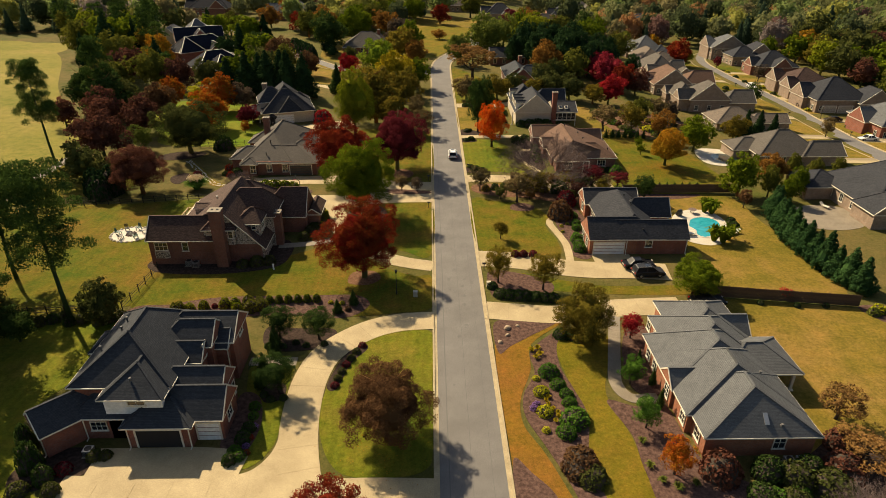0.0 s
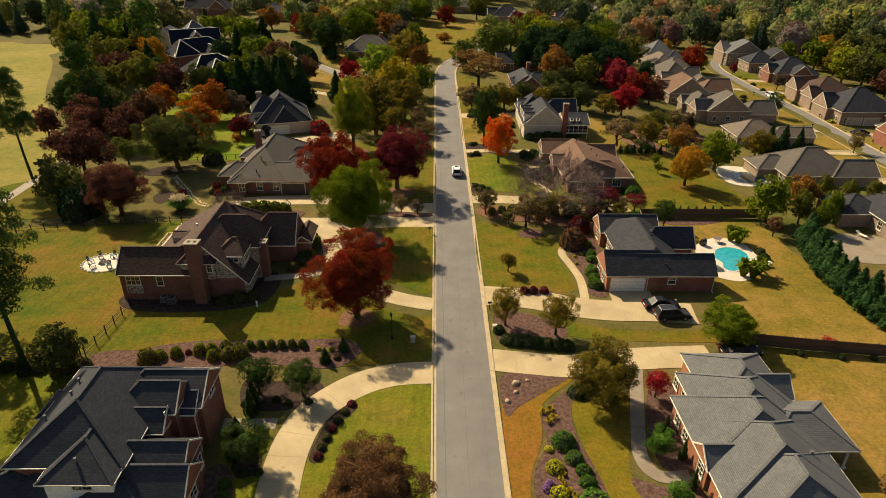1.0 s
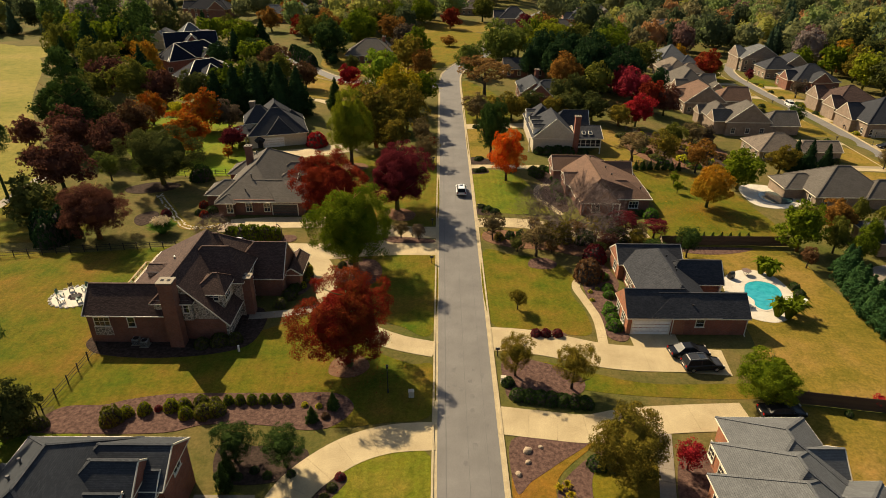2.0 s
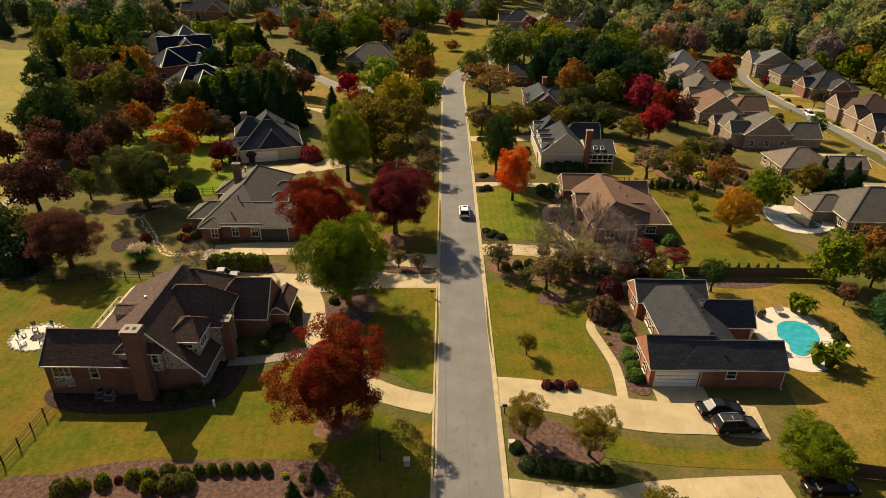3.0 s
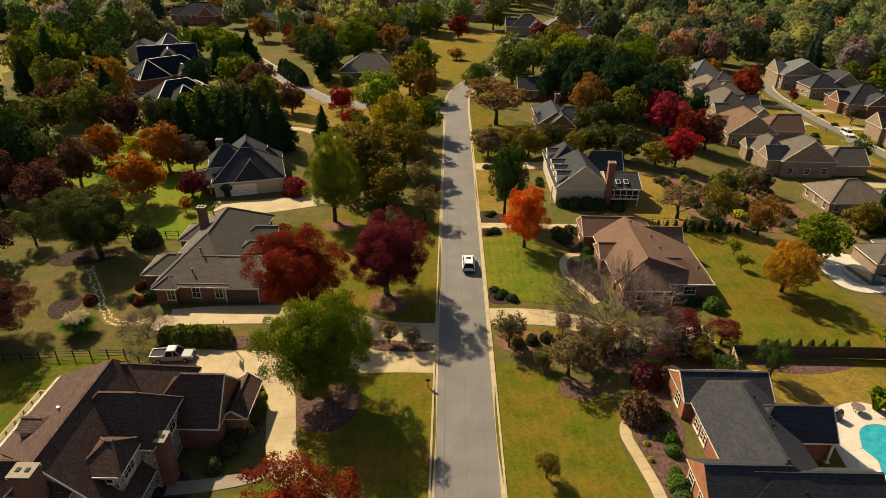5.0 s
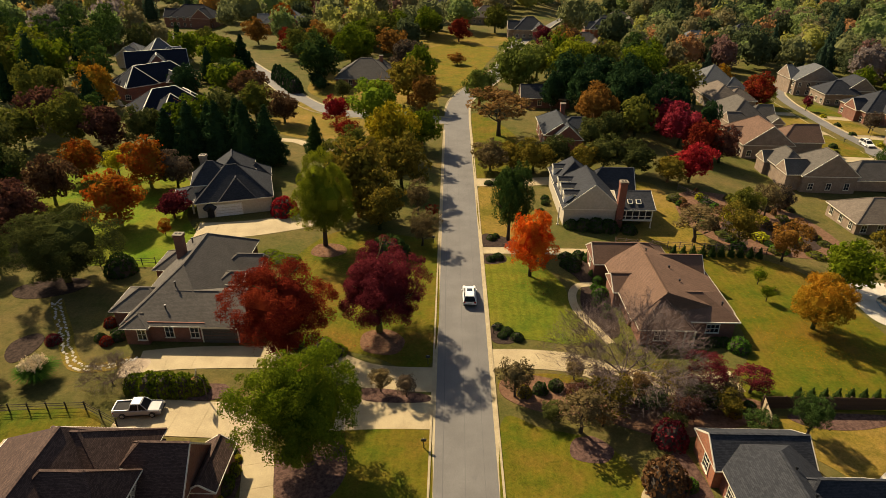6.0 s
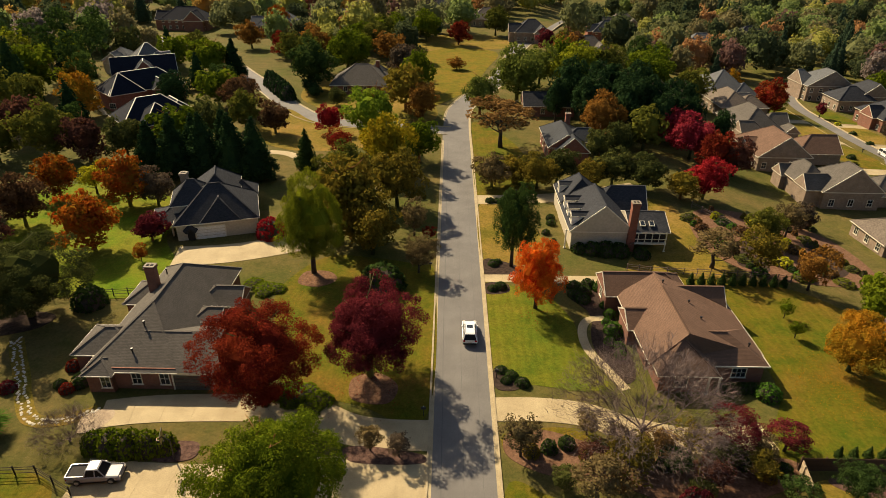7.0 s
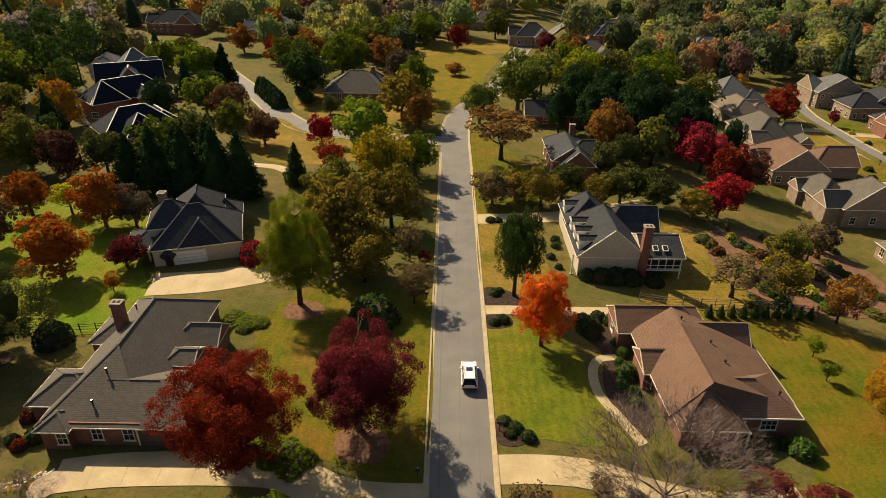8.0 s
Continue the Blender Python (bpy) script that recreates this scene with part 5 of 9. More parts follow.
hg.matrix_basis = pose(-0.9, 0, 0)

# dark-roofed house by the pool
hd = thing("house", "red brick ranch house with charcoal shingle roof beside a pool", "house")
R, W = M_ROOF_CHARCOAL, M_BRICK
roof_block(hd, 24.6, 32.0, 86.6, 92.0, 3.04, 0.84, 'x', (G, G), M_BRICK_ORANGE, R, trim=False)
roof_block(hd, 29.0, 40.0, 86.61, 91.2, 3.03, 0.84, 'x', (G, G), W, R, over=0.38, trim=False)
roof_block(hd, 27.8, 36.1, 86.64, 104.0, 3.02, 0.62, 'y', (H, H), W, R, over=0.38, inset=(2.96, 4.0), trim=False)
roof_block(hd, 27.0, 36.2, 100.6, 105.4, 2.97, 0.72, 'x', (G, G), M_BRICK_ORANGE, R)
roof_block(hd, 32.0, 39.9, 95.0, 99.3, 3.12, 1.0, 'x', (H, G), W, R)
garage_door(hd, 25.3, 30.0, 86.58, 2.1)
window(hd, 33.9, 86.59, 1.3, 's', 1.0, 1.05, (0, 2))
for yy in (88.4, 91.0):
    window(hd, 24.58, yy, 0.7, 'w', 1.2, 1.7, (1, 3))
for yy in (95.6, 97.4, 101.4):
    window(hd, 27.78 if yy < 100 else 26.98, yy + 1, 0.7, 'w', 1.2, 1.6, (1, 3))
for x in (30.4, 39.9):
    downspout(hd, x, 86.5, 2.7)
for x, y in ((39.7, 94.8), (39.7, 91.4)):
    post(hd, x, y, 0, 2.7, 0.26)
pipes(hd, [(33.0, 87.6, 3.5), (32.8, 98.4, 4.9), (33.2, 95.6, 4.7), (32.9, 94.4, 4.9)], M_BLACK)

# umber-roofed ranch house
hf = thing("house", "low brick ranch house with warm brown shingle roof", "house")
R, W = M_ROOF_UMBER, M_BRICK_BROWN
slope_v = [(25.3, 125.0, 2.6), (39.4, 127.0, 2.6), (39.4, 139.0, 2.6), (25.0, 140.2, 2.6), (29.8, 126.4, 6.0), (29.8, 137.0, 6.0), (30.1, 141.6, 5.3)]
solid("roof", slope_v + [(x, y, z - 0.16) for x, y, z in slope_v], [(0, 4, 5, 6, 3), (1, 2, 6, 5, 4), (0, 1, 4), (2, 3, 6), (0, 7, 8, 1), (1, 8, 9, 2), (2, 9, 10, 3), (3, 10, 7, 0)], R, hf)
for p, q in ((1, 2), (3, 0)):
    solid("fascia", *beam(slope_v[p], slope_v[q], 0.09, 0.15, 0.07), M_TRIM, hf)
for p, q in ((4, 5), (5, 6)):
    solid("ridge_cap", *beam(slope_v[p], slope_v[q], 0.26, 0.07), R, hf)
solid("wall", box_v(25.8, 38.9, 127.4, 139.4, 0, 2.6), BOX_F, W, hf)
roof_block(hf, 26.1, 32.4, 123.3, 131.0, 2.9, 0.8, 'y', (H, H), W, R, inset=(3.2, 3.2))
roof_block(hf, 29.6, 38.85, 125.2, 132.0, 2.84, 0.6, 'x', (G, H), W, R, inset=(None, 3.7), trim=False)
for p, q in (((32.8, 124.8, 2.55), (39.25, 124.8, 2.55)), ((39.25, 124.8, 2.55), (39.25, 132.4, 2.55))):
    solid("fascia", *beam(p, q, 0.09, 0.15), M_TRIM, hf)
roof_block(hf, 24.7, 29.6, 132.1, 136.5, 2.85, 0.62, 'x', (G, H), W, R)
roof_block(hf, 23.6, 34.8, 140.0, 145.6, 2.85, 0.66, 'x', (G, H), W, R)
roof_block(hf, 30.0, 38.6, 137.0, 141.0, 3.0, 0.92, 'x', (H, G), W, R)
window(hf, 36.0, 125.18, 0.8, 's', 1.6, 1.2, (2, 2))
window(hf, 28.6, 123.28, 0.8, 's', 1.4, 1.4, (1, 2))
window(hf, 23.58, 142.8, 0.8, 'w', 1.0, 1.5, (1, 2))
for x in (31.6, 32.8):
    post(hf, x, 122.9, 0, 2.5, 0.2)
pipes(hf, [(32.6, 134.6, 4.9), (33.0, 131.2, 4.7), (30.3, 138.4, 5.6), (37.6, 127.4, 3.6)], M_BLACK)

# cream storey-and-a-half house with dormers
hj = thing("house", "cream clapboard house with charcoal roof, dormers and brick chimney", "house")
R, W = M_ROOF_CHARCOAL, M_SIDING
roof_block(hj, 21.8, 31.8, 158.1, 171.0, 3.74, 0.85, 'y', (G, H), W, R, inset=(None, 3.5))
roof_block(hj, 27.0, 36.0, 166.0, 172.2, 4.0, 0.98, 'x', (H, G), W, R)
roof_block(hj, 31.4, 37.5, 158.0, 166.0, 3.7, 0.42, 'x', (G, G), W, R, walls=False)
roof_block(hj, 21.9, 29.0, 168.9, 177.0, 4.1, 0.88, 'y', (H, H), W, R, inset=(2.6, 2.4))
for yy in (160.0, 163.2, 166.5, 173.2):
    roof_block(hj, 21.8, 25.4, yy - 0.8, yy + 0.8, 5.7, 0.55, 'x', (G, G), M_SIDING_WHITE, R, over=0.2, base=4.0)
    window(hj, 21.78, yy, 4.6, 'w', 0.8, 0.9, (1, 2))
chimney(hj, 30.9, 32.1, 157.5, 158.6, 8.6, M_BRICK)
window(hj, 28.0, 158.08, 4.9, 's', 1.0, 1.3, (1, 2))
solid("sunroom_floor", box_v(31.4, 37.3, 157.5, 163.0, 1.4, 1.6), BOX_F, M_TRIM, hj)
# solid dark box in place of the room's shaded inside
solid("sunroom_wall", box_v(31.6, 37.1, 158.0, 162.9, 1.6, 3.4), BOX_F, M_DARK, hj, "dark screened interior")
for k in range(6):
    post(hj, 31.5 + k * 1.14, 157.7, 1.6, 3.5, 0.12)
for k in range(3):
    post(hj, 37.2, 157.7 + k * 2.6, 0.0 if k % 2 == 0 else 1.6, 3.5, 0.14)
solid("sunroom_rail", *joined([beam((31.4, 157.62, 2.3), (37.2, 157.62, 2.3), 0.1, 0.1), beam((31.4, 157.62, 3.4), (37.2, 157.62, 3.4), 0.12, 0.2)]), M_TRIM, hj)
for x in (33.4, 34.9):
    sk = solid("skylight", *beam((x, 158.6, 4.22), (x, 159.6, 4.66), 0.85, 0.16), M_TRIM, hj)
    solid("pane", *beam((x, 158.7, 4.29), (x, 159.5, 4.65), 0.65, 0.14), M_GLASS, sk)
post(hj, 21.0, 158.6, 0, 3.4, 0.2)


def plain_house(label, x0, x1, y0, y1, eave, roof, wall, wings, rot=0.0, ridge='x', ends=(H, H), pitch=0.7, chim=None, wins=True):
    """A neighbouring house: a main hipped mass with wings and rows of windows."""
    ho = thing("house", label, "house", Matrix.Translation((0, 0, land((x0 + x1) / 2, (y0 + y1) / 2))))
    roof_block(ho, x0, x1, y0, y1, eave, pitch, ridge, ends, wall, roof, rot=rot)
    for a in wings:
        roof_block(ho, *a[:4], a[4], a[5], a[6], a[7], wall, roof, rot=rot)
    if chim:
        chimney(ho, chim[0], chim[0] + 1.1, chim[1], chim[1] + 1.1, chim[2], M_BRICK)
    if wins and rot == 0:
        n = max(2, int((x1 - x0) / 3))
        for k in range(n):
            for zz in ([0.9, 3.6] if eave > 4.6 else [0.9]):
                window(ho, x0 + (x1 - x0) * (k + 0.5) / n, y0 - 0.02, zz, 's', 1.0, 1.4, (1, 2))
        n = max(2, int((y1 - y0) / 3.2))
        for k in range(n):
            for zz in ([0.9, 3.6] if eave > 4.6 else [0.9]):
                window(ho, x0 - 0.02, y0 + (y1 - y0) * (k + 0.5) / n, zz, 'w', 1.0, 1.4, (1, 2))
    return ho


plain_house("red brick house with slate gables behind small trees", 23.8, 31.6, 199, 214, 4.0, M_ROOF_SLATE, M_BRICK,
            [(25.4, 32.0, 196.6, 203, 3.8, 0.9, 'y', (G, H)), (28, 34, 204, 210, 3.8, 0.7, 'x', (H, G))], ridge='y', ends=(G, H), chim=(29, 211, 7.9))
plain_house("low dark house behind conifers", 22, 36, 236, 244, 3.2, M_ROOF_CHARCOAL, M_BRICK_BROWN, [(30, 36, 238, 250, 3.2, 0.7, 'y', (G, H))], ridge='x', ends=(G, G))
plain_house("tan brick house with taupe gables", 78.2, 90.0, 185.0, 195.5, 4.3, M_ROOF_TAUPE, M_BRICK_TAN,
            [(75.4, 82, 189.6, 199.6, 4.3, 0.85, 'y', (H, H)), (75.0, 82, 186.0, 190.6, 4.4, 1.0, 'x', (G, H)), (74.4, 80, 195.4, 199.2, 3.9, 0.9, 'x', (G, H)), (89.4, 99, 186.6, 194.4, 2.9, 0.75, 'x', (H, G))], ridge='y', ends=(G, H), pitch=0.8)
plain_house("tan brick house with umber shingle roof", 74.2, 86.4, 206.2, 221.5, 4.0, M_ROOF_UMBER, M_BRICK_TAN,
            [(86, 96.5, 211.4, 220, 3.2, 0.75, 'x', (H, G)), (73.6, 79, 212, 217, 4.8, 0.5, 'x', (G, H))], ridge='y', ends=(G, H), pitch=0.75)
plain_house("tan brick house with taupe hip roof and dormer", 79, 90, 228, 245, 4.2, M_ROOF_TAUPE, M_BRICK_TAN,
            [(86, 94, 232, 240, 3.4, 0.8, 'x', (H, G)), (78.6, 85, 226.6, 232, 4.0, 0.8, 'x', (G, H)), (91, 94.4, 228, 233, 3.6, 0.9, 'y', (G, H))], ridge='y', ends=(H, H), pitch=0.8)
plain_house("tan house with pale hip roof", 84, 94, 254, 270, 4.0, M_ROOF_TAN, M_BRICK_TAN, [(90, 99, 256, 264, 3.4, 0.7, 'x', (H, H))], ridge='y')
plain_house("tan house with blue-grey roof", 88, 101, 275, 291, 4.4, M_ROOF_GREY, M_BRICK_TAN, [(86, 94, 280, 292, 4.2, 0.8, 'y', (G, H)), (96, 104, 274, 282, 3.6, 0.8, 'x', (H, H))], ridge='x')
plain_house("low house with tan hip roof", 77, 89, 162.6, 172.4, 3.0, M_ROOF_TAN, M_BRICK_TAN, [(86, 97, 163, 168.6, 2.8, 0.6, 'x', (H, G))], ridge='x', pitch=0.6)
plain_house("low house with taupe hip roof beside a pool", 72.5, 87, 130, 142, 3.0, M_ROOF_TAUPE, M_BRICK_TAN, [(82, 91.4, 129.6, 136, 3.0, 0.7, 'x', (H, G)), (68.8, 77, 134.6, 141, 2.8, 0.55, 'x', (H, H))], ridge='x', pitch=0.65)
plain_house("brick house with charcoal roof and covered patio", 76, 94, 97, 114, 3.2, M_ROOF_CHARCOAL, M_BRICK_TAN,
            [(75.2, 81.4, 95, 101, 3.2, 0.9, 'y', (G, H)), (71.0, 79, 108.4, 116, 2.8, 0.5, 'x', (H, H)), (86, 94, 92, 100, 3.2, 0.8, 'y', (G, H))], ridge='y', pitch=0.7)
plain_house("tall tan brick house with grey gable roof", 127, 143, 287, 301, 6.0, M_ROOF_GREY, M_BRICK_TAN, [(126.4, 133, 290, 300, 6.0, 0.8, 'x', (G, H))], ridge='y', ends=(G, H), pitch=0.62)
plain_house("tan brick house with dark gables", 130, 142, 272, 282, 4.4, M_ROOF_CHARCOAL, M_BRICK_TAN, [(138, 148, 274, 286, 5.2, 0.8, 'y', (G, H))], ridge='x')
plain_house("brick house with dark hip roof", 129, 145, 247, 261, 4.4, M_ROOF_CHARCOAL, M_BRICK_BROWN, [(127.6, 134, 250, 256, 4.4, 0.9, 'x', (G, H)), (134, 141, 245, 252, 4.6, 0.9, 'y', (G, H))], ridge='x')
plain_house("tan brick house with brown gables", 121, 136, 208, 222, 4.6, M_ROOF_BROWN, M_BRICK_TAN, [(119.4, 125, 205.6, 212, 4.4, 0.9, 'x', (G, H)), (120, 126, 216, 223, 4.6, 0.9, 'x', (G, H))], ridge='x', pitch=0.62)
gh = plain_house("tan brick house with charcoal hip roof and garages", 119.4, 136, 189, 204, 4.4, M_ROOF_CHARCOAL, M_BRICK_TAN, [(117.8, 125, 194, 202, 4.2, 0.9, 'x', (G, H)), (132, 142, 187, 198, 3.8, 0.8, 'y', (G, H))], ridge='x', pitch=0.72)
garage_door(gh, 121.4, 125.8, 188.9, 2.3, M_SIDING)
garage_door(gh, 126.6, 131.0, 188.9, 2.3, M_SIDING)
plain_house("brick house with grey hip roof", 119, 134, 158, 173, 4.2, M_ROOF_GREY, M_BRICK, [(117.5, 124, 163, 170, 4.0, 0.9, 'x', (G, H))], ridge='x')
plain_house("brick house with slate hip roof", 118, 134, 124, 140, 3.8, M_ROOF_SLATE, M_BRICK_BROWN, [(116.6, 124, 129, 136, 4.0, 0.9, 'x', (G, H))], ridge='x')
# navy-roofed houses on the side street, set at a slant
for lab, rot, blocks in (
        ("brick house with navy hipped and gabled roofs among trees", 42, ((-74.6, 222.6, 17, 11, 3.4, 0.8, 'x', (H, H), M_BRICK), (-71.4, 218.6, 9, 9, 3.4, 0.85, 'y', (H, H), M_BRICK), (-79.0, 223.4, 8, 7, 3.2, 0.8, 'y', (H, H), M_BRICK), (-69.4, 226.4, 7, 9, 3.4, 0.75, 'y', (H, G), M_BRICK))),
        ("brick house with navy roof and white rear stair", 45, ((-87.2, 245.4, 21, 10, 5.0, 0.85, 'x', (H, H), M_BRICK), (-90.4, 240.2, 9, 9, 5.0, 1.0, 'y', (H, H), M_BRICK), (-82.6, 246.0, 5, 8, 5.0, 0.9, 'y', (G, H), M_BRICK))),
        ("brick house with navy gables and white peak", 24, ((-92.4, 260.4, 18, 10, 6.0, 0.85, 'x', (G, G), M_BRICK), (-90.6, 256.6, 8, 8, 6.0, 1.05, 'y', (G, H), M_BRICK))),
        ("white house with pale grey hip roof among trees", 36, ((-98.4, 277.0, 12, 11, 5.6, 1.0, 'x', (H, H), M_SIDING_WHITE), (-95.0, 276.0, 8, 7, 5.2, 0.9, 'x', (H, G), M_SIDING_WHITE)))):
    ho = thing("house", lab, "house")
    for cx, cy, lx, ly, ev, pt, rg, en, wl in blocks:
        # pale ridge caps imitate the glare of sunlit roof slopes
        roof_block(ho, cx - lx / 2, cx + lx / 2, cy - ly / 2, cy + ly / 2, ev, pt, rg, en, wl, M_ROOF_GREY if wl is M_SIDING_WHITE else M_ROOF_NAVY, rot=rot, cap=M_TRIM)
    cx, cy, lx, ly, ev = blocks[1][:5]
    window(ho, cx, cy - ly * 0.72, 1.2, 's', 1.6, 1.4, (2, 2))
st = solid("rear_stair", *joined([beam((-94.6 + 0.35 * k, 233.2 - 0.25 * k, 2.4 - 0.3 * k), (-93.4 + 0.35 * k, 232.6 - 0.25 * k, 2.4 - 0.3 * k), 0.9, 0.12) for k in range(8)]), M_TRIM)
tagged(st, "white timber stair behind the navy-roofed house", "stair")
plain_house("small grey house with white gable window", -118, -108, 284, 294, 4.0, M_ROOF_GREY, M_SIDING, [(-116, -110, 281, 288, 4, 1.0, 'y', (G, H))], ridge='x')
plain_house("low brown hip-roofed house among trees", -35, -17, 258, 272, 3.0, M_ROOF_TAUPE, M_BRICK_BROWN, [(-26, -18, 264, 276, 3.0, 0.7, 'x', (H, H))], ridge='x', chim=(-22, 268, 8))
# houses glimpsed among the far woods
for lab, x, y, w2, d2, eave, rf, wl in (
        ("far tan house with grey gables among trees", 112, 370, 18, 13, 5.2, M_ROOF_GREY, M_BRICK_TAN), ("far brick house with slate roof among trees", 72, 388, 16, 12, 5.0, M_ROOF_SLATE, M_BRICK),
        ("far brown house with taupe roof among trees", 50, 324, 15, 12, 3.6, M_ROOF_TAUPE, M_BRICK_BROWN), ("far tan house with charcoal roof among trees", 30, 352, 15, 12, 4.6, M_ROOF_CHARCOAL, M_BRICK_TAN),
        ("far grey-roofed house among trees", -86, 358, 20, 13, 5.0, M_ROOF_GREY, M_BRICK), ("far navy-roofed house among trees", -135, 372, 22, 13, 5.0, M_ROOF_NAVY, M_BRICK_BROWN),
        ("far house with pale roof beside the road", 12, 396, 15, 12, 4.0, M_ROOF_TAN, M_BRICK_TAN), ("far slate-roofed house among trees", 52, 300, 13, 11, 4.4, M_ROOF_CHARCOAL, M_BRICK_BROWN),
        ("far house with grey hip roof among trees", -52, 392, 18, 12, 4.6, M_ROOF_GREY, M_SIDING), ("far house with taupe roof among trees", 88, 428, 18, 13, 5.0, M_ROOF_TAUPE, M_BRICK_TAN),
        ("far house with charcoal roof among trees", 150, 404, 18, 13, 5.0, M_ROOF_CHARCOAL, M_BRICK_TAN), ("far house with slate roof among trees", -12, 430, 17, 12, 4.6, M_ROOF_SLATE, M_BRICK_TAN)):
    plain_house(lab, x, x + w2, y, y + d2, eave, rf, wl, [(x + w2 * 0.55, x + w2 * 0.95, y - 2.5, y + d2 * 0.6, eave, 0.9, 'y', (G, H)), (x - 2.5, x + w2 * 0.4, y + 1.5, y + d2 * 0.7, eave, 0.85, 'x', (G, H))], pitch=0.78)

# ---- plants ----
def leaf_cloud(centres, spread, count, size, rng, flat=0.0, droop=0.0, outward=0.0, middle=None):
    """Kite-shaped leaves scattered round clump centres: (n, 4, 3) corners. outward: how far the blades turn away from the crown's middle."""
    c = centres[rng.integers(0, len(centres), count)]
    p = c + np.clip(rng.normal(0, 1, (count, 3)), -1.7, 1.7) * spread
    nrm = rng.normal(0, 1, (count, 3)) * 0.55
    if outward:
        m = np.array(middle if middle is not None else (0, 0, 1.0))
        o = (c - m) * 0.5 + (p - c) / np.array(spread) * 0.32
        o /= np.linalg.norm(o, axis=1)[:, None] + 1e-9
        nrm += o * outward
        nrm[:, 2] += 0.25 * outward
    if flat:
        nrm[:, 2] += 2.0 * flat
    nrm /= np.linalg.norm(nrm, axis=1)[:, None] + 1e-9
    d = np.cross(nrm, rng.normal(0, 1, (count, 3)))
    d /= np.linalg.norm(d, axis=1)[:, None] + 1e-9
    e = np.cross(nrm, d)
    d[:, 2] -= droop
    s = size * rng.uniform(0.6, 1.35, (count, 1))
    return np.stack([p - d * s * 0.5, p + e * s * 0.36, p + d * s * 0.62, p - e * s * 0.36], 1)


def cloud_mesh(name, quads, mat):
    n = len(quads)
    me = bpy.data.meshes.new(name)
    me.vertices.add(n * 4)
    me.vertices.foreach_set("co", quads.reshape(-1).astype(np.float32))
    me.loops.add(n * 4)
    me.loops.foreach_set("vertex_index", np.arange(n * 4, dtype=np.int32))
    me.polygons.add(n)
    me.polygons.foreach_set("loop_start", np.arange(0, n * 4, 4, dtype=np.int32))
    me.update(calc_edges=True)
    me.materials.append(mat)
    return me


def envelope(rng, uneven=0.2, lobes=15):
    """An uneven outline: a crown of rounded boughs of different reach; radius by direction."""
    axes = rng.normal(0, 1, (lobes, 3))
    axes[:, 2] = np.abs(axes[:, 2]) * 1.2 - 0.8
    axes /= np.linalg.norm(axes, axis=1)[:, None]
    reach = rng.uniform(1.0 - uneven * 1.3, 1.06, lobes)

    def radius(v):
        c = np.clip(v @ axes.T, -1, 1)
        r = 1.1 * np.max(reach * (1.0 - 1.1 * (1.0 - c)), axis=1).clip(0.55, 1.02)
        return np.where(v[:, 2] < -0.35, np.maximum(r, 0.86), r)
    return radius


def directions(rng, n, low=-1.0):
    v = rng.normal(0, 1, (n * 4, 3))
    v /= np.linalg.norm(v, axis=1)[:, None]
    return v[v[:, 2] > low][:n]


def inner_mass(radius, shape, scale, n=4):
    """The close, shaded foliage inside a crown, as small faces over an uneven body."""
    g = np.linspace(-1, 1, n + 1)
    out = []
    for axis in range(3):
        for sgn in (-1, 1):
            for i in range(n):
                for j in range(n):
                    q = np.zeros((4, 3))
                    q[:, axis] = sgn
                    q[:, (axis + 1) % 3] = g[[i, i + 1, i + 1, i]]
                    q[:, (axis + 2) % 3] = g[[j, j, j + 1, j + 1]]
                    if sgn < 0:
                        q = q[::-1]
                    v = q / np.linalg.norm(q, axis=1)[:, None]
                    out.append(shape(v * radius(v)[:, None] * scale))
    return np.array(out)


def clump_leaves(rng, centres, radii, away, count, size, squash=0.8, ragged=0.1, jitter=0.42):
    """Leaves over the outer and upper side of each rounded clump: (n, 4, 3) corners."""
    i = rng.choice(len(centres), count, p=radii ** 2 / np.sum(radii ** 2))
    d = rng.normal(0, 1, (count, 3))
    d /= np.linalg.norm(d, axis=1)[:, None]
    d = d + away[i] * 0.5 + np.array([0, 0, 0.25])
    d /= np.linalg.norm(d, axis=1)[:, None] + 1e-9
    depth = 1.0 - 0.45 * rng.uniform(0, 1, (count, 1)) ** 2 + rng.normal(0, ragged, (count, 1))
    p = centres[i] + d * radii[i][:, None] * depth * np.array([1, 1, squash])
    nrm = d + rng.normal(0, jitter, (count, 3))
    nrm /= np.linalg.norm(nrm, axis=1)[:, None] + 1e-9
    a = np.cross(nrm, rng.normal(0, 1, (count, 3)))
    a /= np.linalg.norm(a, axis=1)[:, None] + 1e-9
    b = np.cross(nrm, a)
    s = size * rng.uniform(0.6, 1.35, (count, 1))
    return np.stack([p - a * s * 0.5, p + b * s * 0.36, p + a * s * 0.62, p - b * s * 0.36], 1)


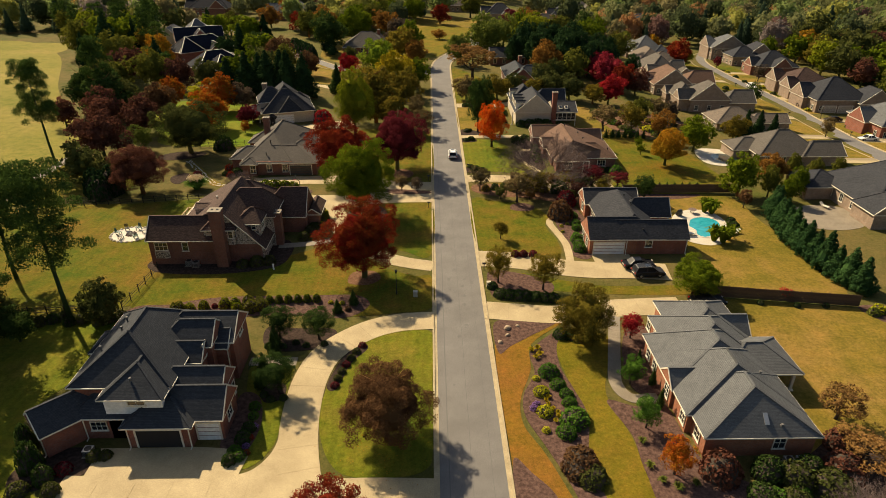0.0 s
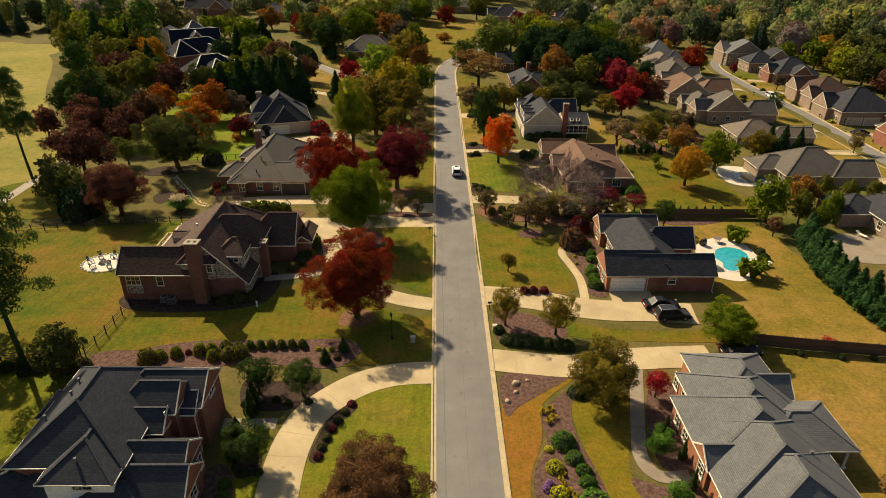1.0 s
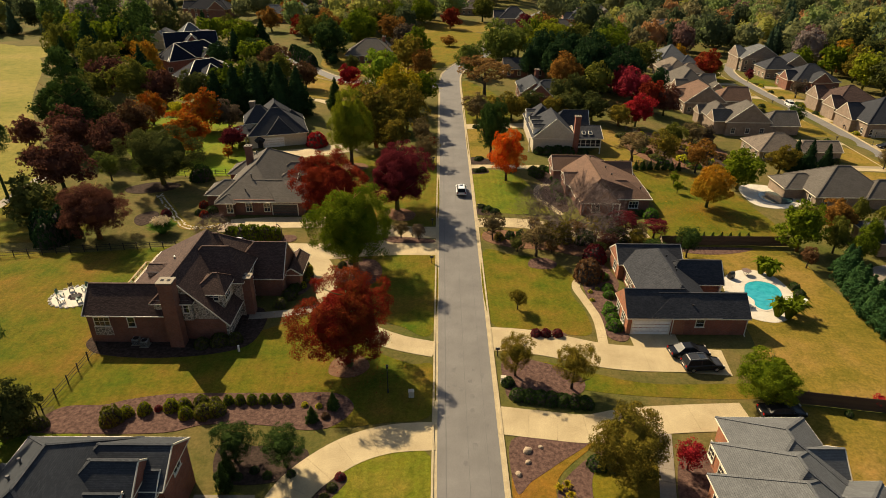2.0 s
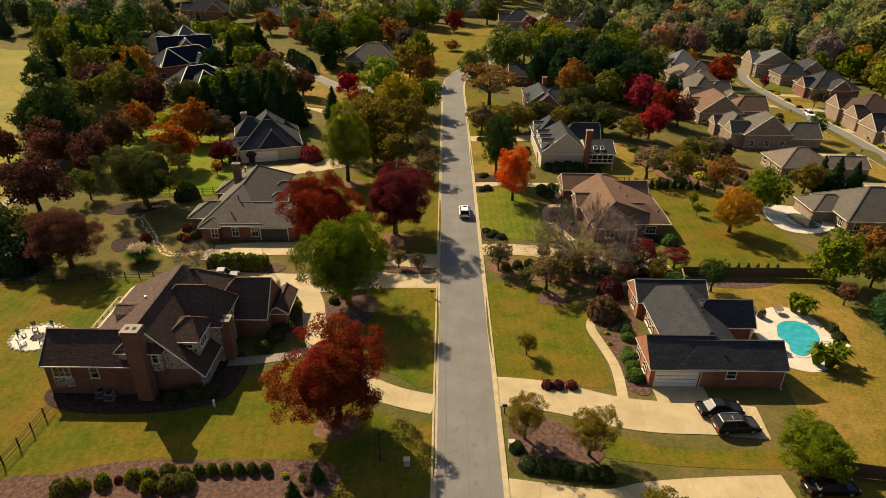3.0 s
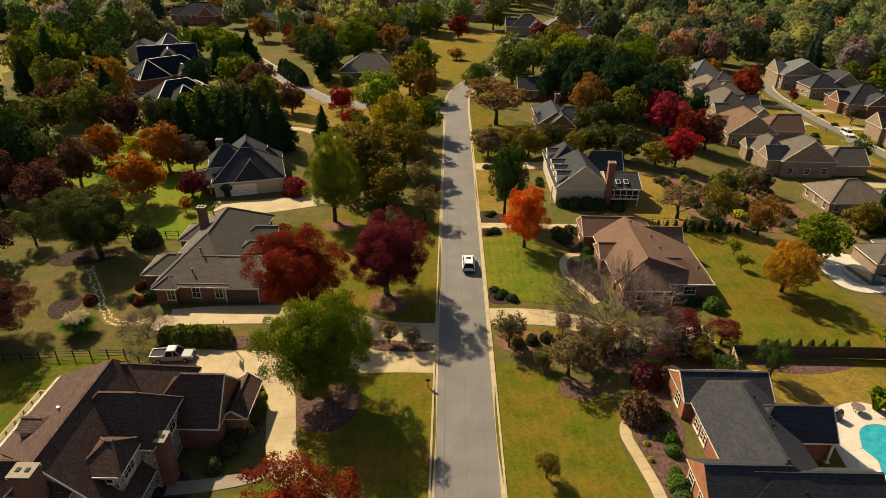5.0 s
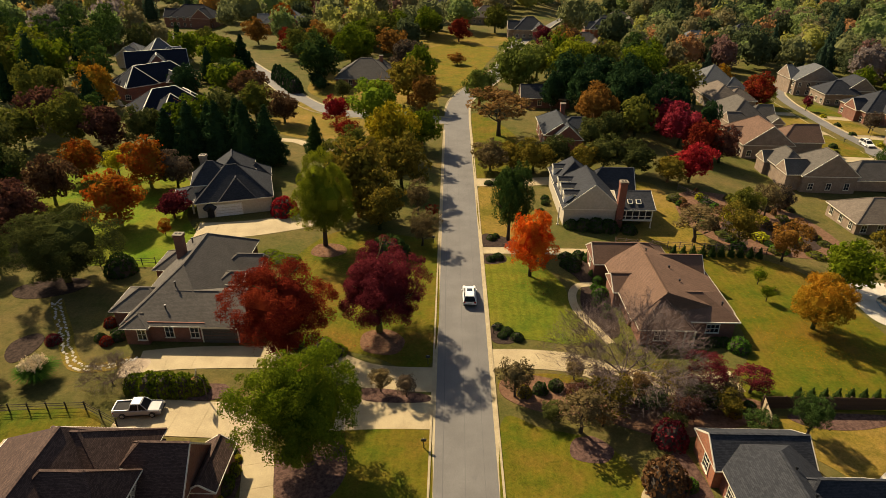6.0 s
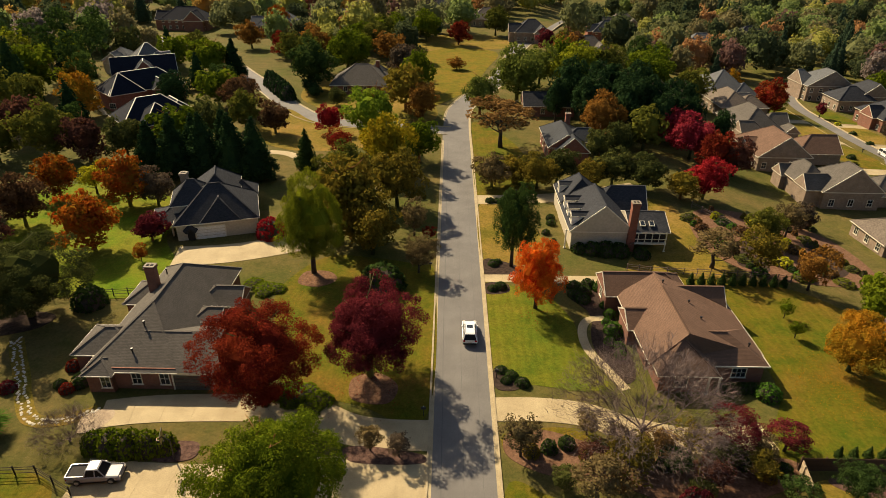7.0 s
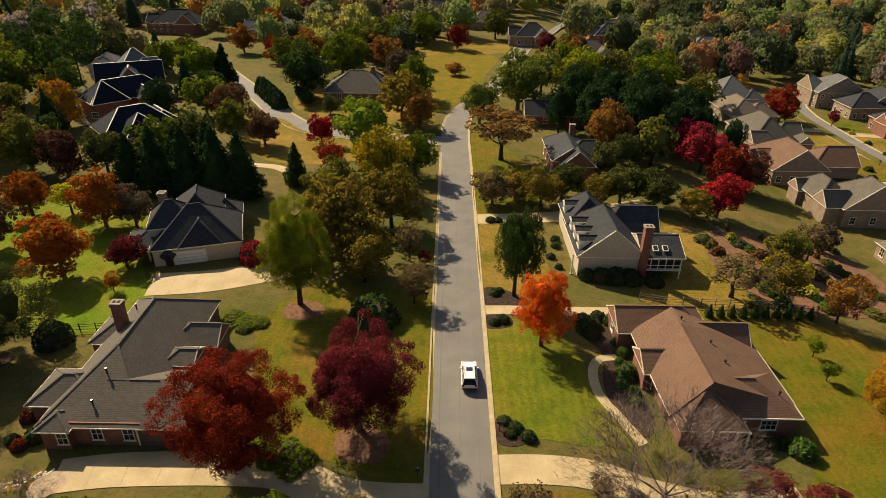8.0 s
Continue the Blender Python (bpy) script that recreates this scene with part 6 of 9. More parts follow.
def crown_of(rng, count, size, shape, clumps=70, spread=0.2, uneven=0.24, inner=0.6, squash=0.8, low=-1.0):
    """Rounded clumps of leaves over an uneven body, with a shaded mass inside."""
    if count > 9000:
        clumps, spread = int(clumps * 2.2), spread * 0.7
    radius = envelope(rng, uneven)
    v = directions(rng, clumps, low)
    rc = spread * rng.uniform(0.6, 1.35, len(v))
    c = v * (radius(v) * rng.uniform(0.8, 1.04, len(v)) - rc * 0.75)[:, None]
    w = directions(rng, clumps // 3, low)
    c2 = w * (radius(w) * rng.uniform(0.4, 0.7, len(w)))[:, None]
    q = clump_leaves(rng, np.concatenate([c, c2]), np.concatenate([rc, np.full(len(w), spread)]), np.concatenate([v, w]), count, size, squash)
    q = shape(q.reshape(-1, 3)).reshape(-1, 4, 3)
    if inner:
        q = np.concatenate([q, inner_mass(radius, shape, inner)])
    return q


def crown_round(rng, count, size, inner=0.58):
    """Unit crown of a broad tree: radius 1, height about 2.2."""
    def shape(p):
        p = np.array(p)
        wide = np.where(p[:, 2] < 0, 1.0 + 0.14 * np.minimum(-p[:, 2], 0.5), 1.0)
        return np.stack([p[:, 0] * wide, p[:, 1] * wide, p[:, 2] * np.where(p[:, 2] > 0, 1.1, 0.96) + 1.1], 1)
    return crown_of(rng, count, size, shape, 70, 0.21, 0.26, inner)


def crown_oval(rng, count, size, inner=0.58):
    def shape(p):
        p = np.array(p)
        t = (p[:, 2] + 1) / 2
        k = np.clip(1.12 - 0.42 * t, 0.4, 1.1)
        return np.stack([p[:, 0] * k, p[:, 1] * k, p[:, 2] * 1.3 + 1.62], 1)
    return crown_of(rng, count, size, shape, 80, 0.2, 0.28, inner, 0.9)


def crown_small(rng, count, size, inner=0.45):
    """A vase-shaped ornamental tree of upright sprays."""
    def shape(p):
        p = np.array(p)
        k = 0.95 + 0.1 * p[:, 2]
        return np.stack([p[:, 0] * k, p[:, 1] * k, p[:, 2] * 0.95 + 1.3], 1)
    return crown_of(rng, count, size, shape, 60, 0.2, 0.3, inner, 1.0)


def crown_spread(rng, count, size, inner=0.0):
    def shape(p):
        p = np.array(p)
        return np.stack([p[:, 0], p[:, 1], p[:, 2] * 0.66 + 1.0], 1)
    return crown_of(rng, count, size, shape, 60, 0.2, 0.4, inner, 0.7, -0.7)


def crown_shrub(rng, count, size):
    """A clipped dome, close and even."""
    v = rng.normal(0, 1, (count, 3))
    v /= np.linalg.norm(v, axis=1)[:, None]
    v[:, 2] = np.abs(v[:, 2])
    v *= 0.94 + 0.05 * np.sin(v[:, :1] * 7 + v[:, 1:2] * 5)
    return leaf_cloud(v, (0.03, 0.03, 0.03), count, size, rng, outward=1.1, middle=(0, 0, 0))


def crown_conifer(rng, count, size, inner=0.7):
    """Layered boughs on a full cone; unit radius, height 3.3."""
    def body(h):
        return np.clip(1.0 - h, 0, 1) ** 0.9 * np.clip(0.72 + h * 2.2, 0, 1)
    k = 210
    h = rng.uniform(0.0, 1, k) ** 1.1
    ang = rng.uniform(0, 2 * np.pi, k)
    lobe = 1 + 0.09 * np.sin(ang * 3 + h * 9) + 0.07 * np.sin(ang * 5 - h * 14)
    rad = body(h) * lobe * rng.uniform(0.74, 1.0, k)
    c = np.stack([rad * np.cos(ang), rad * np.sin(ang), 0.12 + h * 3.15], 1)
    away = np.stack([np.cos(ang), np.sin(ang), np.full(k, 0.15)], 1)
    q = clump_leaves(rng, c * np.array([0.9, 0.9, 1]), 0.17 * (1.15 - 0.75 * h) * rng.uniform(0.7, 1.3, k), away, count, size, 1.25, 0.1, 0.35)
    if inner:
        faces = []
        hs = np.linspace(0.02, 0.93, 8)
        for i in range(7):
            for j in range(12):
                a0, a1 = j * math.pi / 6, (j + 1) * math.pi / 6
                r0, r1 = body(hs[i]) * inner, body(hs[i + 1]) * inner
                z0, z1 = 0.12 + hs[i] * 3.15, 0.12 + hs[i + 1] * 3.15
                faces.append([(r0 * math.cos(a0), r0 * math.sin(a0), z0), (r0 * math.cos(a1), r0 * math.sin(a1), z0), (r1 * math.cos(a1), r1 * math.sin(a1), z1), (r1 * math.cos(a0), r1 * math.sin(a0), z1)])
        q = np.concatenate([q, np.array(faces)])
    return q


def crown_pine(rng, count, size, inner=0.0):
    """Open tufted crown high on a bare stem; unit radius, height 3.4."""
    k = 62
    h = np.sort(rng.uniform(0, 1, k))
    ang = np.arange(k) * 2.4 + rng.uniform(-0.5, 0.5, k)
    rad = np.sqrt(np.clip(1 - (h - 0.35) ** 2 * 1.9, 0.05, 1)) * rng.uniform(0.15, 0.85, k)
    c = np.stack([rad * np.cos(ang), rad * np.sin(ang), 1.45 + h * 1.85], 1)
    away = np.stack([np.cos(ang), np.sin(ang), np.full(k, 0.6)], 1)
    return clump_leaves(rng, c, rng.uniform(0.17, 0.34, k), away, count, size, 0.5, 0.14, 0.5)


def wood(rng, height, reach, limbs, base_r, low=0.35, sides=6, forks=2):
    """Trunk with rising limbs and forks, in unit crown sizes."""
    bend = rng.normal(0, 0.03, (5, 2))
    zs = np.linspace(-0.05, height, 5)
    trunk = [(bend[i, 0] * (i > 0), bend[i, 1] * (i > 0), zs[i]) for i in range(5)]
    out = [tube(trunk, [base_r * 1.35, base_r, base_r * 0.8, base_r * 0.55, base_r * 0.2], sides)]
    for k in range(limbs):
        f = low + (0.95 - low) * k / max(1, limbs - 1)
        z0 = f * height
        ang = k * 2.4 + rng.uniform(-0.4, 0.4)
        L = reach * rng.uniform(0.6, 0.95) * (1.1 - 0.5 * f)
        d = np.array([math.cos(ang), math.sin(ang)])
        m = (d[0] * L * 0.5, d[1] * L * 0.5, z0 + L * 0.28)
        e = (d[0] * L, d[1] * L, z0 + L * 0.75)
        r = base_r * (0.55 - 0.3 * f)
        out.append(tube([(0, 0, z0), m, e], [r, r * 0.6, r * 0.2], 5))
        for j in range(forks):
            a2 = ang + rng.uniform(-0.9, 0.9)
            e2 = (m[0] + math.cos(a2) * L * 0.45, m[1] + math.sin(a2) * L * 0.45, m[2] + L * 0.4)
            out.append(tube([m, e2], [r * 0.45, r * 0.12], 4))
    return joined(out)


def twigs(rng):
    """A leafless crown: rising limbs that fork into sprays of very fine twigs; unit radius, height about 1.3."""
    out = []

    def grow(p, d, L, r, depth):
        q = p + d * L
        if depth > 1:
            mid = (p + q) / 2 + Vector(rng.normal(0, 0.05, 3)) * L
            out.append(tube([p, mid, q], [r, r * 0.8, r * 0.6], 5 if depth > 5 else 3))
        else:
            mid = (p + q) / 2
            out.append(tube([p, q], [r, r * 0.5], 3))
        if depth == 0:
            return
        for k in range((2, 4, 4, 3, 3, 3, 2)[depth]):
            nd = (d + Vector(rng.normal(0, 0.42, 3)) + Vector((0, 0, 0.05))).normalized()
            f = rng.uniform(0.35, 1.0) if k else 1.0
            grow(p + (q - p) * f, nd, L * rng.uniform(0.6, 0.82), max(r * 0.6, 0.0019), depth - 1)
    for k in range(7):
        a = k * 0.9 + rng.uniform(-0.3, 0.3)
        grow(Vector((0.02 * math.cos(a), 0.02 * math.sin(a), 0.1)), Vector((math.cos(a) * 0.8, math.sin(a) * 0.8, 0.72)).normalized(), 0.36, 0.010, 6)
    return joined(out)


def twig_spray(rng, count=7500):
    """The finest twigs of a leafless crown: thin slivers that fan outward; unit radius."""
    v = directions(rng, count, -0.1)
    n = len(v)
    lump = 1 + 0.12 * np.sin(v[:, 0] * 6 + 1) * np.cos(v[:, 1] * 5)
    p = v * (rng.uniform(0.45, 1.0, n) ** 0.6 * lump)[:, None] * np.array([1, 1, 0.78]) + np.array([0, 0, 0.28])
    d = v * 0.8 + rng.normal(0, 0.5, (n, 3)) + np.array([0, 0, 0.3])
    d /= np.linalg.norm(d, axis=1)[:, None]
    e = np.cross(d, rng.normal(0, 1, (n, 3)))
    e /= np.linalg.norm(e, axis=1)[:, None]
    L = rng.uniform(0.05, 0.13, (n, 1))
    return np.stack([p - e * 0.0013, p + e * 0.0013, p + d * L + e * 0.0006, p + d * L - e * 0.0006], 1)


KINDS = {
    "round": (crown_round, (1.75, 0.85, 7, 0.055, 0.3)),
    "oval": (crown_oval, (2.4, 0.75, 8, 0.055, 0.3)),
    "small": (crown_small, (1.6, 0.85, 7, 0.05, 0.25)),
    "spread": (crown_spread, (1.1, 0.95, 8, 0.06, 0.3)),
    "conifer": (crown_conifer, (3.2, 0.5, 5, 0.05, 0.15)),
    "pine": (crown_pine, (3.25, 0.7, 9, 0.05, 0.5)),
}
DETAIL = {"close": (54000, 0.026), "near": (22000, 0.039), "fine": (8500, 0.064), "mid": (3900, 0.09), "far": (1100, 0.15)}
CROWNS, STEMS = {}, {}
for kd, (fn, stem) in KINDS.items():
    for det, (cnt, size) in DETAIL.items():
        for k in range(3):
            r = np.random.default_rng(sum(map(ord, kd + det)) * 7 + k)
            dense = 1.25 if kd == "conifer" else 1.15 if kd == "pine" else 0.6 if kd in ("small", "spread") else 1.0
            CROWNS[kd, det, k] = cloud_mesh("crown", fn(r, int(cnt * dense), size), LEAF["green"])
    for k in range(3):
        r = np.random.default_rng(31 + k)
        v, f = wood(r, *stem)
        STEMS[kd, k] = mesh_of("trunk", v, f, M_BARK, smooth=True)
for k in range(3):
    r = np.random.default_rng(90 + k)
    CROWNS["shrub", "near", k] = cloud_mesh("foliage", crown_shrub(r, 700, 0.17), LEAF["green"])
    CROWNS["shrub", "far", k] = cloud_mesh("foliage", crown_shrub(r, 300, 0.28), LEAF["green"])
rg = np.random.default_rng(4)
dome = [(0, 0, 0.84)] + [(0.86 * math.cos(a) * math.cos(b), 0.86 * math.sin(a) * math.cos(b), 0.86 * math.sin(b)) for b in (1.0, 0.5, 0.0) for a in [k * math.pi / 5 for k in range(10)]]
dome_f = [(0, 1 + k, 1 + (k + 1) % 10) for k in range(10)] + [(1 + 10 * j + k, 11 + 10 * j + k, 11 + 10 * j + (k + 1) % 10, 1 + 10 * j + (k + 1) % 10) for j in range(2) for k in range(10)]
CORE = mesh_of("twig_core", dome, dome_f, M_BARK)
TWIGS = [mesh_of("branches", *twigs(np.random.default_rng(60 + k)), M_BARK_GREY) for k in range(2)]

SPRAY = cloud_mesh("twig_spray", twig_spray(np.random.default_rng(64)), M_BARK_GREY)
BOLE = mesh_of("trunk", *joined([tube([(0, 0, -0.05), (0, 0, 0.02), (0, 0, 0.16)], [0.045, 0.032, 0.026], 8)]), M_BARK_GREY, smooth=True)

COLOUR_WORDS = {
    "green": "green", "brightgreen": "bright green", "darkgreen": "dark evergreen", "midgreen": "fresh green", "spruce": "dark evergreen", "cypress": "deep green",
    "pine": "green-needled", "olive": "olive green", "darkolive": "dark olive", "willow": "soft yellow-green", "yellowgreen": "yellow-green", "gold": "golden yellow",
    "orange": "orange", "orange_gold": "orange and gold", "orange_red": "flaming orange-red", "orange_brown": "orange-brown", "scarlet": "scarlet", "crimson": "crimson",
    "magenta": "magenta red", "maroon": "deep maroon", "redrust": "rust red", "russet": "russet brown", "russet_dark": "dark russet", "greybrown": "grey-brown",
    "olive_brown": "olive-brown", "tan_olive": "thin tan-olive", "tan_orange": "thin tan-orange", "lime": "lime yellow", "violet": "violet", "plume": "straw-coloured"}
KIND_WORDS = {"round": "broad-crowned tree", "oval": "tall oval tree", "small": "small ornamental tree", "spread": "low spreading tree", "conifer": "dense conical conifer", "pine": "tall bare-stemmed pine"}
counter = [0]


def tree(kind, colour, x, y, R, H=None, det="mid", where="on grass", lean=0.0):
    """A tree: crown radius R, total height H."""
    counter[0] += 1
    k = counter[0] % 3
    if det == "near":
        det = "fine" if R < 2.7 else "close" if R > 5.0 and kind != "pine" else "near"
    if R < 1.3:
        det = "far"
    unit = {"round": 2.2, "oval": 2.95, "small": 2.3, "spread": 1.75, "conifer": 3.35, "pine": 3.45}[kind]
    H = H or R * unit
    ob = thing("tree", f"{COLOUR_WORDS[colour]} {KIND_WORDS[kind]} standing {where}", "tree",
               Matrix.Translation((x, y, land(x, y))) @ pose(0, 0, 0, 0, lean, (counter[0] * 77) % 360) @ Matrix.Diagonal((R, R, H / unit, 1)))
    piece("trunk", STEMS[kind, k], ob)
    c = piece("crown", CROWNS[kind, det, k], ob)
    c.material_slots[0].link = 'OBJECT'
    c.material_slots[0].material = LEAF[colour]
    return ob


def shrub(colour, x, y, r, h=None, det="near", label="", rx=None, z=0.0, group=""):
    """A clipped round shrub: radius r (rx across), height h."""
    counter[0] += 1
    ob = thing("shrub", label or f"clipped round {COLOUR_WORDS[colour]} shrub in mulch", "shrub",
               Matrix.Translation((x, y, z + land(x, y))) @ Matrix.Diagonal((rx or r, r, h or r * 1.15, 1)) @ pose(0, 0, 0, 0, 0, (counter[0] * 53) % 360), group)
    piece("stem", CORE, ob)
    c = piece("foliage", CROWNS["shrub", det, counter[0] % 3], ob)
    c.material_slots[0].link = 'OBJECT'
    c.material_slots[0].material = LEAF[colour]
    return ob


def bare_tree(x, y, R, k=0, label="leafless grey tree with fine twigs"):
    ob = thing("tree", label, "tree", Matrix.Translation((x, y, 0)) @ pose(0, 0, 0, 0, 0, 40 + 90 * k) @ Matrix.Diagonal((R, R, R, 1)))
    piece("trunk", BOLE, ob)
    piece("branchwork", TWIGS[k], ob)
    piece("twig_spray", SPRAY, ob)
    return ob


# street and garden trees, nearest first
tree("round", "russet", -4.9, 47.2, 5.3, 9.6, "near", "on a lawn island")
for x, y, r in ((-17.3, 54.4, 2.45), (-14.4, 64.4, 2.3), (-19.4, 64.8, 2.3)):
    tree("small", "darkgreen", x, y, r * 1.2, 5.2, "near", "beside a curved drive")
tree("round", "redrust", -9.2, 34.4, 3.7, 8.0, "near", "beside the drive")
tree("round", "scarlet", -10.2, 79.8, 6.3, 13.0, "near", "on a leafy lawn")
tree("round", "green", -12.3, 103.2, 6.7, 15.2, "near", "in a mulch bed")
tree("round", "redrust", -18.4, 119.8, 6.6, 14.0, "near", "beside a drive")
tree("round", "maroon", -7.4, 125.2, 6.5, 14.2, "near", "beside the street")
tree("round", "olive_brown", 18.2, 63.4, 4.1, 8.6, "near", "beside a drive")
tree("small", "crimson", 24.7, 64.1, 1.8, 4.0, "mid", "by a brick wall")
tree("small", "midgreen", 22.2, 55.4, 1.75, 4.0, "near", "in bark mulch")
tree("small", "midgreen", 21.8, 48.4, 1.9, 4.2, "near", "in bark mulch")
tree("small", "orange", 22.6, 42.3, 2.1, 4.4, "near", "in bark mulch")
tree("spread", "tan_orange", 42.3, 49.4, 2.8, 4.8, "mid", "on dry grass")
bare_tree(37.6, 34.4, 4.6, 0)
tree("spread", "tan_orange", 41.4, 43.2, 3.2, 3.8, "mid", "thinly leaved beside dry grass")
for x, y, r in ((9.4, 78.1, 2.7), (15.6, 75.9, 2.9), (11.2, 92.2, 1.6)):
    tree("small", "olive_brown", x, y, r, r * 2.3, "near", "in mulch near the kerb")
tree("round", "green", 37.0, 74.2, 4.0, 6.4, "near", "beside a board fence")
tree("round", "darkolive", -42.5, 68.1, 3.3, 7.0, "mid", "beside a wire fence")
for x, y, r, h in ((-64.5, 112.5, 2.4, 5.2), (-61.6, 112.8, 2.5, 5.6), (-62.6, 110.2, 2.3, 4.6)):
    shrub("spruce", x, y, r, h, label="tall rounded dark evergreen shrub on grass")
tree("round", "russet_dark", -55.7, 112.4, 6.2, 11.0, "near", "beside a fence")
tree("round", "russet_dark", -72.0, 132.2, 6.0, 11.5, "mid", "at the golf course edge")
tree("round", "darkolive", -54.6, 136.4, 8.0, 13.4, "near", "over a shaded garden path")
shrub("darkgreen", -48.0, 139.2, 2.4, 3.2, label="large rounded dark evergreen shrub under a tree")
tree("small", "willow", -65.9, 138.2, 3.0, 6.4, "mid", "beside a shaded garden path")
tree("round", "russet_dark", -70.8, 150.4, 5.4, 10.8, "mid", "in a shaded garden")
tree("round", "darkgreen", -85.0, 164.0, 7.4, 14.0, "mid", "at the golf course edge")
for col, x, y, r, h in (("russet_dark", -80.6, 152.5, 5.6, 11.5), ("darkolive", -83.5, 167.5, 5.6, 12.0), ("darkgreen", -93.2, 170.5, 6.4, 14.0), ("darkolive", -94.5, 180.9, 6.2, 13.0)):
    tree("round", col, x, y, r, h, "mid", "at the golf course edge")
for k in range(13):
    tree("conifer", "cypress", 61.6 - 2.6 * math.sin(k * 0.24), 102.0 - k * 2.25, (2.3, 2.6, 2.2, 2.5)[k % 4], (5.6, 6.4, 5.2, 6.0)[k % 4], "mid", "in a screening row")
tree("round", "green", 58.8, 110.2, 4.3, 9.8, "mid", "beside a board fence")
tree("round", "orange_gold", 50.6, 127.6, 4.4, 9.6, "near", "on a lawn strewn with leaves")
tree("round", "green", 61.0, 138.4, 4.6, 9.6, "mid", "beside a back garden")
tree("small", "darkgreen", 39.8, 107.6, 2.7, 6.0, "near", "behind the house")
for x, y, r in ((-73.0, 176.4, 4.4), (-57.8, 172.6, 5.3), (-55.8, 155.4, 5.4)):
    tree("round", "orange", x, y, r, r * 2.1, "mid", "in a green garden")
tree("round", "greybrown", -52.6, 172.8, 3.9, 8.2, "mid", "beside the cream house")
for x, y, r, h in ((-61.2, 190.8, 4.6, 11.0), (-55.0, 188.4, 5.4, 13.4), (-48.4, 187.2, 5.8, 14.0), (-42.6, 187.0, 5.6, 14.0), (-37.8, 186.8, 5.0, 13.4), (-52, 192, 5.0, 12.5), (-45.4, 191.6, 5.2, 13.4)):
    tree("conifer", "spruce", x, y, r, h, "mid", "in a dark screening group")
tree("small", "lime", -66.8, 178.0, 3.6, 7.2, "mid", "between autumn trees")
tree("small", "orange", -46.4, 151.6, 1.5, 3.2, "mid", "young, on a bright lawn")
tree("round", "russet", -71.8, 163.4, 4.9, 11.0, "mid", "beside the golf course")
tree("round", "maroon", -47.6, 158.6, 3.4, 6.2, "mid", "beside a drive")
shrub("crimson", -28.6, 161.4, 2.6, 3.4, label="rounded crimson shrub beside a drive")
tree("round", "olive", -85.6, 197.8, 6.4, 14.0, "mid", "at the wood's edge")
tree("round", "russet_dark", -77.4, 196.2, 5.5, 12.0, "mid", "at the wood's edge")
tree("round", "darkolive", -69.7, 197.6, 4.8, 10.4, "mid", "at the wood's edge")
tree("oval", "yellowgreen", -18.8, 149.0, 6.0, 17.0, "near", "in a ring of straw")
tree("round", "olive_brown", -14.6, 160.6, 7.6, 16.6, "mid", "beside the street")
tree("round", "olive_brown", -10.5, 155.4, 5.0, 11.0, "mid", "beside the street")
tree("round", "gold", -11.6, 191.0, 6.6, 14.6, "mid", "beside the street")
tree("round", "green", -5.0, 198.5, 5.0, 11.6, "mid", "beside the street")
tree("round", "olive_brown", -8.0, 174.0, 5.6, 12.4, "mid", "beside the street")
tree("round", "olive", -17.0, 176.0, 6.0, 13.0, "mid", "in a belt of street trees")
tree("round", "brightgreen", -16.4, 211.8, 7.6, 16.0, "mid", "by the side street corner")
tree("round", "crimson", -28.5, 218.3, 3.6, 8.0, "mid", "by the side street")
tree("small", "scarlet", -23.0, 199.4, 4.0, 8.0, "mid", "by a path")
tree("round", "orange_brown", -5.7, 231.2, 5.2, 11.6, "mid", "by the street corner")
tree("conifer", "darkgreen", -28.9, 193.3, 3.2, 9.0, "mid", "beside a path")
tree("round", "russet", -41.9, 217.4, 4.6, 9.4, "mid", "by the side street")
tree("round", "russet", -55.6, 235.0, 6.6, 12.4, "mid", "by the side street")
tree("round", "spruce", -76.0, 240.0, 5.0, 11.0, "mid", "between navy-roofed houses")
tree("conifer", "spruce", -70.3, 276.6, 5.0, 13.0, "mid", "by the side street")
tree("round", "green", -76.6, 276.0, 8.6, 15.0, "mid", "by the side street")
tree("small", "tan_olive", -2.8, 149.6, 3.3, 6.6, "near", "beside the street")
tree("small", "tan_olive", -4.2, 162.0, 3.2, 7.1, "mid", "beside the street")
tree("small", "redrust", -1.6, 160.0, 1.6, 3.4, "mid", "beside the street")
shrub("darkgreen", -8.0, 145.2, 3.6, 3.8)
tree("round", "willow", 21.5, 251.5, 9.0, 18.5, "mid", "at the road's bend")
tree("round", "willow", 10.0, 237.4, 6.0, 13.0, "mid", "at the road's bend")
tree("spread", "tan_orange", 13.8, 209.5, 9.0, 14.4, "mid", "beside the street")
for c, x, y, r in (("tan_olive", 10.4, 184.6, 3.8), ("olive_brown", 15, 187.2, 3.3), ("olive_brown", 19.4, 184.0, 4.0), ("darkolive", 24, 188, 4.0), ("olive_brown", 29.8, 184.2, 3.8), ("darkolive", 35, 186, 4.2), ("darkolive", 41, 184, 4.4), ("olive_brown", 47.1, 180, 3.5)):
    tree("round", c, x, y, r * 1.1, r * 2.0, "mid", "in a belt behind the drive")
tree("oval", "pine", 11.6, 152.0, 4.4, 16.0, "near", "in a front garden")
tree("oval", "orange_red", 14.0, 140.2, 4.2, 11.4, "near", "on a front lawn")
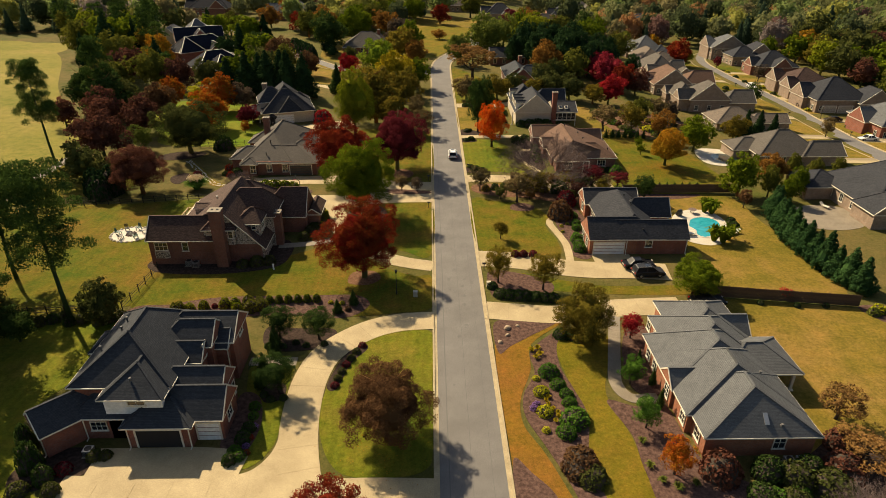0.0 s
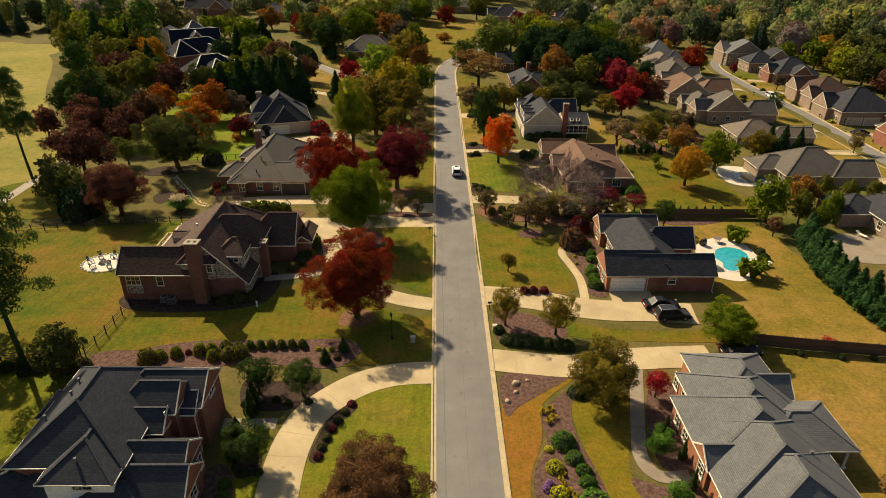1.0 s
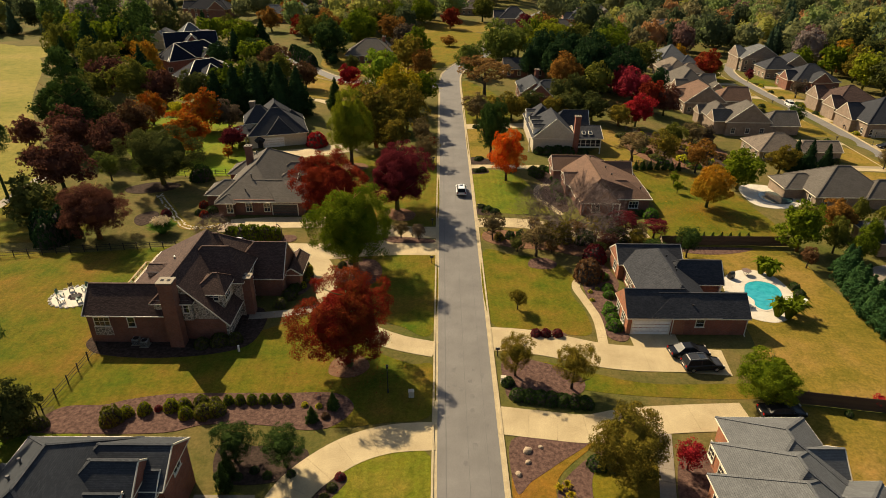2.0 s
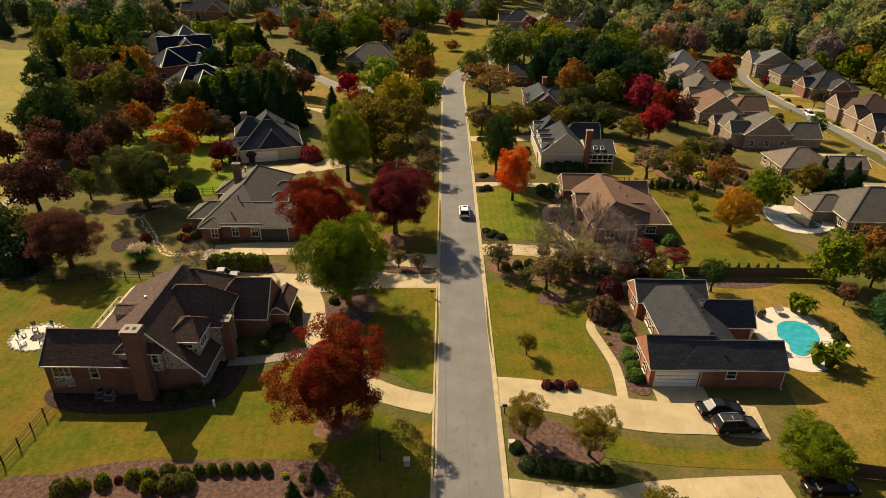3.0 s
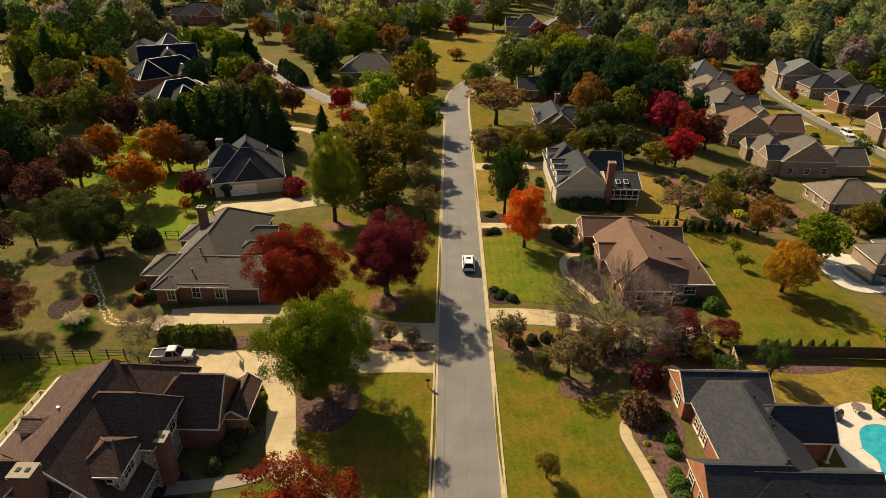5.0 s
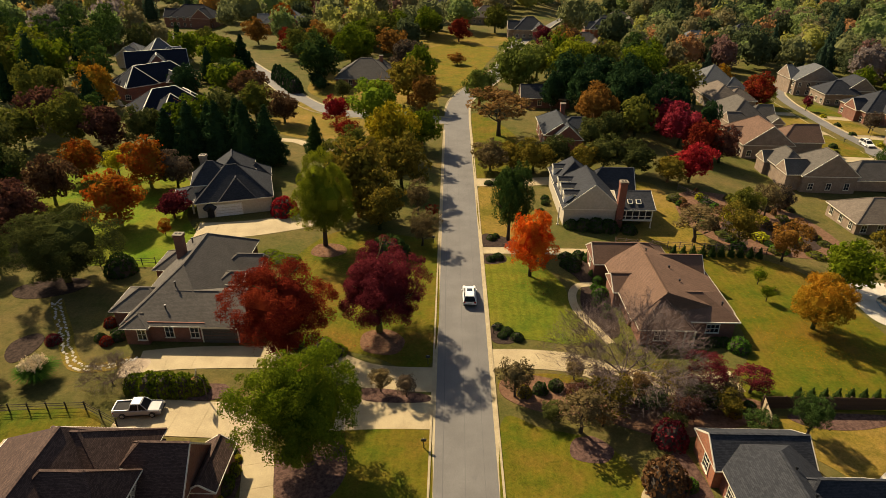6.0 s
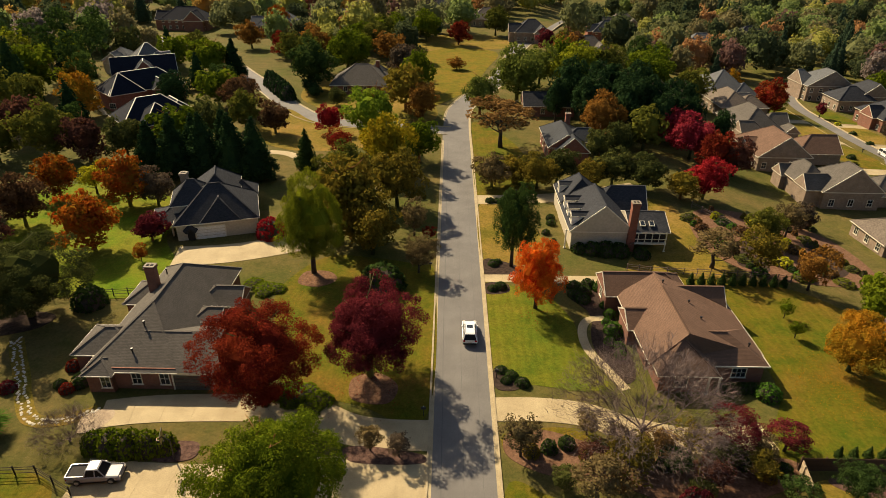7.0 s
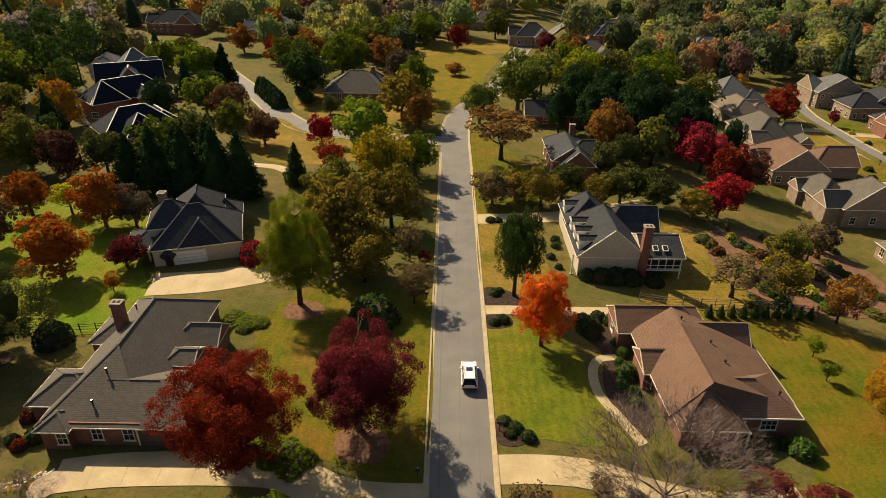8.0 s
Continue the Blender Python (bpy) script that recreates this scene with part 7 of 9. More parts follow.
for c, x, y, r in (("magenta", 57.0, 216.4, 5.3), ("magenta", 58.0, 206.6, 5.4), ("crimson", 51.9, 181, 4.5), ("redrust", 60.4, 199.4, 5.2), ("russet_dark", 65.5, 199, 4.4), ("orange_brown", 39.5, 215.6, 6.3), ("darkolive", 35.1, 200, 4.4), ("darkolive", 40.2, 203.7, 4.2), ("scarlet", 102.5, 262, 5.9)):
    tree("round", c, x, y, r, r * 2.15, "mid", "behind the houses")
for x, y, r, h in ((34.8, 240, 7.2, 17), (39.6, 232, 6.8, 16.4), (47.2, 229, 6.8, 16.6), (52.4, 225, 6.4, 16), (58.6, 221, 6.0, 14.6), (43.2, 236, 7.4, 17.5), (50.4, 231, 7.6, 18), (57.9, 227, 6.8, 16.5), (37.8, 226, 6.6, 15.6), (46.4, 222, 6.8, 16), (54.5, 219, 6.0, 14.5), (69.6, 219, 4.1, 12), (62, 219, 4.6, 13.5), (30, 231, 4.8, 14), (64, 232, 5.2, 15.5)):
    tree("oval", "spruce", x, y, r * 0.92, h, "mid", "in a dense dark stand")
tree("spread", "tan_olive", 43.2, 152.6, 5.0, 7.6, "mid", "beyond a wire fence")
tree("small", "olive_brown", 50.0, 151.2, 3.8, 8.0, "mid", "in a back garden")
for x, y in ((48.1, 138.9), (47.3, 134.2)):
    tree("small", "green", x, y, 1.3, 3.0, "mid", "young, on a back lawn")
bare_tree(22.4, 116.2, 9.4, 1, "leafless grey-mauve tree with fine twigs")
for x, y, r in ((31.6, 114.6, 3.3), (36.6, 114.4, 2.6)):
    tree("spread", "maroon", x, y, r, r * 1.5, "near", "by a drive")
for k, (x, y, r) in enumerate(((-6.0, 113.4, 2.0), (-3.0, 112.6, 1.8))):
    tree("small", "greybrown" if k else "tan_olive", x, y, r * 0.85, r * 1.9, "mid", "in a mulch strip between drives")
bare_tree(-37.2, 114.0, 3.4, 0, "leafless tan small tree with fine twigs beside the hedge")
tree("small", "tan_olive", 9.3, 113.0, 2.5, 5.4, "mid", "beside the kerb")
tree("spread", "tan_olive", 15.8, 107.6, 3.2, 6.2, "mid", "in a mulch ring")
tree("spread", "olive_brown", 19.4, 110.4, 3.0, 5.4, "mid", "under a bare tree")
shrub("maroon", 24.9, 106.6, 1.9, 2.7, label="rounded deep maroon shrub beside the house")
shrub("russet", 22.6, 100.6, 2.3, 3.4, label="rounded grey-maroon shrub beside the house")
for k, (c, x, y, r) in enumerate((("darkolive", 13.0, 109.2, 1.7), ("russet_dark", 16.4, 111.6, 2.0), ("olive_brown", 20.6, 112.6, 2.3), ("darkgreen", 24.4, 111.4, 2.0), ("russet_dark", 27.4, 109.6, 2.1), ("darkolive", 29.6, 112.0, 2.2), ("olive_brown", 32.4, 110.6, 1.9), ("darkgreen", 34.6, 108.0, 2.0), ("tan_orange", 18.4, 108.6, 1.6), ("darkolive", 25.6, 108.0, 1.7))):
    tree("spread" if k % 2 else "small", c, x, y, r, r * 1.7, "mid", "in shaded undergrowth")
for kd, c, x, y, r, h2 in (("round", "darkgreen", -40.6, 263.0, 7.6, 17.0), ("round", "darkgreen", -66.5, 256.0, 6.0, 11.0), ("round", "green", -33.0, 291.0, 7.5, 15.0), ("round", "spruce", -38.6, 252.6, 2.4, 4.6), ("round", "spruce", -40.4, 256.4, 2.4, 4.8), ("round", "spruce", -42.4, 260.2, 2.4, 4.8), ("round", "darkolive", -31.0, 244.6, 3.0, 6.0),
                           ("round", "green", -34.9, 327.0, 6.8, 14.0), ("round", "olive", -93.0, 305.0, 5.4, 11.5), ("round", "orange_brown", -79.9, 329.8, 5.8, 12.0), ("round", "green", -26.7, 350.0, 6.4, 13.0), ("round", "redrust", -62.0, 312.0, 5.2, 10.5)):
    tree(kd, c, x, y, r, h2, "mid", "along the side street")
for c, x, y, r, h2 in (("green", -35.2, 294.0, 8.2, 16.0), ("greybrown", -14.5, 280.0, 6.6, 13.0), ("olive", -25.5, 317.0, 8.4, 16.0), ("green", -9.0, 352.0, 7.6, 15.0), ("redrust", 5.0, 344.0, 5.6, 12.0), ("olive", 22.5, 369.0, 7.0, 14.0),
                       ("orange_brown", 4.0, 295.0, 3.6, 4.8), ("maroon", 41.4, 333.0, 5.0, 10.5), ("russet", 50.0, 329.0, 5.2, 11.0), ("yellowgreen", 40.6, 267.0, 8.6, 16.5), ("olive", 52.0, 272.0, 8.0, 16.0), ("willow", 30.5, 270.0, 7.0, 14.5),
                       ("orange_brown", -50.0, 312.0, 6.8, 14.0), ("olive", -56.0, 300.0, 6.6, 14.0), ("orange", -76.0, 360.0, 6.6, 14.0), ("orange_gold", 98.0, 283.0, 5.0, 11.0), ("yellowgreen", 107.0, 267.0, 4.6, 9.0), ("darkgreen", 72.0, 300.0, 7.6, 16.0),
                       ("green", 62.0, 262.0, 8.0, 16.0), ("olive", 76.0, 262.0, 7.4, 15.0), ("green", 70.0, 284.0, 8.0, 16.0), ("green", -20.0, 338.0, 7.6, 15.0), ("orange_gold", -96.0, 230.0, 6.0, 14.5), ("olive", -108.0, 222.0, 7.0, 15.0)):
    tree("round", c, x, y, r, h2, "mid", "beyond the bend in the street")
for k in range(6):
    shrub("spruce", -46.5 - k * 1.9, 250.5 + k * 3.4, 2.5, 5.0, label="tall dark clipped hedge shrub beside the side street")
for k, (c, x, y, r) in enumerate((("tan_olive", 16.6, 116.2, 1.7), ("greybrown", 19.2, 114.4, 2.0), ("tan_orange", 23.4, 113.2, 2.1), ("olive_brown", 26.8, 113.8, 2.2), ("greybrown", 29.4, 112.4, 2.2), ("tan_olive", 33.4, 112.6, 1.9))):
    tree("small", c, x, y, r, r * 1.8, "mid", "in brush below a bare tree")
tree("round", "olive", 55.5, 163, 3.4, 7.4, "mid", "in a back garden")
tree("small", "russet", 57.4, 104.4, 2.0, 4.4, "mid", "behind a board fence")
tree("pine", "pine", -47.3, 68.7, 5.6, 22.4, "near", "beside a wire fence", 2.0)
tree("pine", "pine", -81.5, 129.5, 4.6, 22.4, "near", "at the golf course edge", 1.0)
tree("pine", "pine", -53.5, 61.5, 4.6, 16.0, "near", "beside the lawn")
for kd, c, x, y, r, h in (("pine", "pine", -62, 72, 5.4, 20), ("pine", "pine", -68, 78, 5.4, 21), ("pine", "pine", -61, 80, 4.8, 18), ("round", "darkolive", -66, 62, 5.5, 13), ("round", "darkolive", -60, 67.5, 5.4, 15), ("pine", "pine", -63, 60, 5, 20), ("round", "darkolive", -56, 66, 3.8, 8), ("round", "darkolive", -62, 52, 4.5, 10), ("pine", "pine", -54.5, 54, 4.6, 18), ("round", "darkgreen", -51.5, 64.5, 2.6, 5.2), ("pine", "pine", -66, 70, 5, 21)):
    tree(kd, c, x, y, r, h, "mid", "beside the shaded lawn")
for k in range(9):
    shrub("darkgreen" if k % 2 else "darkolive", -51 + k * 1.25, 68.2 + (k % 3) * 0.6, 0.9, 1.3, label="dark evergreen shrub along the fence")
tree("pine", "pine", -88.0, 168.0, 4.6, 21.0, "mid", "at the golf course edge")

for kd, c, x, y, r in (("small", "orange_brown", 55.6, 147, 3.4), ("small", "tan_olive", 62, 167, 3.2), ("oval", "olive", 64.4, 109.6, 2.4), ("oval", "green", 66.6, 106.4, 2.2),
                       ("oval", "green", 70.2, 110.0, 2.3), ("round", "orange_brown", 68.4, 116.6, 3.4), ("small", "darkgreen", 103.0, 196.5, 3.2), ("round", "olive_brown", 76.6, 152, 3.4), ("conifer", "spruce", 80, 153, 2.4),
                       ("conifer", "spruce", 83.4, 153, 2.4), ("conifer", "spruce", 86.6, 152, 2.2), ("oval", "olive", 75, 121, 2.0), ("oval", "olive", 79.6, 120.4, 1.8), ("oval", "olive", 84, 120, 1.8), ("round", "greybrown", 67.5, 172, 2.8),
                       ("small", "tan_olive", 104.5, 158, 2.4), ("small", "greybrown", 124, 236, 3.0), ("small", "maroon", 119, 262, 2.6)):
    tree(kd, c, x, y, r, None, "mid", "between back gardens")
for k in range(10):
    shrub("darkgreen" if k % 2 else "olive", 96 + (k * 2.9) % 9, 163 + k * 6.2, 1.2, 1.2, "far", "round shrub in a front garden")
    shrub("darkgreen" if k % 3 else "lime", 117.4 + (k * 1.3) % 3, 160 + k * 10.4, 1.1, 1.0, "far", "round shrub in a front garden")

# ---- far woods ----
HOLES = [(6, 22, 30, 232), (-46, 2, 30, 216), (66, 152, 90, 308), (-85, -63, 211, 232), (-98, -76, 233, 254), (-102, -82, 252, 266), (-106, -90, 269, 285), (-120, -106, 280, 296), (-40, -12, 250, 280), (-3, 10, -50, 270), (20, 68, 30, 200), (20, 38, 194, 216), (20, 40, 232, 252), (-46, 0, 30, 180), (-78, -40, 60, 112), (100, 128, 90, 290),
         (108, 134, 352, 386), (68, 92, 372, 402), (46, 68, 308, 338), (26, 48, 338, 366), (-90, -62, 344, 373), (-140, -109, 358, 387), (8, 30, 382, 410), (48, 68, 286, 312), (-56, -30, 378, 405), (84, 110, 412, 443), (146, 172, 388, 419), (-16, 9, 414, 443), (28, 68, 212, 246)]
ROADS = [(p.x, p.y) for ln in (ROAD, SIDE, EAST) for p in spline(ln, 12)]
MEADOWS = [(-4, 326, 17), (-170, 180, 70), (-200, 250, 60), (-130, 130, 45), (5, 300, 22), (8, 350, 22), (70, 380, 20), (-28, 232, 16), (-60, 150, 33), (-84, 186, 11), (-110, 105, 30), (-160, 110, 50), (60, 150, 16), (-8, 285, 18)]


def clear(x, y, gap):
    if any(a - gap < x < b + gap and c - gap < y < d + gap for a, b, c, d in HOLES):
        return False
    if any((x - px) ** 2 + (y - py) ** 2 < (gap + (13.0 if py > 262 else 5.0)) ** 2 for px, py in ROADS):
        return False
    return not any((x - mx) ** 2 + (y - my) ** 2 < r * r for mx, my, r in MEADOWS)


rw = np.random.default_rng(17)
GROUPS = {k: [] for k in ("green", "olive", "darkolive", "spruce", "olive_brown", "orange_brown", "orange_gold", "russet_dark", "yellowgreen", "redrust", "greybrown")}
PICK = ["green"] * 14 + ["olive"] * 13 + ["darkolive"] * 11 + ["spruce"] * 4 + ["olive_brown"] * 6 + ["orange_brown"] * 3 + ["orange_gold"] * 3 + ["russet_dark"] * 2 + ["yellowgreen"] * 9 + ["redrust"] * 1 + ["greybrown"] * 2
# darker leaf mix that stands in for the shade of the eastern woods
PICK_EAST_SHADE = ["darkolive"] * 18 + ["spruce"] * 9 + ["green"] * 8 + ["olive"] * 5 + ["olive_brown"] * 5 + ["orange_brown"] * 3 + ["russet_dark"] * 2 + ["yellowgreen"] * 2
taken = [(o.location.x, o.location.y, max(o.scale) * 0.9) for o in scene.objects if o.name.startswith("tree")]
grid = {}
spots = []
for n in range(7500):
    far = rw.uniform() < 0.62
    y = rw.uniform(95, 330) if not far else rw.uniform(260, 560)
    half = 16 + y * 0.73
    x = rw.uniform(-half, half)
    R = rw.uniform(3.8, 6.6) if y < 215 else rw.uniform(5.0, 9.4)
    if not clear(x, y, R * 0.7):
        continue
    if any((x - a) ** 2 + (y - b) ** 2 < (R * 0.7 + c) ** 2 for a, b, c in taken):
        continue
    key = (int(x // 12), int(y // 12))
    if any((x - a) ** 2 + (y - b) ** 2 < ((R + c) * 0.62) ** 2 for i in (-1, 0, 1) for j in (-1, 0, 1) for a, b, c in grid.get((key[0] + i, key[1] + j), ())):
        continue
    if y > 330 and rw.uniform() < 0.25:
        continue
    grid.setdefault(key, []).append((x, y, R))
    spots.append((x, y, R))
spots.sort(key=lambda s: s[1])
for n, (x, y, R) in enumerate(spots):
    pick = PICK_EAST_SHADE if x > 55 + 0.12 * y and rw.uniform() < 0.85 else PICK
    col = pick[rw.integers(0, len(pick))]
    if x < -70 and rw.uniform() < 0.1:
        col = "spruce"
    if x < -45 and y < 215 and col not in ("spruce", "green"):
        col = ("darkolive", "russet_dark", "olive", "green")[n % 4]
    if n < 95:
        kd = "conifer" if col == "spruce" else ("pine" if x < -75 and rw.uniform() < 0.45 else "round")
        t_ob = tree(kd, "pine" if kd == "pine" else col, x, y, R * (0.75 if kd != "round" else 1), R * rw.uniform(1.9, 2.5) * (1.35 if kd == "pine" else 1.0), "far", "in a wood")
        # single far trees take the leaf colours with haze mixed in
        if kd in ("round", "pine"):
            t_ob.children[1].material_slots[0].material = WOOD_HAZED["pine" if kd == "pine" else col]
    else:
        GROUPS[col].append((x, y, R))
base = {k: crown_round(np.random.default_rng(200 + k), 1500 if k < 4 else 900, 0.125 if k < 4 else 0.15, 0.66) for k in range(8)}
cones = [crown_conifer(np.random.default_rng(210), 1300, 0.13, 0.7), crown_conifer(np.random.default_rng(211), 800, 0.16, 0.7)]
for col, members in GROUPS.items():
    if not members:
        continue
    parts = []
    for n, (x, y, R) in enumerate(members):
        deep = y > 330
        q = cones[deep] if col == "spruce" else base[n % 4 + 4 * deep]
        a = n * 1.7
        rot = np.array([[math.cos(a), -math.sin(a), 0], [math.sin(a), math.cos(a), 0], [0, 0, 1]])
        s = np.array([R * 0.62, R * 0.62, R * 0.66]) if col == "spruce" else np.array([R, R, R * (0.92 + 0.3 * ((n * 37) % 10) / 10)])
        parts.append((q.reshape(-1, 3) @ rot.T * s + np.array([x, y, land(x, y)])).reshape(-1, 4, 3))
    tagged(piece("woodland", cloud_mesh("woodland", np.concatenate(parts), WOOD_HAZED[col])), f"distant wood of {COLOUR_WORDS[col]} trees", "woodland", "", "stuff")

# fallen leaves round the larger trees
rl = np.random.default_rng(77)
for lab, col, spots_at in (("scattered fallen red and tan leaves on grass", "redrust", ((-10.4, 79.6, 7, 700), (-6.8, 125, 6, 400), (-19, 119.6, 6, 300), (14.2, 140, 4, 260))),
                           ("scattered fallen golden leaves on grass", "orange_gold", ((50.0, 126.0, 7, 4200), (-18.5, 147.6, 6, 300), (-5, 47, 5, 240), (-12, 90, 9, 300)))):
    pts = np.concatenate([np.stack([x + rl.normal(0, r * 0.5, n), y - 1 + rl.normal(0, r * 0.5, n), np.full(n, 0.07)], 1) for x, y, r, n in spots_at])
    pts = pts[(pts[:, 0] < -0.4) | (pts[:, 0] > 7.4)]
    pts[:, 2] += [land(x, y) for x, y, z in pts]
    tagged(piece("fallen_leaves", cloud_mesh("fallen_leaves", leaf_cloud(pts, (0, 0, 0), len(pts), 0.11, rl, 0.9), LEAF[col])), lab, "leaves", "", "stuff")

# ---- shrubs and beds ----
for x, y, r in ((11.6, 56.3, 0.5), (11.8, 53.9, 0.95), (11.7, 50.7, 0.95), (11.4, 48.1, 0.5)):
    shrub("lime", x, y, r, r * 1.0, label="clipped lime-yellow round shrub in bark mulch", group="lime shrubs in the bed")
for x, y, r, rx, h in ((13.2, 57.2, 1.3, 1.3, 1.3), (13.9, 55.0, 0.95, 1.0, 1.0), (14.5, 53.5, 0.8, 0.9, 0.9), (14.6, 52.1, 0.8, 0.9, 0.9), (14.6, 49.5, 1.9, 1.5, 1.4), (13.4, 47.6, 1.2, 1.0, 1.1)):
    shrub("midgreen", x, y, r, h, rx=rx, label="low rounded green evergreen shrub in bark mulch")
shrub("russet", 13.9, 43.3, 2.4, 1.7, rx=1.9, label="large low brown-green spreading shrub")
shrub("darkolive", 14.6, 41.8, 1.6, 1.4, rx=1.6, label="large low brown-green spreading shrub")
for x, y, r in ((16.0, 64.6, 1.1), (17.6, 64.4, 1.2), (19.3, 64.2, 1.1)):
    shrub("darkgreen", x, y, r, 1.1, label="clipped dark hedge shrub below a tree")
for k in range(7):
    shrub("darkgreen", 9.4 + k * 1.2, 74.4 - k * 0.2, 1.05, 1.15, rx=1.1, label="clipped dark hedge beside the drive")
shrub("darkgreen", 8.4, 76.6, 0.85, 1.0)
for x, y, r in ((23.5, 87.9, 1.15), (23.6, 89.6, 1.0), (23.7, 91.2, 1.2), (23.9, 92.8, 0.8), (24.6, 95.6, 0.9), (24.8, 97.4, 0.9), (25.0, 100.6, 0.9)):
    shrub("midgreen", x, y, r, r * 1.2, label="clipped round green shrub along a brick wall")
for x, y in ((22.0, 94.6), (22.2, 96.8), (23.4, 97.6)):
    shrub("lime", x, y, 0.4, 0.4, label="small pale yellow tuft in mulch")
for x in (12.9, 14.2, 15.7):
    shrub("maroon", x, 86.2, 0.75, 1.0, label="clipped round dark maroon shrub beside the drive", group="maroon shrubs by the drive")
for k in range(6):
    shrub("green", -22.6 + k * 1.28, 73.15 + 0.05 * k, 0.62, 1.15, label="small clipped globe shrub in mulch", group="globe shrubs in a row")
for x, y, r in ((-32.8, 71.2, 0.75), (-31.1, 71.6, 0.8), (-28.4, 72.1, 0.85), (-27.1, 72.3, 0.8), (-26.5, 71.0, 0.8)):
    shrub("yellowgreen", x, y, r, r * 1.7, label="clipped yellow-green globe shrub in mulch", group="yellow-green globes in mulch")
for x, y, r in ((-34.0, 70.3, 1.3), (-24.6, 71.2, 1.1), (-23.3, 71.6, 1.0), (-25.4, 72.8, 0.9), (-23.9, 72.7, 0.8)):
    shrub("olive", x, y, r, r * 1.5, label="loose olive shrub in mulch")
shrub("maroon", -29.8, 72.0, 0.45, 0.6)
shrub("russet", -11.6, 71.0, 0.5, 0.6, label="small russet shrub in mulch")
for x, y, h in ((-12.9, 70.4, 2.2), (-11.0, 72.4, 2.4)):
    tree("conifer", "darkgreen", x, y, 0.85, h, "mid", "clipped in mulch")
for x, y in ((-14.2, 72.8), (-12.6, 72.6)):
    shrub("lime", x, y, 0.4, 0.5, label="small lime tuft in mulch")
for x, y, h in ((-19.6, 63.2, 3.4), (-19.4, 61.4, 3.6), (-19.8, 58.0, 3.0), (-19.6, 55.4, 2.6)):
    tree("conifer", "darkgreen", x, y, 0.9, h, "mid", "against a brick wall")
for x, y, r in ((-19.4, 47.4, 0.9), (-19.2, 48.8, 0.8), (-19.8, 45.6, 0.75), (-20.0, 44.5, 0.8), (-19.2, 45.0, 0.7), (-19.4, 52.0, 0.7), (-19.2, 50.6, 0.6)):
    shrub("midgreen" if r < 0.8 else "darkgreen", x, y, r, r * 1.2, label="rounded green shrub at the house corner")
for c, x, y in (("violet", -18.9, 46.4), ("scarlet", -18.7, 47.5), ("orange", -18.6, 45.5), ("violet", -18.7, 49.2)):
    shrub(c, x, y, 0.4, 0.45, label="low clump of bright garden flowers")
for x, y, r, h in ((-40.4, 46.6, 0.9, 3.2), (-38.6, 44.0, 1.2, 3.4), (-36.6, 42.4, 1.0, 2.0), (-35.2, 41.0, 0.9, 1.2), (-38.2, 41.0, 1.1, 1.2), (-33.2, 45.2, 0.8, 1.0), (-32.2, 45.3, 0.7, 0.8)):
    shrub("darkgreen" if h > 1.3 else "darkolive", x, y, r, h, label="dark evergreen shrub below a brick wall")
shrub("maroon", -35.4, 43.6, 0.9, 0.9)
for k in range(7):
    shrub("darkolive" if k % 3 else "maroon", -11.3 + 2.4 * (k / 6) ** 1.5, 55.4 + k * 1.25, 0.55, 0.6, label="low round shrub edging the drive")
for x, y in ((-20.5, 62.9), (-18.6, 62.8), (-17.2, 63.6), (-15.8, 63.0), (-13.6, 63.2), (-18.0, 53.2), (-16.6, 53.4), (-18.9, 54.0)):
    shrub("darkgreen", x, y, 0.5, 0.6, label="low dark shrub in a mulch ring")
for x, y, r in ((24.0, 140.8, 0.9), (24.0, 138.6, 0.9), (23.2, 136.8, 0.7), (23.6, 134.6, 1.35), (22.6, 132.4, 0.8), (23.6, 131.4, 0.8), (23.4, 129.6, 0.8), (24.0, 145.6, 1.1)):
    shrub("midgreen", x, y, r, r * 1.25, label="clipped round green shrub by the front door")
for x, y in ((20.4, 146.0), (21.6, 144.6), (20.2, 143.6), (22.6, 146.6), (21.0, 142.4)):
    shrub("darkgreen", x, y, 1.2, 1.1, label="low dark green shrub in a bed")
shrub("midgreen", 38.6, 122.6, 1.5, 1.8)
for k in range(4):
    shrub("darkgreen", 33.6 + k * 1.2, 123.6, 0.85, 1.1, label="clipped dark hedge below a window")
for x, y, r in ((8.3, 126.4, 0.8), (9.4, 125.4, 0.9), (10.6, 124.1, 0.95), (8.7, 124.5, 0.7), (8.3, 145.0, 0.8), (9.5, 145.6, 1.0), (8.8, 152.4, 0.9), (9.6, 153.2, 0.7), (9.6, 177, 1.0), (11, 177, 0.9)):
    shrub("darkgreen", x, y, r, r * 0.95, label="clipped dark box shrub near the kerb")
for x, y, r in ((23.2, 157.4, 1.4), (25.2, 157.0, 1.7), (27.4, 156.8, 1.9), (29.6, 156.6, 1.8), (33.0, 155.8, 1.5), (20.0, 167.4, 0.9), (20.2, 169.6, 0.9), (18.6, 163.6, 0.8), (19.4, 160.4, 0.7)):
    shrub("darkgreen", x, y, r, r * 1.15, label="dense dark evergreen shrub by the cream house")
for k in range(10):
    tree("conifer", "darkgreen", 38.1 + k * 1.55, 147.4, 0.75, 2.2, "mid", "in a clipped row")
for k in range(8):
    tree("conifer", "darkgreen", 41.7 + k * 1.5, 113.6, 0.6, 1.7, "mid", "along a board fence")
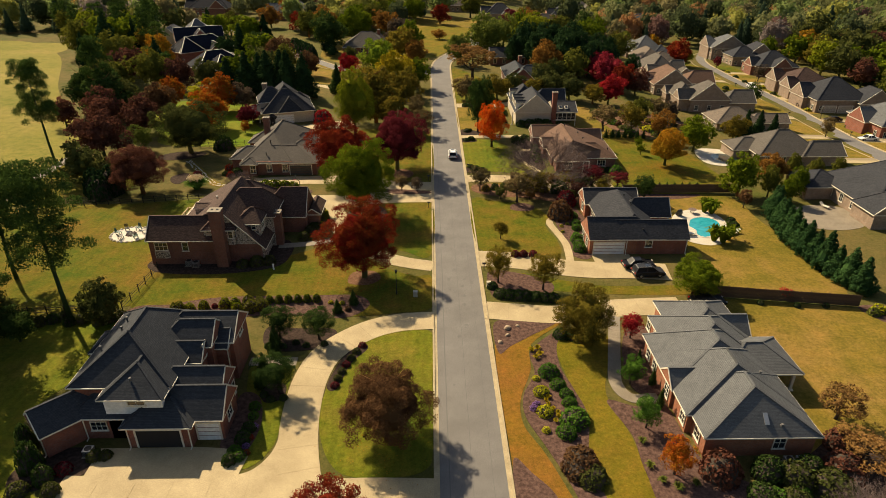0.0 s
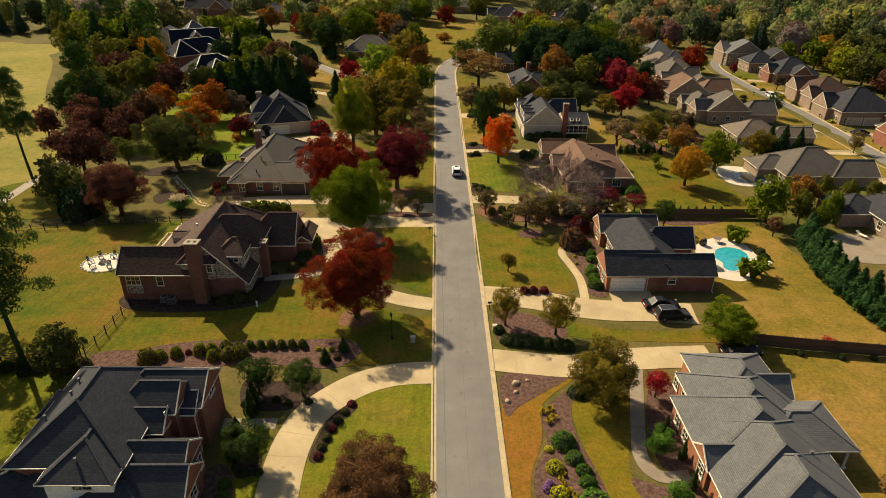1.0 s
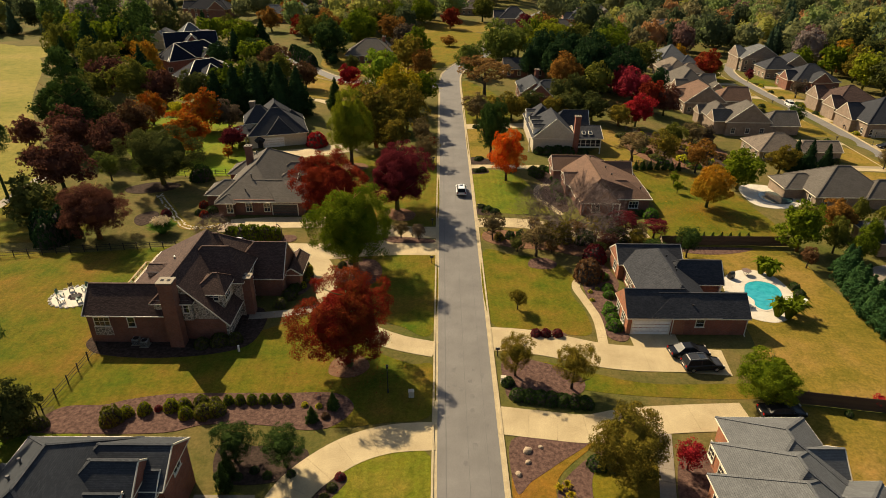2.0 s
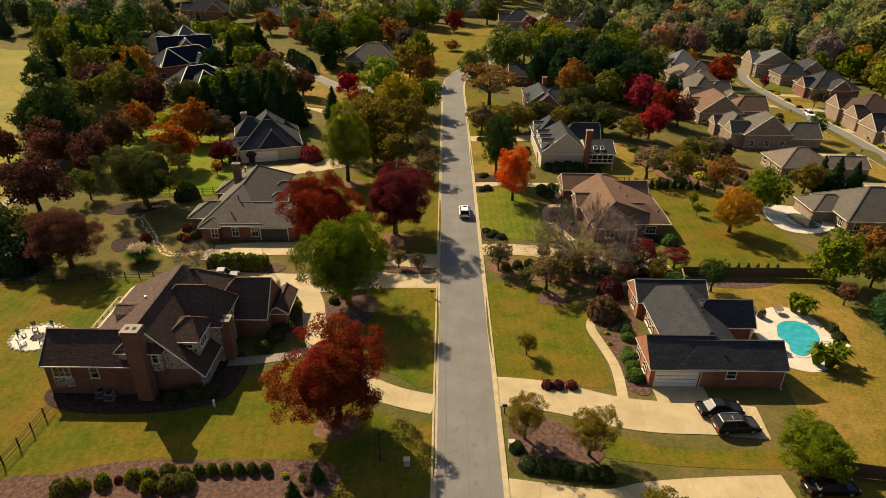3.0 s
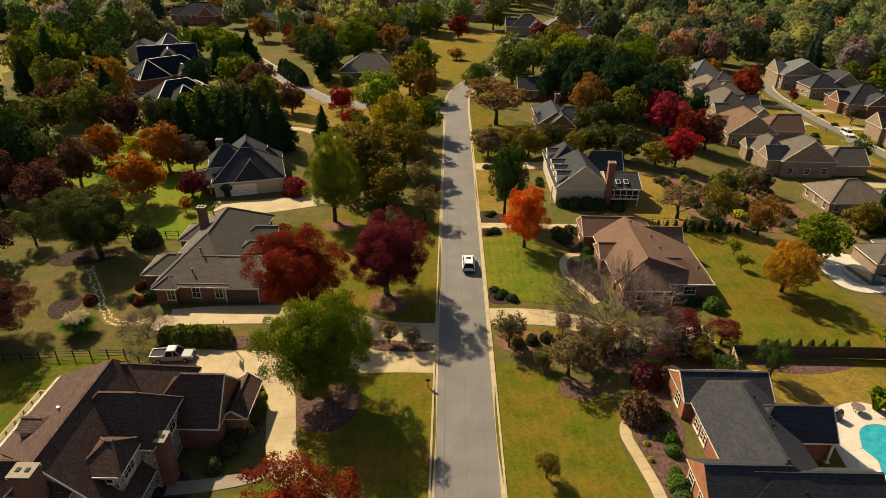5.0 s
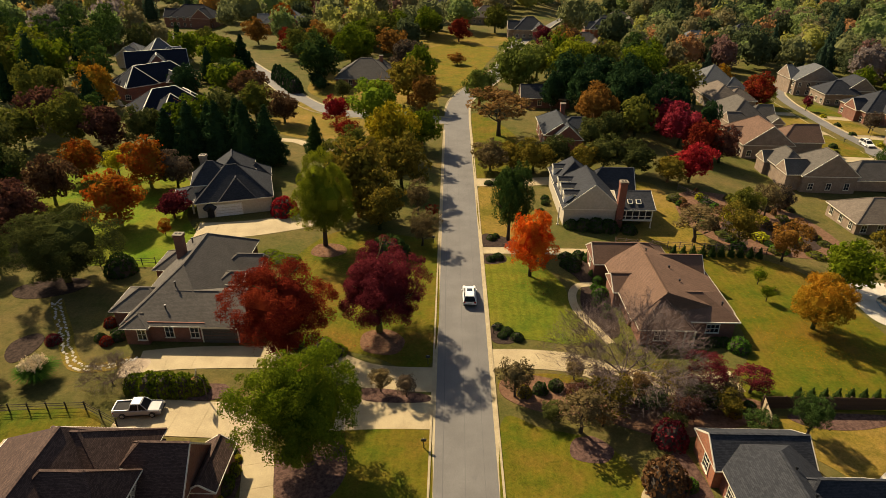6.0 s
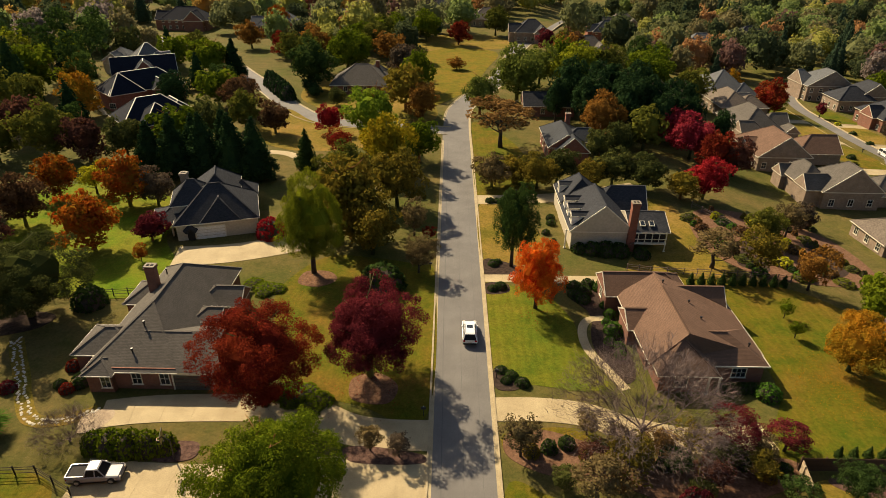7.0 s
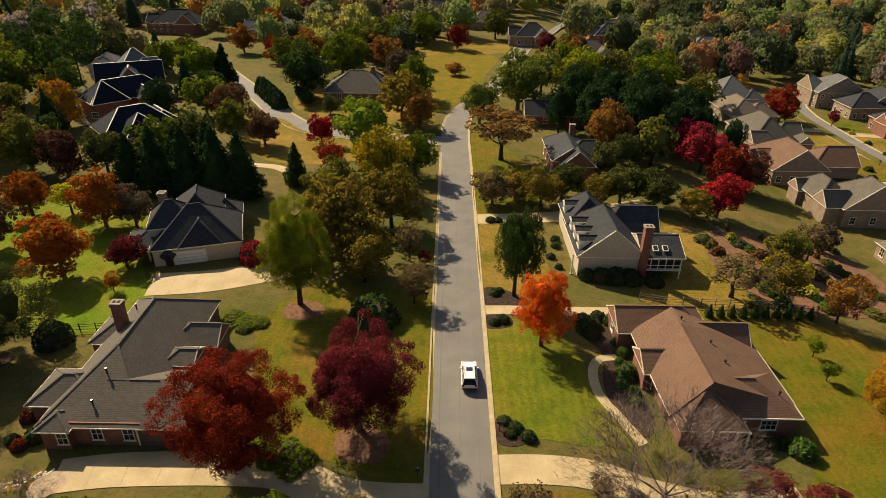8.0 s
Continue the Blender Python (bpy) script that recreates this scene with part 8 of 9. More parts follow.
for x, y, r, h in ((-34.0, 113.2, 1.3, 2.0), (-32.2, 113.0, 1.5, 2.4), (-30.4, 112.9, 1.5, 2.5), (-28.6, 113.0, 1.4, 2.3), (-27.0, 113.2, 1.2, 2.0)):
    shrub("green", x, y, r * 1.15, h * 1.05, label="tall rounded evergreen hedge beside the drive")
for c, x, y, r in (("redrust", -43.0, 125.6, 1.0), ("redrust", -41.6, 121.6, 0.9), ("darkgreen", -40.6, 122.8, 1.2), ("darkgreen", -42.8, 122.4, 0.8), ("redrust", -42.2, 128.6, 1.0), ("maroon", -48.4, 121.6, 1.0)):
    shrub(c, x, y, r, r * 1.2, label=f"rounded {COLOUR_WORDS[c]} shrub by the ranch house")
for x, y, r in ((-27.0, 145.4, 1.7), (-25.0, 144.2, 1.9), (-23.2, 144.0, 1.5), (-24.8, 142.8, 1.3), (-17.4, 121.6, 1.5), (-16.0, 122.6, 1.5), (-14.6, 121.8, 1.9), (-12.6, 120.6, 1.7), (-13.4, 119.2, 1.5), (-15.6, 120.4, 1.5)):
    shrub("green", x, y, r, 0.7, label="low spreading juniper in a bed")
for x, y, r in ((-14.4, 103.6, 0.8), (-13.0, 104.8, 0.7), (-20.6, 94.8, 1.2), (-21.4, 92.6, 1.1), (-20.0, 97.2, 1.0), (-19.6, 99.2, 1.1), (-27.0, 84.0, 1.2), (-29.0, 83.4, 1.0), (-25.2, 84.4, 1.1)):
    shrub("darkolive", x, y, r, r * 1.2, label="loose dark shrub below the house wall")
for k in range(14):
    shrub("darkgreen" if k % 3 else "olive_brown", 10.4 + k * 1.9, 113.4 - 0.12 * k + (k % 3) * 0.7 - (k > 6) * 1.2, 0.95, 1.3, label="rounded dark shrub under bare branches")
for k in range(58):
    shrub(("olive", "darkolive", "russet", "darkgreen", "olive_brown", "tan_orange", "darkolive", "midgreen", "lime")[k % 9], 45 + (k * 5.3) % 25, 150 + (k * 3.71) % 25, 0.6 + 0.35 * (k % 4), 0.8 + 0.3 * (k % 3), "far", "garden perennial clump in a cottage bed")
for k in range(11):
    shrub(("willow", "lime", "darkgreen")[k % 3], 59 + k * 1.2, 69 - k * 0.7 + (k % 2) * 1.4, 0.8 + 0.25 * (k % 3), 1.1, "far", "clipped shrub in the back bed")
for x, y in ((45.0, 71.8), (49.7, 71.0), (53.6, 70.9)):
    shrub("darkgreen", x, y, 0.5, 0.7, label="small dark shrub on dry grass")
tree("small", "crimson", 49.0, 73.0, 1.1, 2.0, "mid", "by a board fence")
for c, x, y, r, h2 in (("darkgreen", 31.4, 42.0, 1.6, 2.2), ("darkolive", 33.6, 41.2, 1.9, 2.0), ("darkgreen", 35.6, 42.4, 1.5, 1.8), ("darkolive", 36.6, 40.2, 2.2, 1.9), ("russet_dark", 38.8, 42.2, 2.0, 2.2), ("darkgreen", 29.8, 39.4, 1.5, 1.4), ("darkolive", 32.4, 38.8, 1.6, 1.3), ("russet_dark", 40.4, 45.6, 1.6, 2.0)):
    shrub(c, x, y, r, h2, label=f"loose {COLOUR_WORDS[c]} shrub in the shade of the brick wall")
shrub("russet_dark", 26.9, 42.2, 2.0, 2.6, label="large dark rounded shrub at the house corner")
for x, y in ((31.0, 41.8), (33.2, 42.2)):
    shrub("midgreen", x, y - 2.6, 1.1, 1.1, label="loose green shrub below the brick wall")
for x, y in ((24.3, 51.6), (24.6, 55.2), (24.0, 58.6)):
    tree("conifer", "darkgreen", x, y, 0.55, 2.6, "mid", "against a brick wall")

for c, x, y, r in (("lime", -19.4, 97.6, 0.7), ("green", -19.6, 99.6, 1.1), ("yellowgreen", -19.2, 101.4, 0.8), ("darkgreen", -20.2, 103.4, 0.9), ("darkgreen", -20.4, 96.4, 0.9), ("lime", -19.3, 103.0, 0.5)):
    shrub(c, x, y, r, r * 1.3, label=f"rounded {COLOUR_WORDS[c]} shrub in mulch by the porch")


def blades(name, x, y, r, h, colour, n, label, category, lean=0.9, width=0.06):
    """A tuft of arching blades."""
    rng = np.random.default_rng(int(x * 13 + y * 7) & 4095)
    vs, fs = [], []
    for k in range(n):
        a, tilt = rng.uniform(0, 6.28), rng.uniform(0.15, lean)
        d = np.array([math.cos(a), math.sin(a), 0.0])
        s = np.array([-d[1], d[0], 0.0]) * width * rng.uniform(0.7, 1.3)
        L = h * rng.uniform(0.7, 1.1)
        p0 = d * r * 0.15
        p1 = p0 + d * r * tilt * 0.5 + np.array([0, 0, L * 0.75])
        p2 = p0 + d * r * tilt * 1.1 + np.array([0, 0, L * (1.0 - 0.45 * tilt)])
        b = len(vs)
        vs += [p0 - s * 0.6, p0 + s * 0.6, p1 + s, p1 - s, p2]
        fs += [(b, b + 1, b + 2, b + 3), (b + 3, b + 2, b + 4)]
    ob = thing(name, label, category, Matrix.Translation((x, y, land(x, y))))
    solid("leaf_tuft", vs, fs, LEAF[colour], ob)
    return ob


pam = blades("ornamental_grass", -46.2, 114.6, 2.7, 2.3, "midgreen", 800, "large clump of pampas grass with pale plumes", "grass", 0.9, 0.06)
rng_p = np.random.default_rng(8)
for k in range(34):
    a = k * 2.4
    q = leaf_cloud(np.array([[1.5 * math.cos(a) * (k / 34) ** 0.5, 1.5 * math.sin(a) * (k / 34) ** 0.5, 2.6 - 0.3 * k / 34]]), (0.13, 0.13, 0.2), 44, 0.17, rng_p, 0, -0.5)
    piece("plume", cloud_mesh("plume", q, LEAF["plume"]), pam, "pale feathery plume")
for x, y in ((11.0, 52.0), (10.6, 51.4)):
    shrub("violet", x, y, 0.5, 0.5, label="clump of violet flowers in mulch")
for k in range(7):
    blades("ornamental_grass", 12.6 + 0.5 * math.sin(k), 49.4 + k * 0.62, 0.4, 0.55, "gold", 50, "small golden ornamental grass in mulch", "grass", 0.8, 0.04)
for x, y in ((11.9, 61.6), (12.6, 62.0), (12.2, 60.2), (12.8, 60.8), (20.6, 43.2), (21.2, 41.4), (22.4, 40.6), (24.2, 41.0), (20.8, 46.4)):
    blades("ornamental_grass", x, y, 0.6, 0.6, "gold" if x < 14 else "willow", 60, "small arching grass tuft in mulch", "grass", 0.9, 0.05)
for x, y, n in ((50.4, 101.8, 7), (49.4, 102.6, 6), (46.4, 91.0, 6), (47.6, 90.4, 5), (49.0, 91.6, 4)):
    blades("banana_plant", x, y, 1.9, 3.2, "green", n * 11, "banana plant with broad arching green leaves", "plant", 0.95, 0.2)
for x, y in ((52.4, 98.2), (52.2, 96.4)):
    shrub("darkgreen", x, y, 0.9, 1.0, label="dark shrub at the pool deck's edge")


# ---- boulders and stones ----
def boulder(x, y, r, seed, name="boulder", label="tan weathered boulder lying in bark mulch", parent=None, h=0.7, mat=None):
    rng = random.Random(seed)
    bm = bmesh.new()
    bmesh.ops.create_icosphere(bm, subdivisions=2 if parent is None else 1, radius=1)
    for v in bm.verts:
        v.co *= 1 + 0.22 * noise.noise(v.co * 1.6 + Vector((seed, 0, 0)))
        v.co = Vector((v.co.x * r, v.co.y * r * rng.uniform(0.7, 0.8), max(v.co.z, -0.4) * r * h))
    me = bpy.data.meshes.new(name)
    bm.to_mesh(me)
    bm.free()
    me.materials.append(mat or M_ROCK)
    ob = piece(name, me, parent)
    ob.matrix_basis = pose(x, y, 0.06, 0, 0, rng.uniform(0, 360))
    return ob if parent is not None else tagged(ob, label, "boulder")


for n, (x, y, r) in enumerate(((9.4, 66.4, 0.55), (9.3, 64.9, 0.35), (10.8, 66.9, 0.3), (8.2, 63.4, 0.4))):
    boulder(x, y, r, n + 3)
step_path = tagged(solid("stepping_stone_path", *ribbon([(-36.6, 118.6), (-39.5, 117.0), (-43, 117.0), (-46, 120.4), (-48.2, 123.8), (-51, 127.6), (-53.4, 131)], -0.9, 0.9, -0.1, 0.04), M_LAWN_TAN), "garden path of pale flat stepping stones in dry grass", "path", "", "structure")
rs = random.Random(12)
for n, p in enumerate(spline([(-36.6, 118.6), (-39.5, 117.0), (-43, 117.0), (-46, 120.4), (-48.2, 123.8), (-51, 127.6), (-53.4, 131)], 9)):
    for s in (-0.5, 0.35):
        boulder(p.x + rs.uniform(-0.2, 0.2) + s * 0.5, p.y + s * 0.8 + rs.uniform(-0.15, 0.15), rs.uniform(0.17, 0.27), n * 3 + int(s * 10), "stone", "", step_path, 0.3, M_DECK)

# round patio with stones and chairs
fp = thing("fire_pit", "round pale stone patio with a fire pit ring", "fire pit")
disc = [(-50.5 + 3.2 * math.cos(a), 94.5 + 2.8 * math.sin(a)) for a in [k * math.pi / 12 for k in range(24)]]
solid("paving", [(x, y, 0.07) for x, y in disc] + [(x, y, -0.1) for x, y in disc], [tuple(range(24))] + [(k, 24 + k, 24 + (k + 1) % 24, (k + 1) % 24) for k in range(24)], M_DECK, fp)
for k in range(26):
    a = k * 2 * math.pi / 26
    boulder(-50.5 + 3.25 * math.cos(a), 94.5 + 2.85 * math.sin(a), 0.33, 40 + k, "edging_stone", "", fp, 0.6, M_DECK)
for k in range(10):
    a = k * 2 * math.pi / 10
    boulder(-50.5 + 0.7 * math.cos(a), 94.5 + 0.7 * math.sin(a), 0.26, 80 + k, "ring_stone", "", fp, 1.1, M_BARK_GREY)
solid("fire_bowl", *joined([tube([(-50.5, 94.5, 0.05), (-50.5, 94.5, 0.2)], [0.5, 0.5], 12)]), M_DARK, fp)


def garden_chair(x, y, rz, mat, label):
    c = thing("garden_chair", label, "chair", pose(x, y, 0.07, 0, 0, rz), "chairs round the fire pit")
    for sx in (-0.28, 0.28):
        for sy in (-0.3, 0.3):
            solid("leg", *beam((sx, sy, 0), (sx, sy, 0.42), 0.08, 0.08), mat, c)
        solid("arm", *beam((sx, -0.32, 0.62), (sx, 0.36, 0.6), 0.12, 0.04), mat, c)
    for k in range(4):
        solid("seat_slat", *beam((-0.28, -0.26 + k * 0.17, 0.42), (0.28, -0.26 + k * 0.17, 0.42), 0.14, 0.03), mat, c)
        solid("back_slat", *beam((-0.22 + k * 0.15, 0.32, 0.42), (-0.22 + k * 0.15, 0.5, 1.1), 0.11, 0.03), mat, c)


M_TEAL = plain_mat("teal_paint", (0.03, 0.12, 0.10), 0.5)
for k, a in enumerate((0.4, 1.3, 2.2, 3.1, 4.2, 5.4)):
    garden_chair(-50.5 + 2.1 * math.cos(a), 94.5 + 1.8 * math.sin(a), math.degrees(a) - 90, M_TEAL if k % 2 else M_BLACK, "teal slatted garden chair on pale paving" if k % 2 else "black slatted garden chair on pale paving")


# ---- fences ----
def span(points, step):
    out = []
    for a, b in zip(points, points[1:]):
        a, b = Vector((*a, 0)), Vector((*b, 0))
        n = max(1, round((b - a).length / step))
        out += [a.lerp(b, k / n) + Vector((0, 0, land(*a.lerp(b, k / n).xy))) for k in range(n)]
    return out + [Vector((*points[-1], land(*points[-1])))]


def bar_fence(points, h, label, mat, rails=(0.35, 0.8, 1.1), step=2.2, post_w=0.1):
    f = thing("fence", label, "fence")
    pts = span(points, step)
    me = mesh_of("post", *joined([(box_v(-post_w / 2, post_w / 2, -post_w / 2, post_w / 2, 0, h), BOX_F), (box_v(-post_w * 0.7, post_w * 0.7, -post_w * 0.7, post_w * 0.7, h, h + 0.06), BOX_F)]), mat)
    for p in pts:
        piece("post", me, f).matrix_basis = Matrix.Translation(p)
    for z in rails:
        for a, b in zip(pts, pts[1:]):
            solid("rail", *beam(a + Vector((0, 0, z)), b + Vector((0, 0, z)), 0.045, 0.05), mat, f)


def board_fence(points, h, label, mat):
    f = thing("fence", label, "fence")
    pm = mesh_of("post", box_v(-0.06, 0.06, -0.06, 0.06, 0, h + 0.05), BOX_F, mat)
    bms = [mesh_of("board", [*box_v(-0.072, 0.072, -0.012, 0.012, 0.04, h - 0.05), (-0.03, -0.012, h + d), (0.03, -0.012, h + d), (0.03, 0.012, h + d), (-0.03, 0.012, h + d)],
                   [(0, 3, 2, 1), (0, 1, 5, 4), (1, 2, 6, 5), (2, 3, 7, 6), (3, 0, 4, 7), (4, 5, 9, 8), (5, 6, 10, 9), (6, 7, 11, 10), (7, 4, 8, 11), (8, 9, 10, 11)], mat) for d in (0.0, 0.02, -0.02)]
    for a, b in zip(points, points[1:]):
        a, b = Vector((*a, 0)), Vector((*b, 0))
        rz = math.degrees(math.atan2((b - a).y, (b - a).x))
        nrm = Vector((-(b - a).y, (b - a).x, 0)).normalized()
        for z in (0.35, h - 0.35):
            solid("rail", *beam(a + nrm * 0.05 + Vector((0, 0, z)), b + nrm * 0.05 + Vector((0, 0, z)), 0.05, 0.09), mat, f)
        n = int((b - a).length / 0.155)
        for k in range(n + 1):
            p = a.lerp(b, k / n)
            piece("board", bms[k % 3], f).matrix_basis = pose(p.x, p.y, 0, 0, 0, rz)
        for k in range(int((b - a).length / 2.4) + 1):
            p = a.lerp(b, min(1, k * 2.4 / (b - a).length)) + nrm * 0.1
            piece("post", pm, f).matrix_basis = pose(p.x, p.y, 0, 0, 0, rz)


board_fence([(36.4, 74.4), (47.0, 72.6), (58.2, 71.0)], 1.8, "weathered brown board fence between gardens", M_WOOD)
board_fence([(36.8, 111.8), (58.0, 111.8)], 1.8, "weathered brown board fence behind the pool", M_WOOD)
board_fence([(36.2, 108.4), (36.8, 111.6)], 1.7, "short pale board fence panel beside the house", M_RAIL)
bar_fence([(-41.9, 71.4), (-41.6, 76), (-41.4, 82.4)], 1.3, "black metal rail fence beside the brick house", M_WIRE)
bar_fence([(-42.2, 71.0), (-56, 70.2), (-74, 71.4)], 1.3, "black metal rail fence along the lawn", M_WIRE)
bar_fence([(-33.4, 107.2), (-38, 109.6), (-46, 109.0), (-56, 107.8), (-68, 105.6), (-76, 102)], 1.2, "dark wire and post fence round the back lawn", M_WIRE)
bar_fence([(29.6, 151.4), (33, 150.6), (38, 150.2), (46, 149.8), (54, 149.0)], 1.2, "grey post and rail fence between gardens", M_BARK_GREY)
bar_fence([(-40, 142.4), (-48, 141.4), (-56, 140)], 1.2, "dark wire fence behind the ranch house", M_WIRE)
bar_fence([(48, 176), (54, 166), (60, 160)], 1.2, "grey post and rail garden fence", M_BARK_GREY)

# ---- street furniture ----
def street_lamp(x, y, h=3.9):
    s = thing("street_lamp", "black post lamp with a glass lantern on grass", "lamp", Matrix.Translation((x, y, land(x, y))))
    solid("post", *joined([tube([(0, 0, 0), (0, 0, 0.5), (0, 0, 0.55), (0, 0, h - 0.5)], [0.11, 0.1, 0.06, 0.045], 8)]), M_BLACK, s)
    solid("lantern", *joined([tube([(0, 0, h - 0.5), (0, 0, h - 0.45), (0, 0, h - 0.1)], [0.08, 0.12, 0.17], 6)]), M_GLASS, s)
    solid("lantern_cap", *joined([tube([(0, 0, h - 0.1), (0, 0, h + 0.12)], [0.2, 0.03], 6)]), M_BLACK, s)


for x, y in ((-5.25, 75.0), (116.0, 180), (118.0, 226)):
    street_lamp(x, y)


def mailbox(x, y, rz, mat=M_BLACK):
    m = thing("mailbox", "dark mailbox on a post beside the kerb", "mailbox", pose(x, y, land(x, y), 0, 0, rz))
    solid("post", *joined([beam((0, 0, 0), (0, 0, 1.05), 0.1, 0.1), beam((-0.25, 0, 0.98), (0.25, 0, 0.98), 0.08, 0.06)]), mat, m)
    arch = [(0.12 * math.cos(a), 0.14 + 0.12 * math.sin(a)) for a in [k * math.pi / 6 for k in range(7)]] + [(-0.12, 0), (0.12, 0)]
    n = len(arch)
    solid("box", [(u, v2, 1.02 + w2) for v2 in (-0.27, 0.27) for u, w2 in arch], [tuple(range(n)), tuple(range(n, 2 * n))[::-1]] + [(k, k + n, (k + 1) % n + n, (k + 1) % n) for k in range(n)], mat, m)
    solid("flag", box_v(0.125, 0.14, -0.05, 0.02, 1.1, 1.3), BOX_F, M_TRIM, m)


for x, y in ((-0.75, 105.0), (7.6, 81.8), (-1.0, 150.6), (7.6, 125.2), (-0.8, 118.6), (108.6, 184), (117.4, 196), (112.6, 160), (110, 224)):
    mailbox(x, y, 90)


def wheeled_bin(x, y, mat, label):
    b = thing("utility_box", label, "utility box", Matrix.Translation((x, y, 0)))
    solid("body", *joined([([(-0.3, -0.25, 0), (0.3, -0.25, 0), (0.3, 0.25, 0), (-0.3, 0.25, 0), (-0.27, -0.22, 0.7), (0.27, -0.22, 0.7), (0.27, 0.22, 0.8), (-0.27, 0.22, 0.8)], BOX_F)]), mat, b)
    solid("lid", box_v(-0.32, 0.32, -0.27, 0.27, 0.79, 0.86), BOX_F, mat, b)


wheeled_bin(-2.6, 74.4, M_SIDING, "pale utility pedestal box standing on grass")
ped = thing("utility_post", "small white plastic utility marker post on grass", "utility post", pose(-24.1, 82.3, 0))
solid("post", *joined([tube([(0, 0, 0), (0, 0, 0.85)], [0.13, 0.12], 10)]), M_SIDING_WHITE, ped)
solid("cap", *joined([tube([(0, 0, 0.85), (0, 0, 0.93), (0, 0, 1.0)], [0.16, 0.15, 0.06], 10)]), M_SIDING_WHITE, ped)
wheeled_bin(7.9, 76.9, M_SIDING, "pale utility pedestal box by the kerb")


def condenser(x, y):
    c = thing("air_conditioner", "grey air conditioning unit beside a brick wall", "air conditioner", Matrix.Translation((x, y, 0)))
    solid("casing", *joined([(box_v(-0.42, 0.42, -0.42, 0.42, 0.08, 0.85), BOX_F)]), M_METAL, c)
    for k in range(7):
        solid("louvre", *joined([beam((-0.44, -0.44, 0.16 + k * 0.09), (0.44, -0.44, 0.16 + k * 0.09), 0.03, 0.03)]), M_BLACK, c)
    solid("pad", box_v(-0.55, 0.55, -0.55, 0.55, 0, 0.08), BOX_F, M_CONCRETE_GREY, c)
    solid("fan_grille", *joined([tube([(0, 0, 0.84), (0, 0, 0.88)], [0.34, 0.34], 14)]), M_BLACK, c)


for x, y in ((-33.9, 45.6), (-37.2, 83.8), (-36.0, 83.4), (35.2, 43.2), (34.0, 43.2)):
    condenser(x, y)


# ---- vehicles ----
def car(x, y, rz, paint, label, kind="suv", z=0.03):
    """A car heading along its own +y: body and cabin lofted from side profiles, glass, wheels, lamps, mirrors."""
    c = thing("car", label, "car", pose(x, y, z + land(x, y), 0, 0, rz))
    L, Wd, top = {"suv": (4.7, 1.88, 1.68), "sedan": (4.85, 1.82, 1.44), "pickup": (5.0, 1.82, 1.72)}[kind]
    h = L / 2
    belt = {"suv": 1.0, "sedan": 0.9, "pickup": 1.02}[kind]
    if kind == "pickup":
        prof = [(-h, 0.45), (-h, belt), (h - 1.6, belt), (h - 0.15, belt - 0.08), (h, belt - 0.3), (h, 0.42), (h - 0.2, 0.3), (-h + 0.2, 0.3)]
        cab = (-0.75, 1.15, -0.5, 0.55)
    elif kind == "suv":
        prof = [(-h, 0.5), (-h + 0.03, belt), (h - 1.3, belt + 0.04), (h - 0.3, belt - 0.1), (h, belt - 0.32), (h, 0.45), (h - 0.25, 0.28), (-h + 0.25, 0.3)]
        cab = (-h + 0.05, h - 1.15, -h + 0.45, 0.35)
    else:
        prof = [(-h, 0.45), (-h + 0.04, belt), (-h + 0.9, belt + 0.05), (h - 1.5, belt + 0.02), (h - 0.3, belt - 0.16), (h, belt - 0.34), (h, 0.4), (h - 0.25, 0.25), (-h + 0.25, 0.27)]
        cab = (-h + 0.75, h - 1.25, -h + 1.5, 0.25)
    n = len(prof)
    vs = []
    lanes = [(-Wd / 2 + 0.14, 1.0, 0.0), (-Wd / 2, 0.985, -0.08), (Wd / 2, 0.985, -0.08), (Wd / 2 - 0.14, 1.0, 0.0)]
    for xs, k, dz in lanes:
        vs += [(xs, p[0] * k, p[1] + (dz if p[1] > 0.7 else 0)) for p in prof]
    fs = [tuple(range(n)), tuple(range(3 * n, 4 * n))[::-1]]
    for j in range(3):
        fs += [(j * n + k, (j + 1) * n + k, (j + 1) * n + (k + 1) % n, j * n + (k + 1) % n) for k in range(n)]
    bm = bmesh.new()
    bv = [bm.verts.new(v) for v in vs]
    for f in fs:
        bm.faces.new([bv[i] for i in f])
    bmesh.ops.recalc_face_normals(bm, faces=bm.faces)
    me = bpy.data.meshes.new("body")
    bm.to_mesh(me)
    bm.free()
    me.materials.append(paint)
    body = piece("body", me, c)
    y0, y1, t0, t1 = cab
    wb, wt = Wd / 2 - 0.09, Wd / 2 - 0.3
    zb = belt - 0.03
    cv = [(-wb, y0, zb), (wb, y0, zb), (wb, y1, zb), (-wb, y1, zb), (-wt, t0, top - 0.05), (wt, t0, top - 0.05), (wt, t1, top - 0.05), (-wt, t1, top - 0.05)]
    solid("cabin_glass", cv, BOX_F, M_CAR_GLASS, c, "dark tinted windows")
    rv = [(-wt - 0.04, t0 - 0.06, top - 0.07), (wt + 0.04, t0 - 0.06, top - 0.07), (wt + 0.04, t1 + 0.06, top - 0.07), (-wt - 0.04, t1 + 0.06, top - 0.07),
          (-wt + 0.06, t0 + 0.05, top), (wt - 0.06, t0 + 0.05, top), (wt - 0.06, t1 - 0.08, top), (-wt + 0.06, t1 - 0.08, top)]
    roof = solid("roof", rv, BOX_F, paint, c)
    if kind == "suv":
        solid("sunroof", box_v(-0.38, 0.38, t1 - 1.0, t1 - 0.3, top, top + 0.012), BOX_F, M_GLASS, roof)
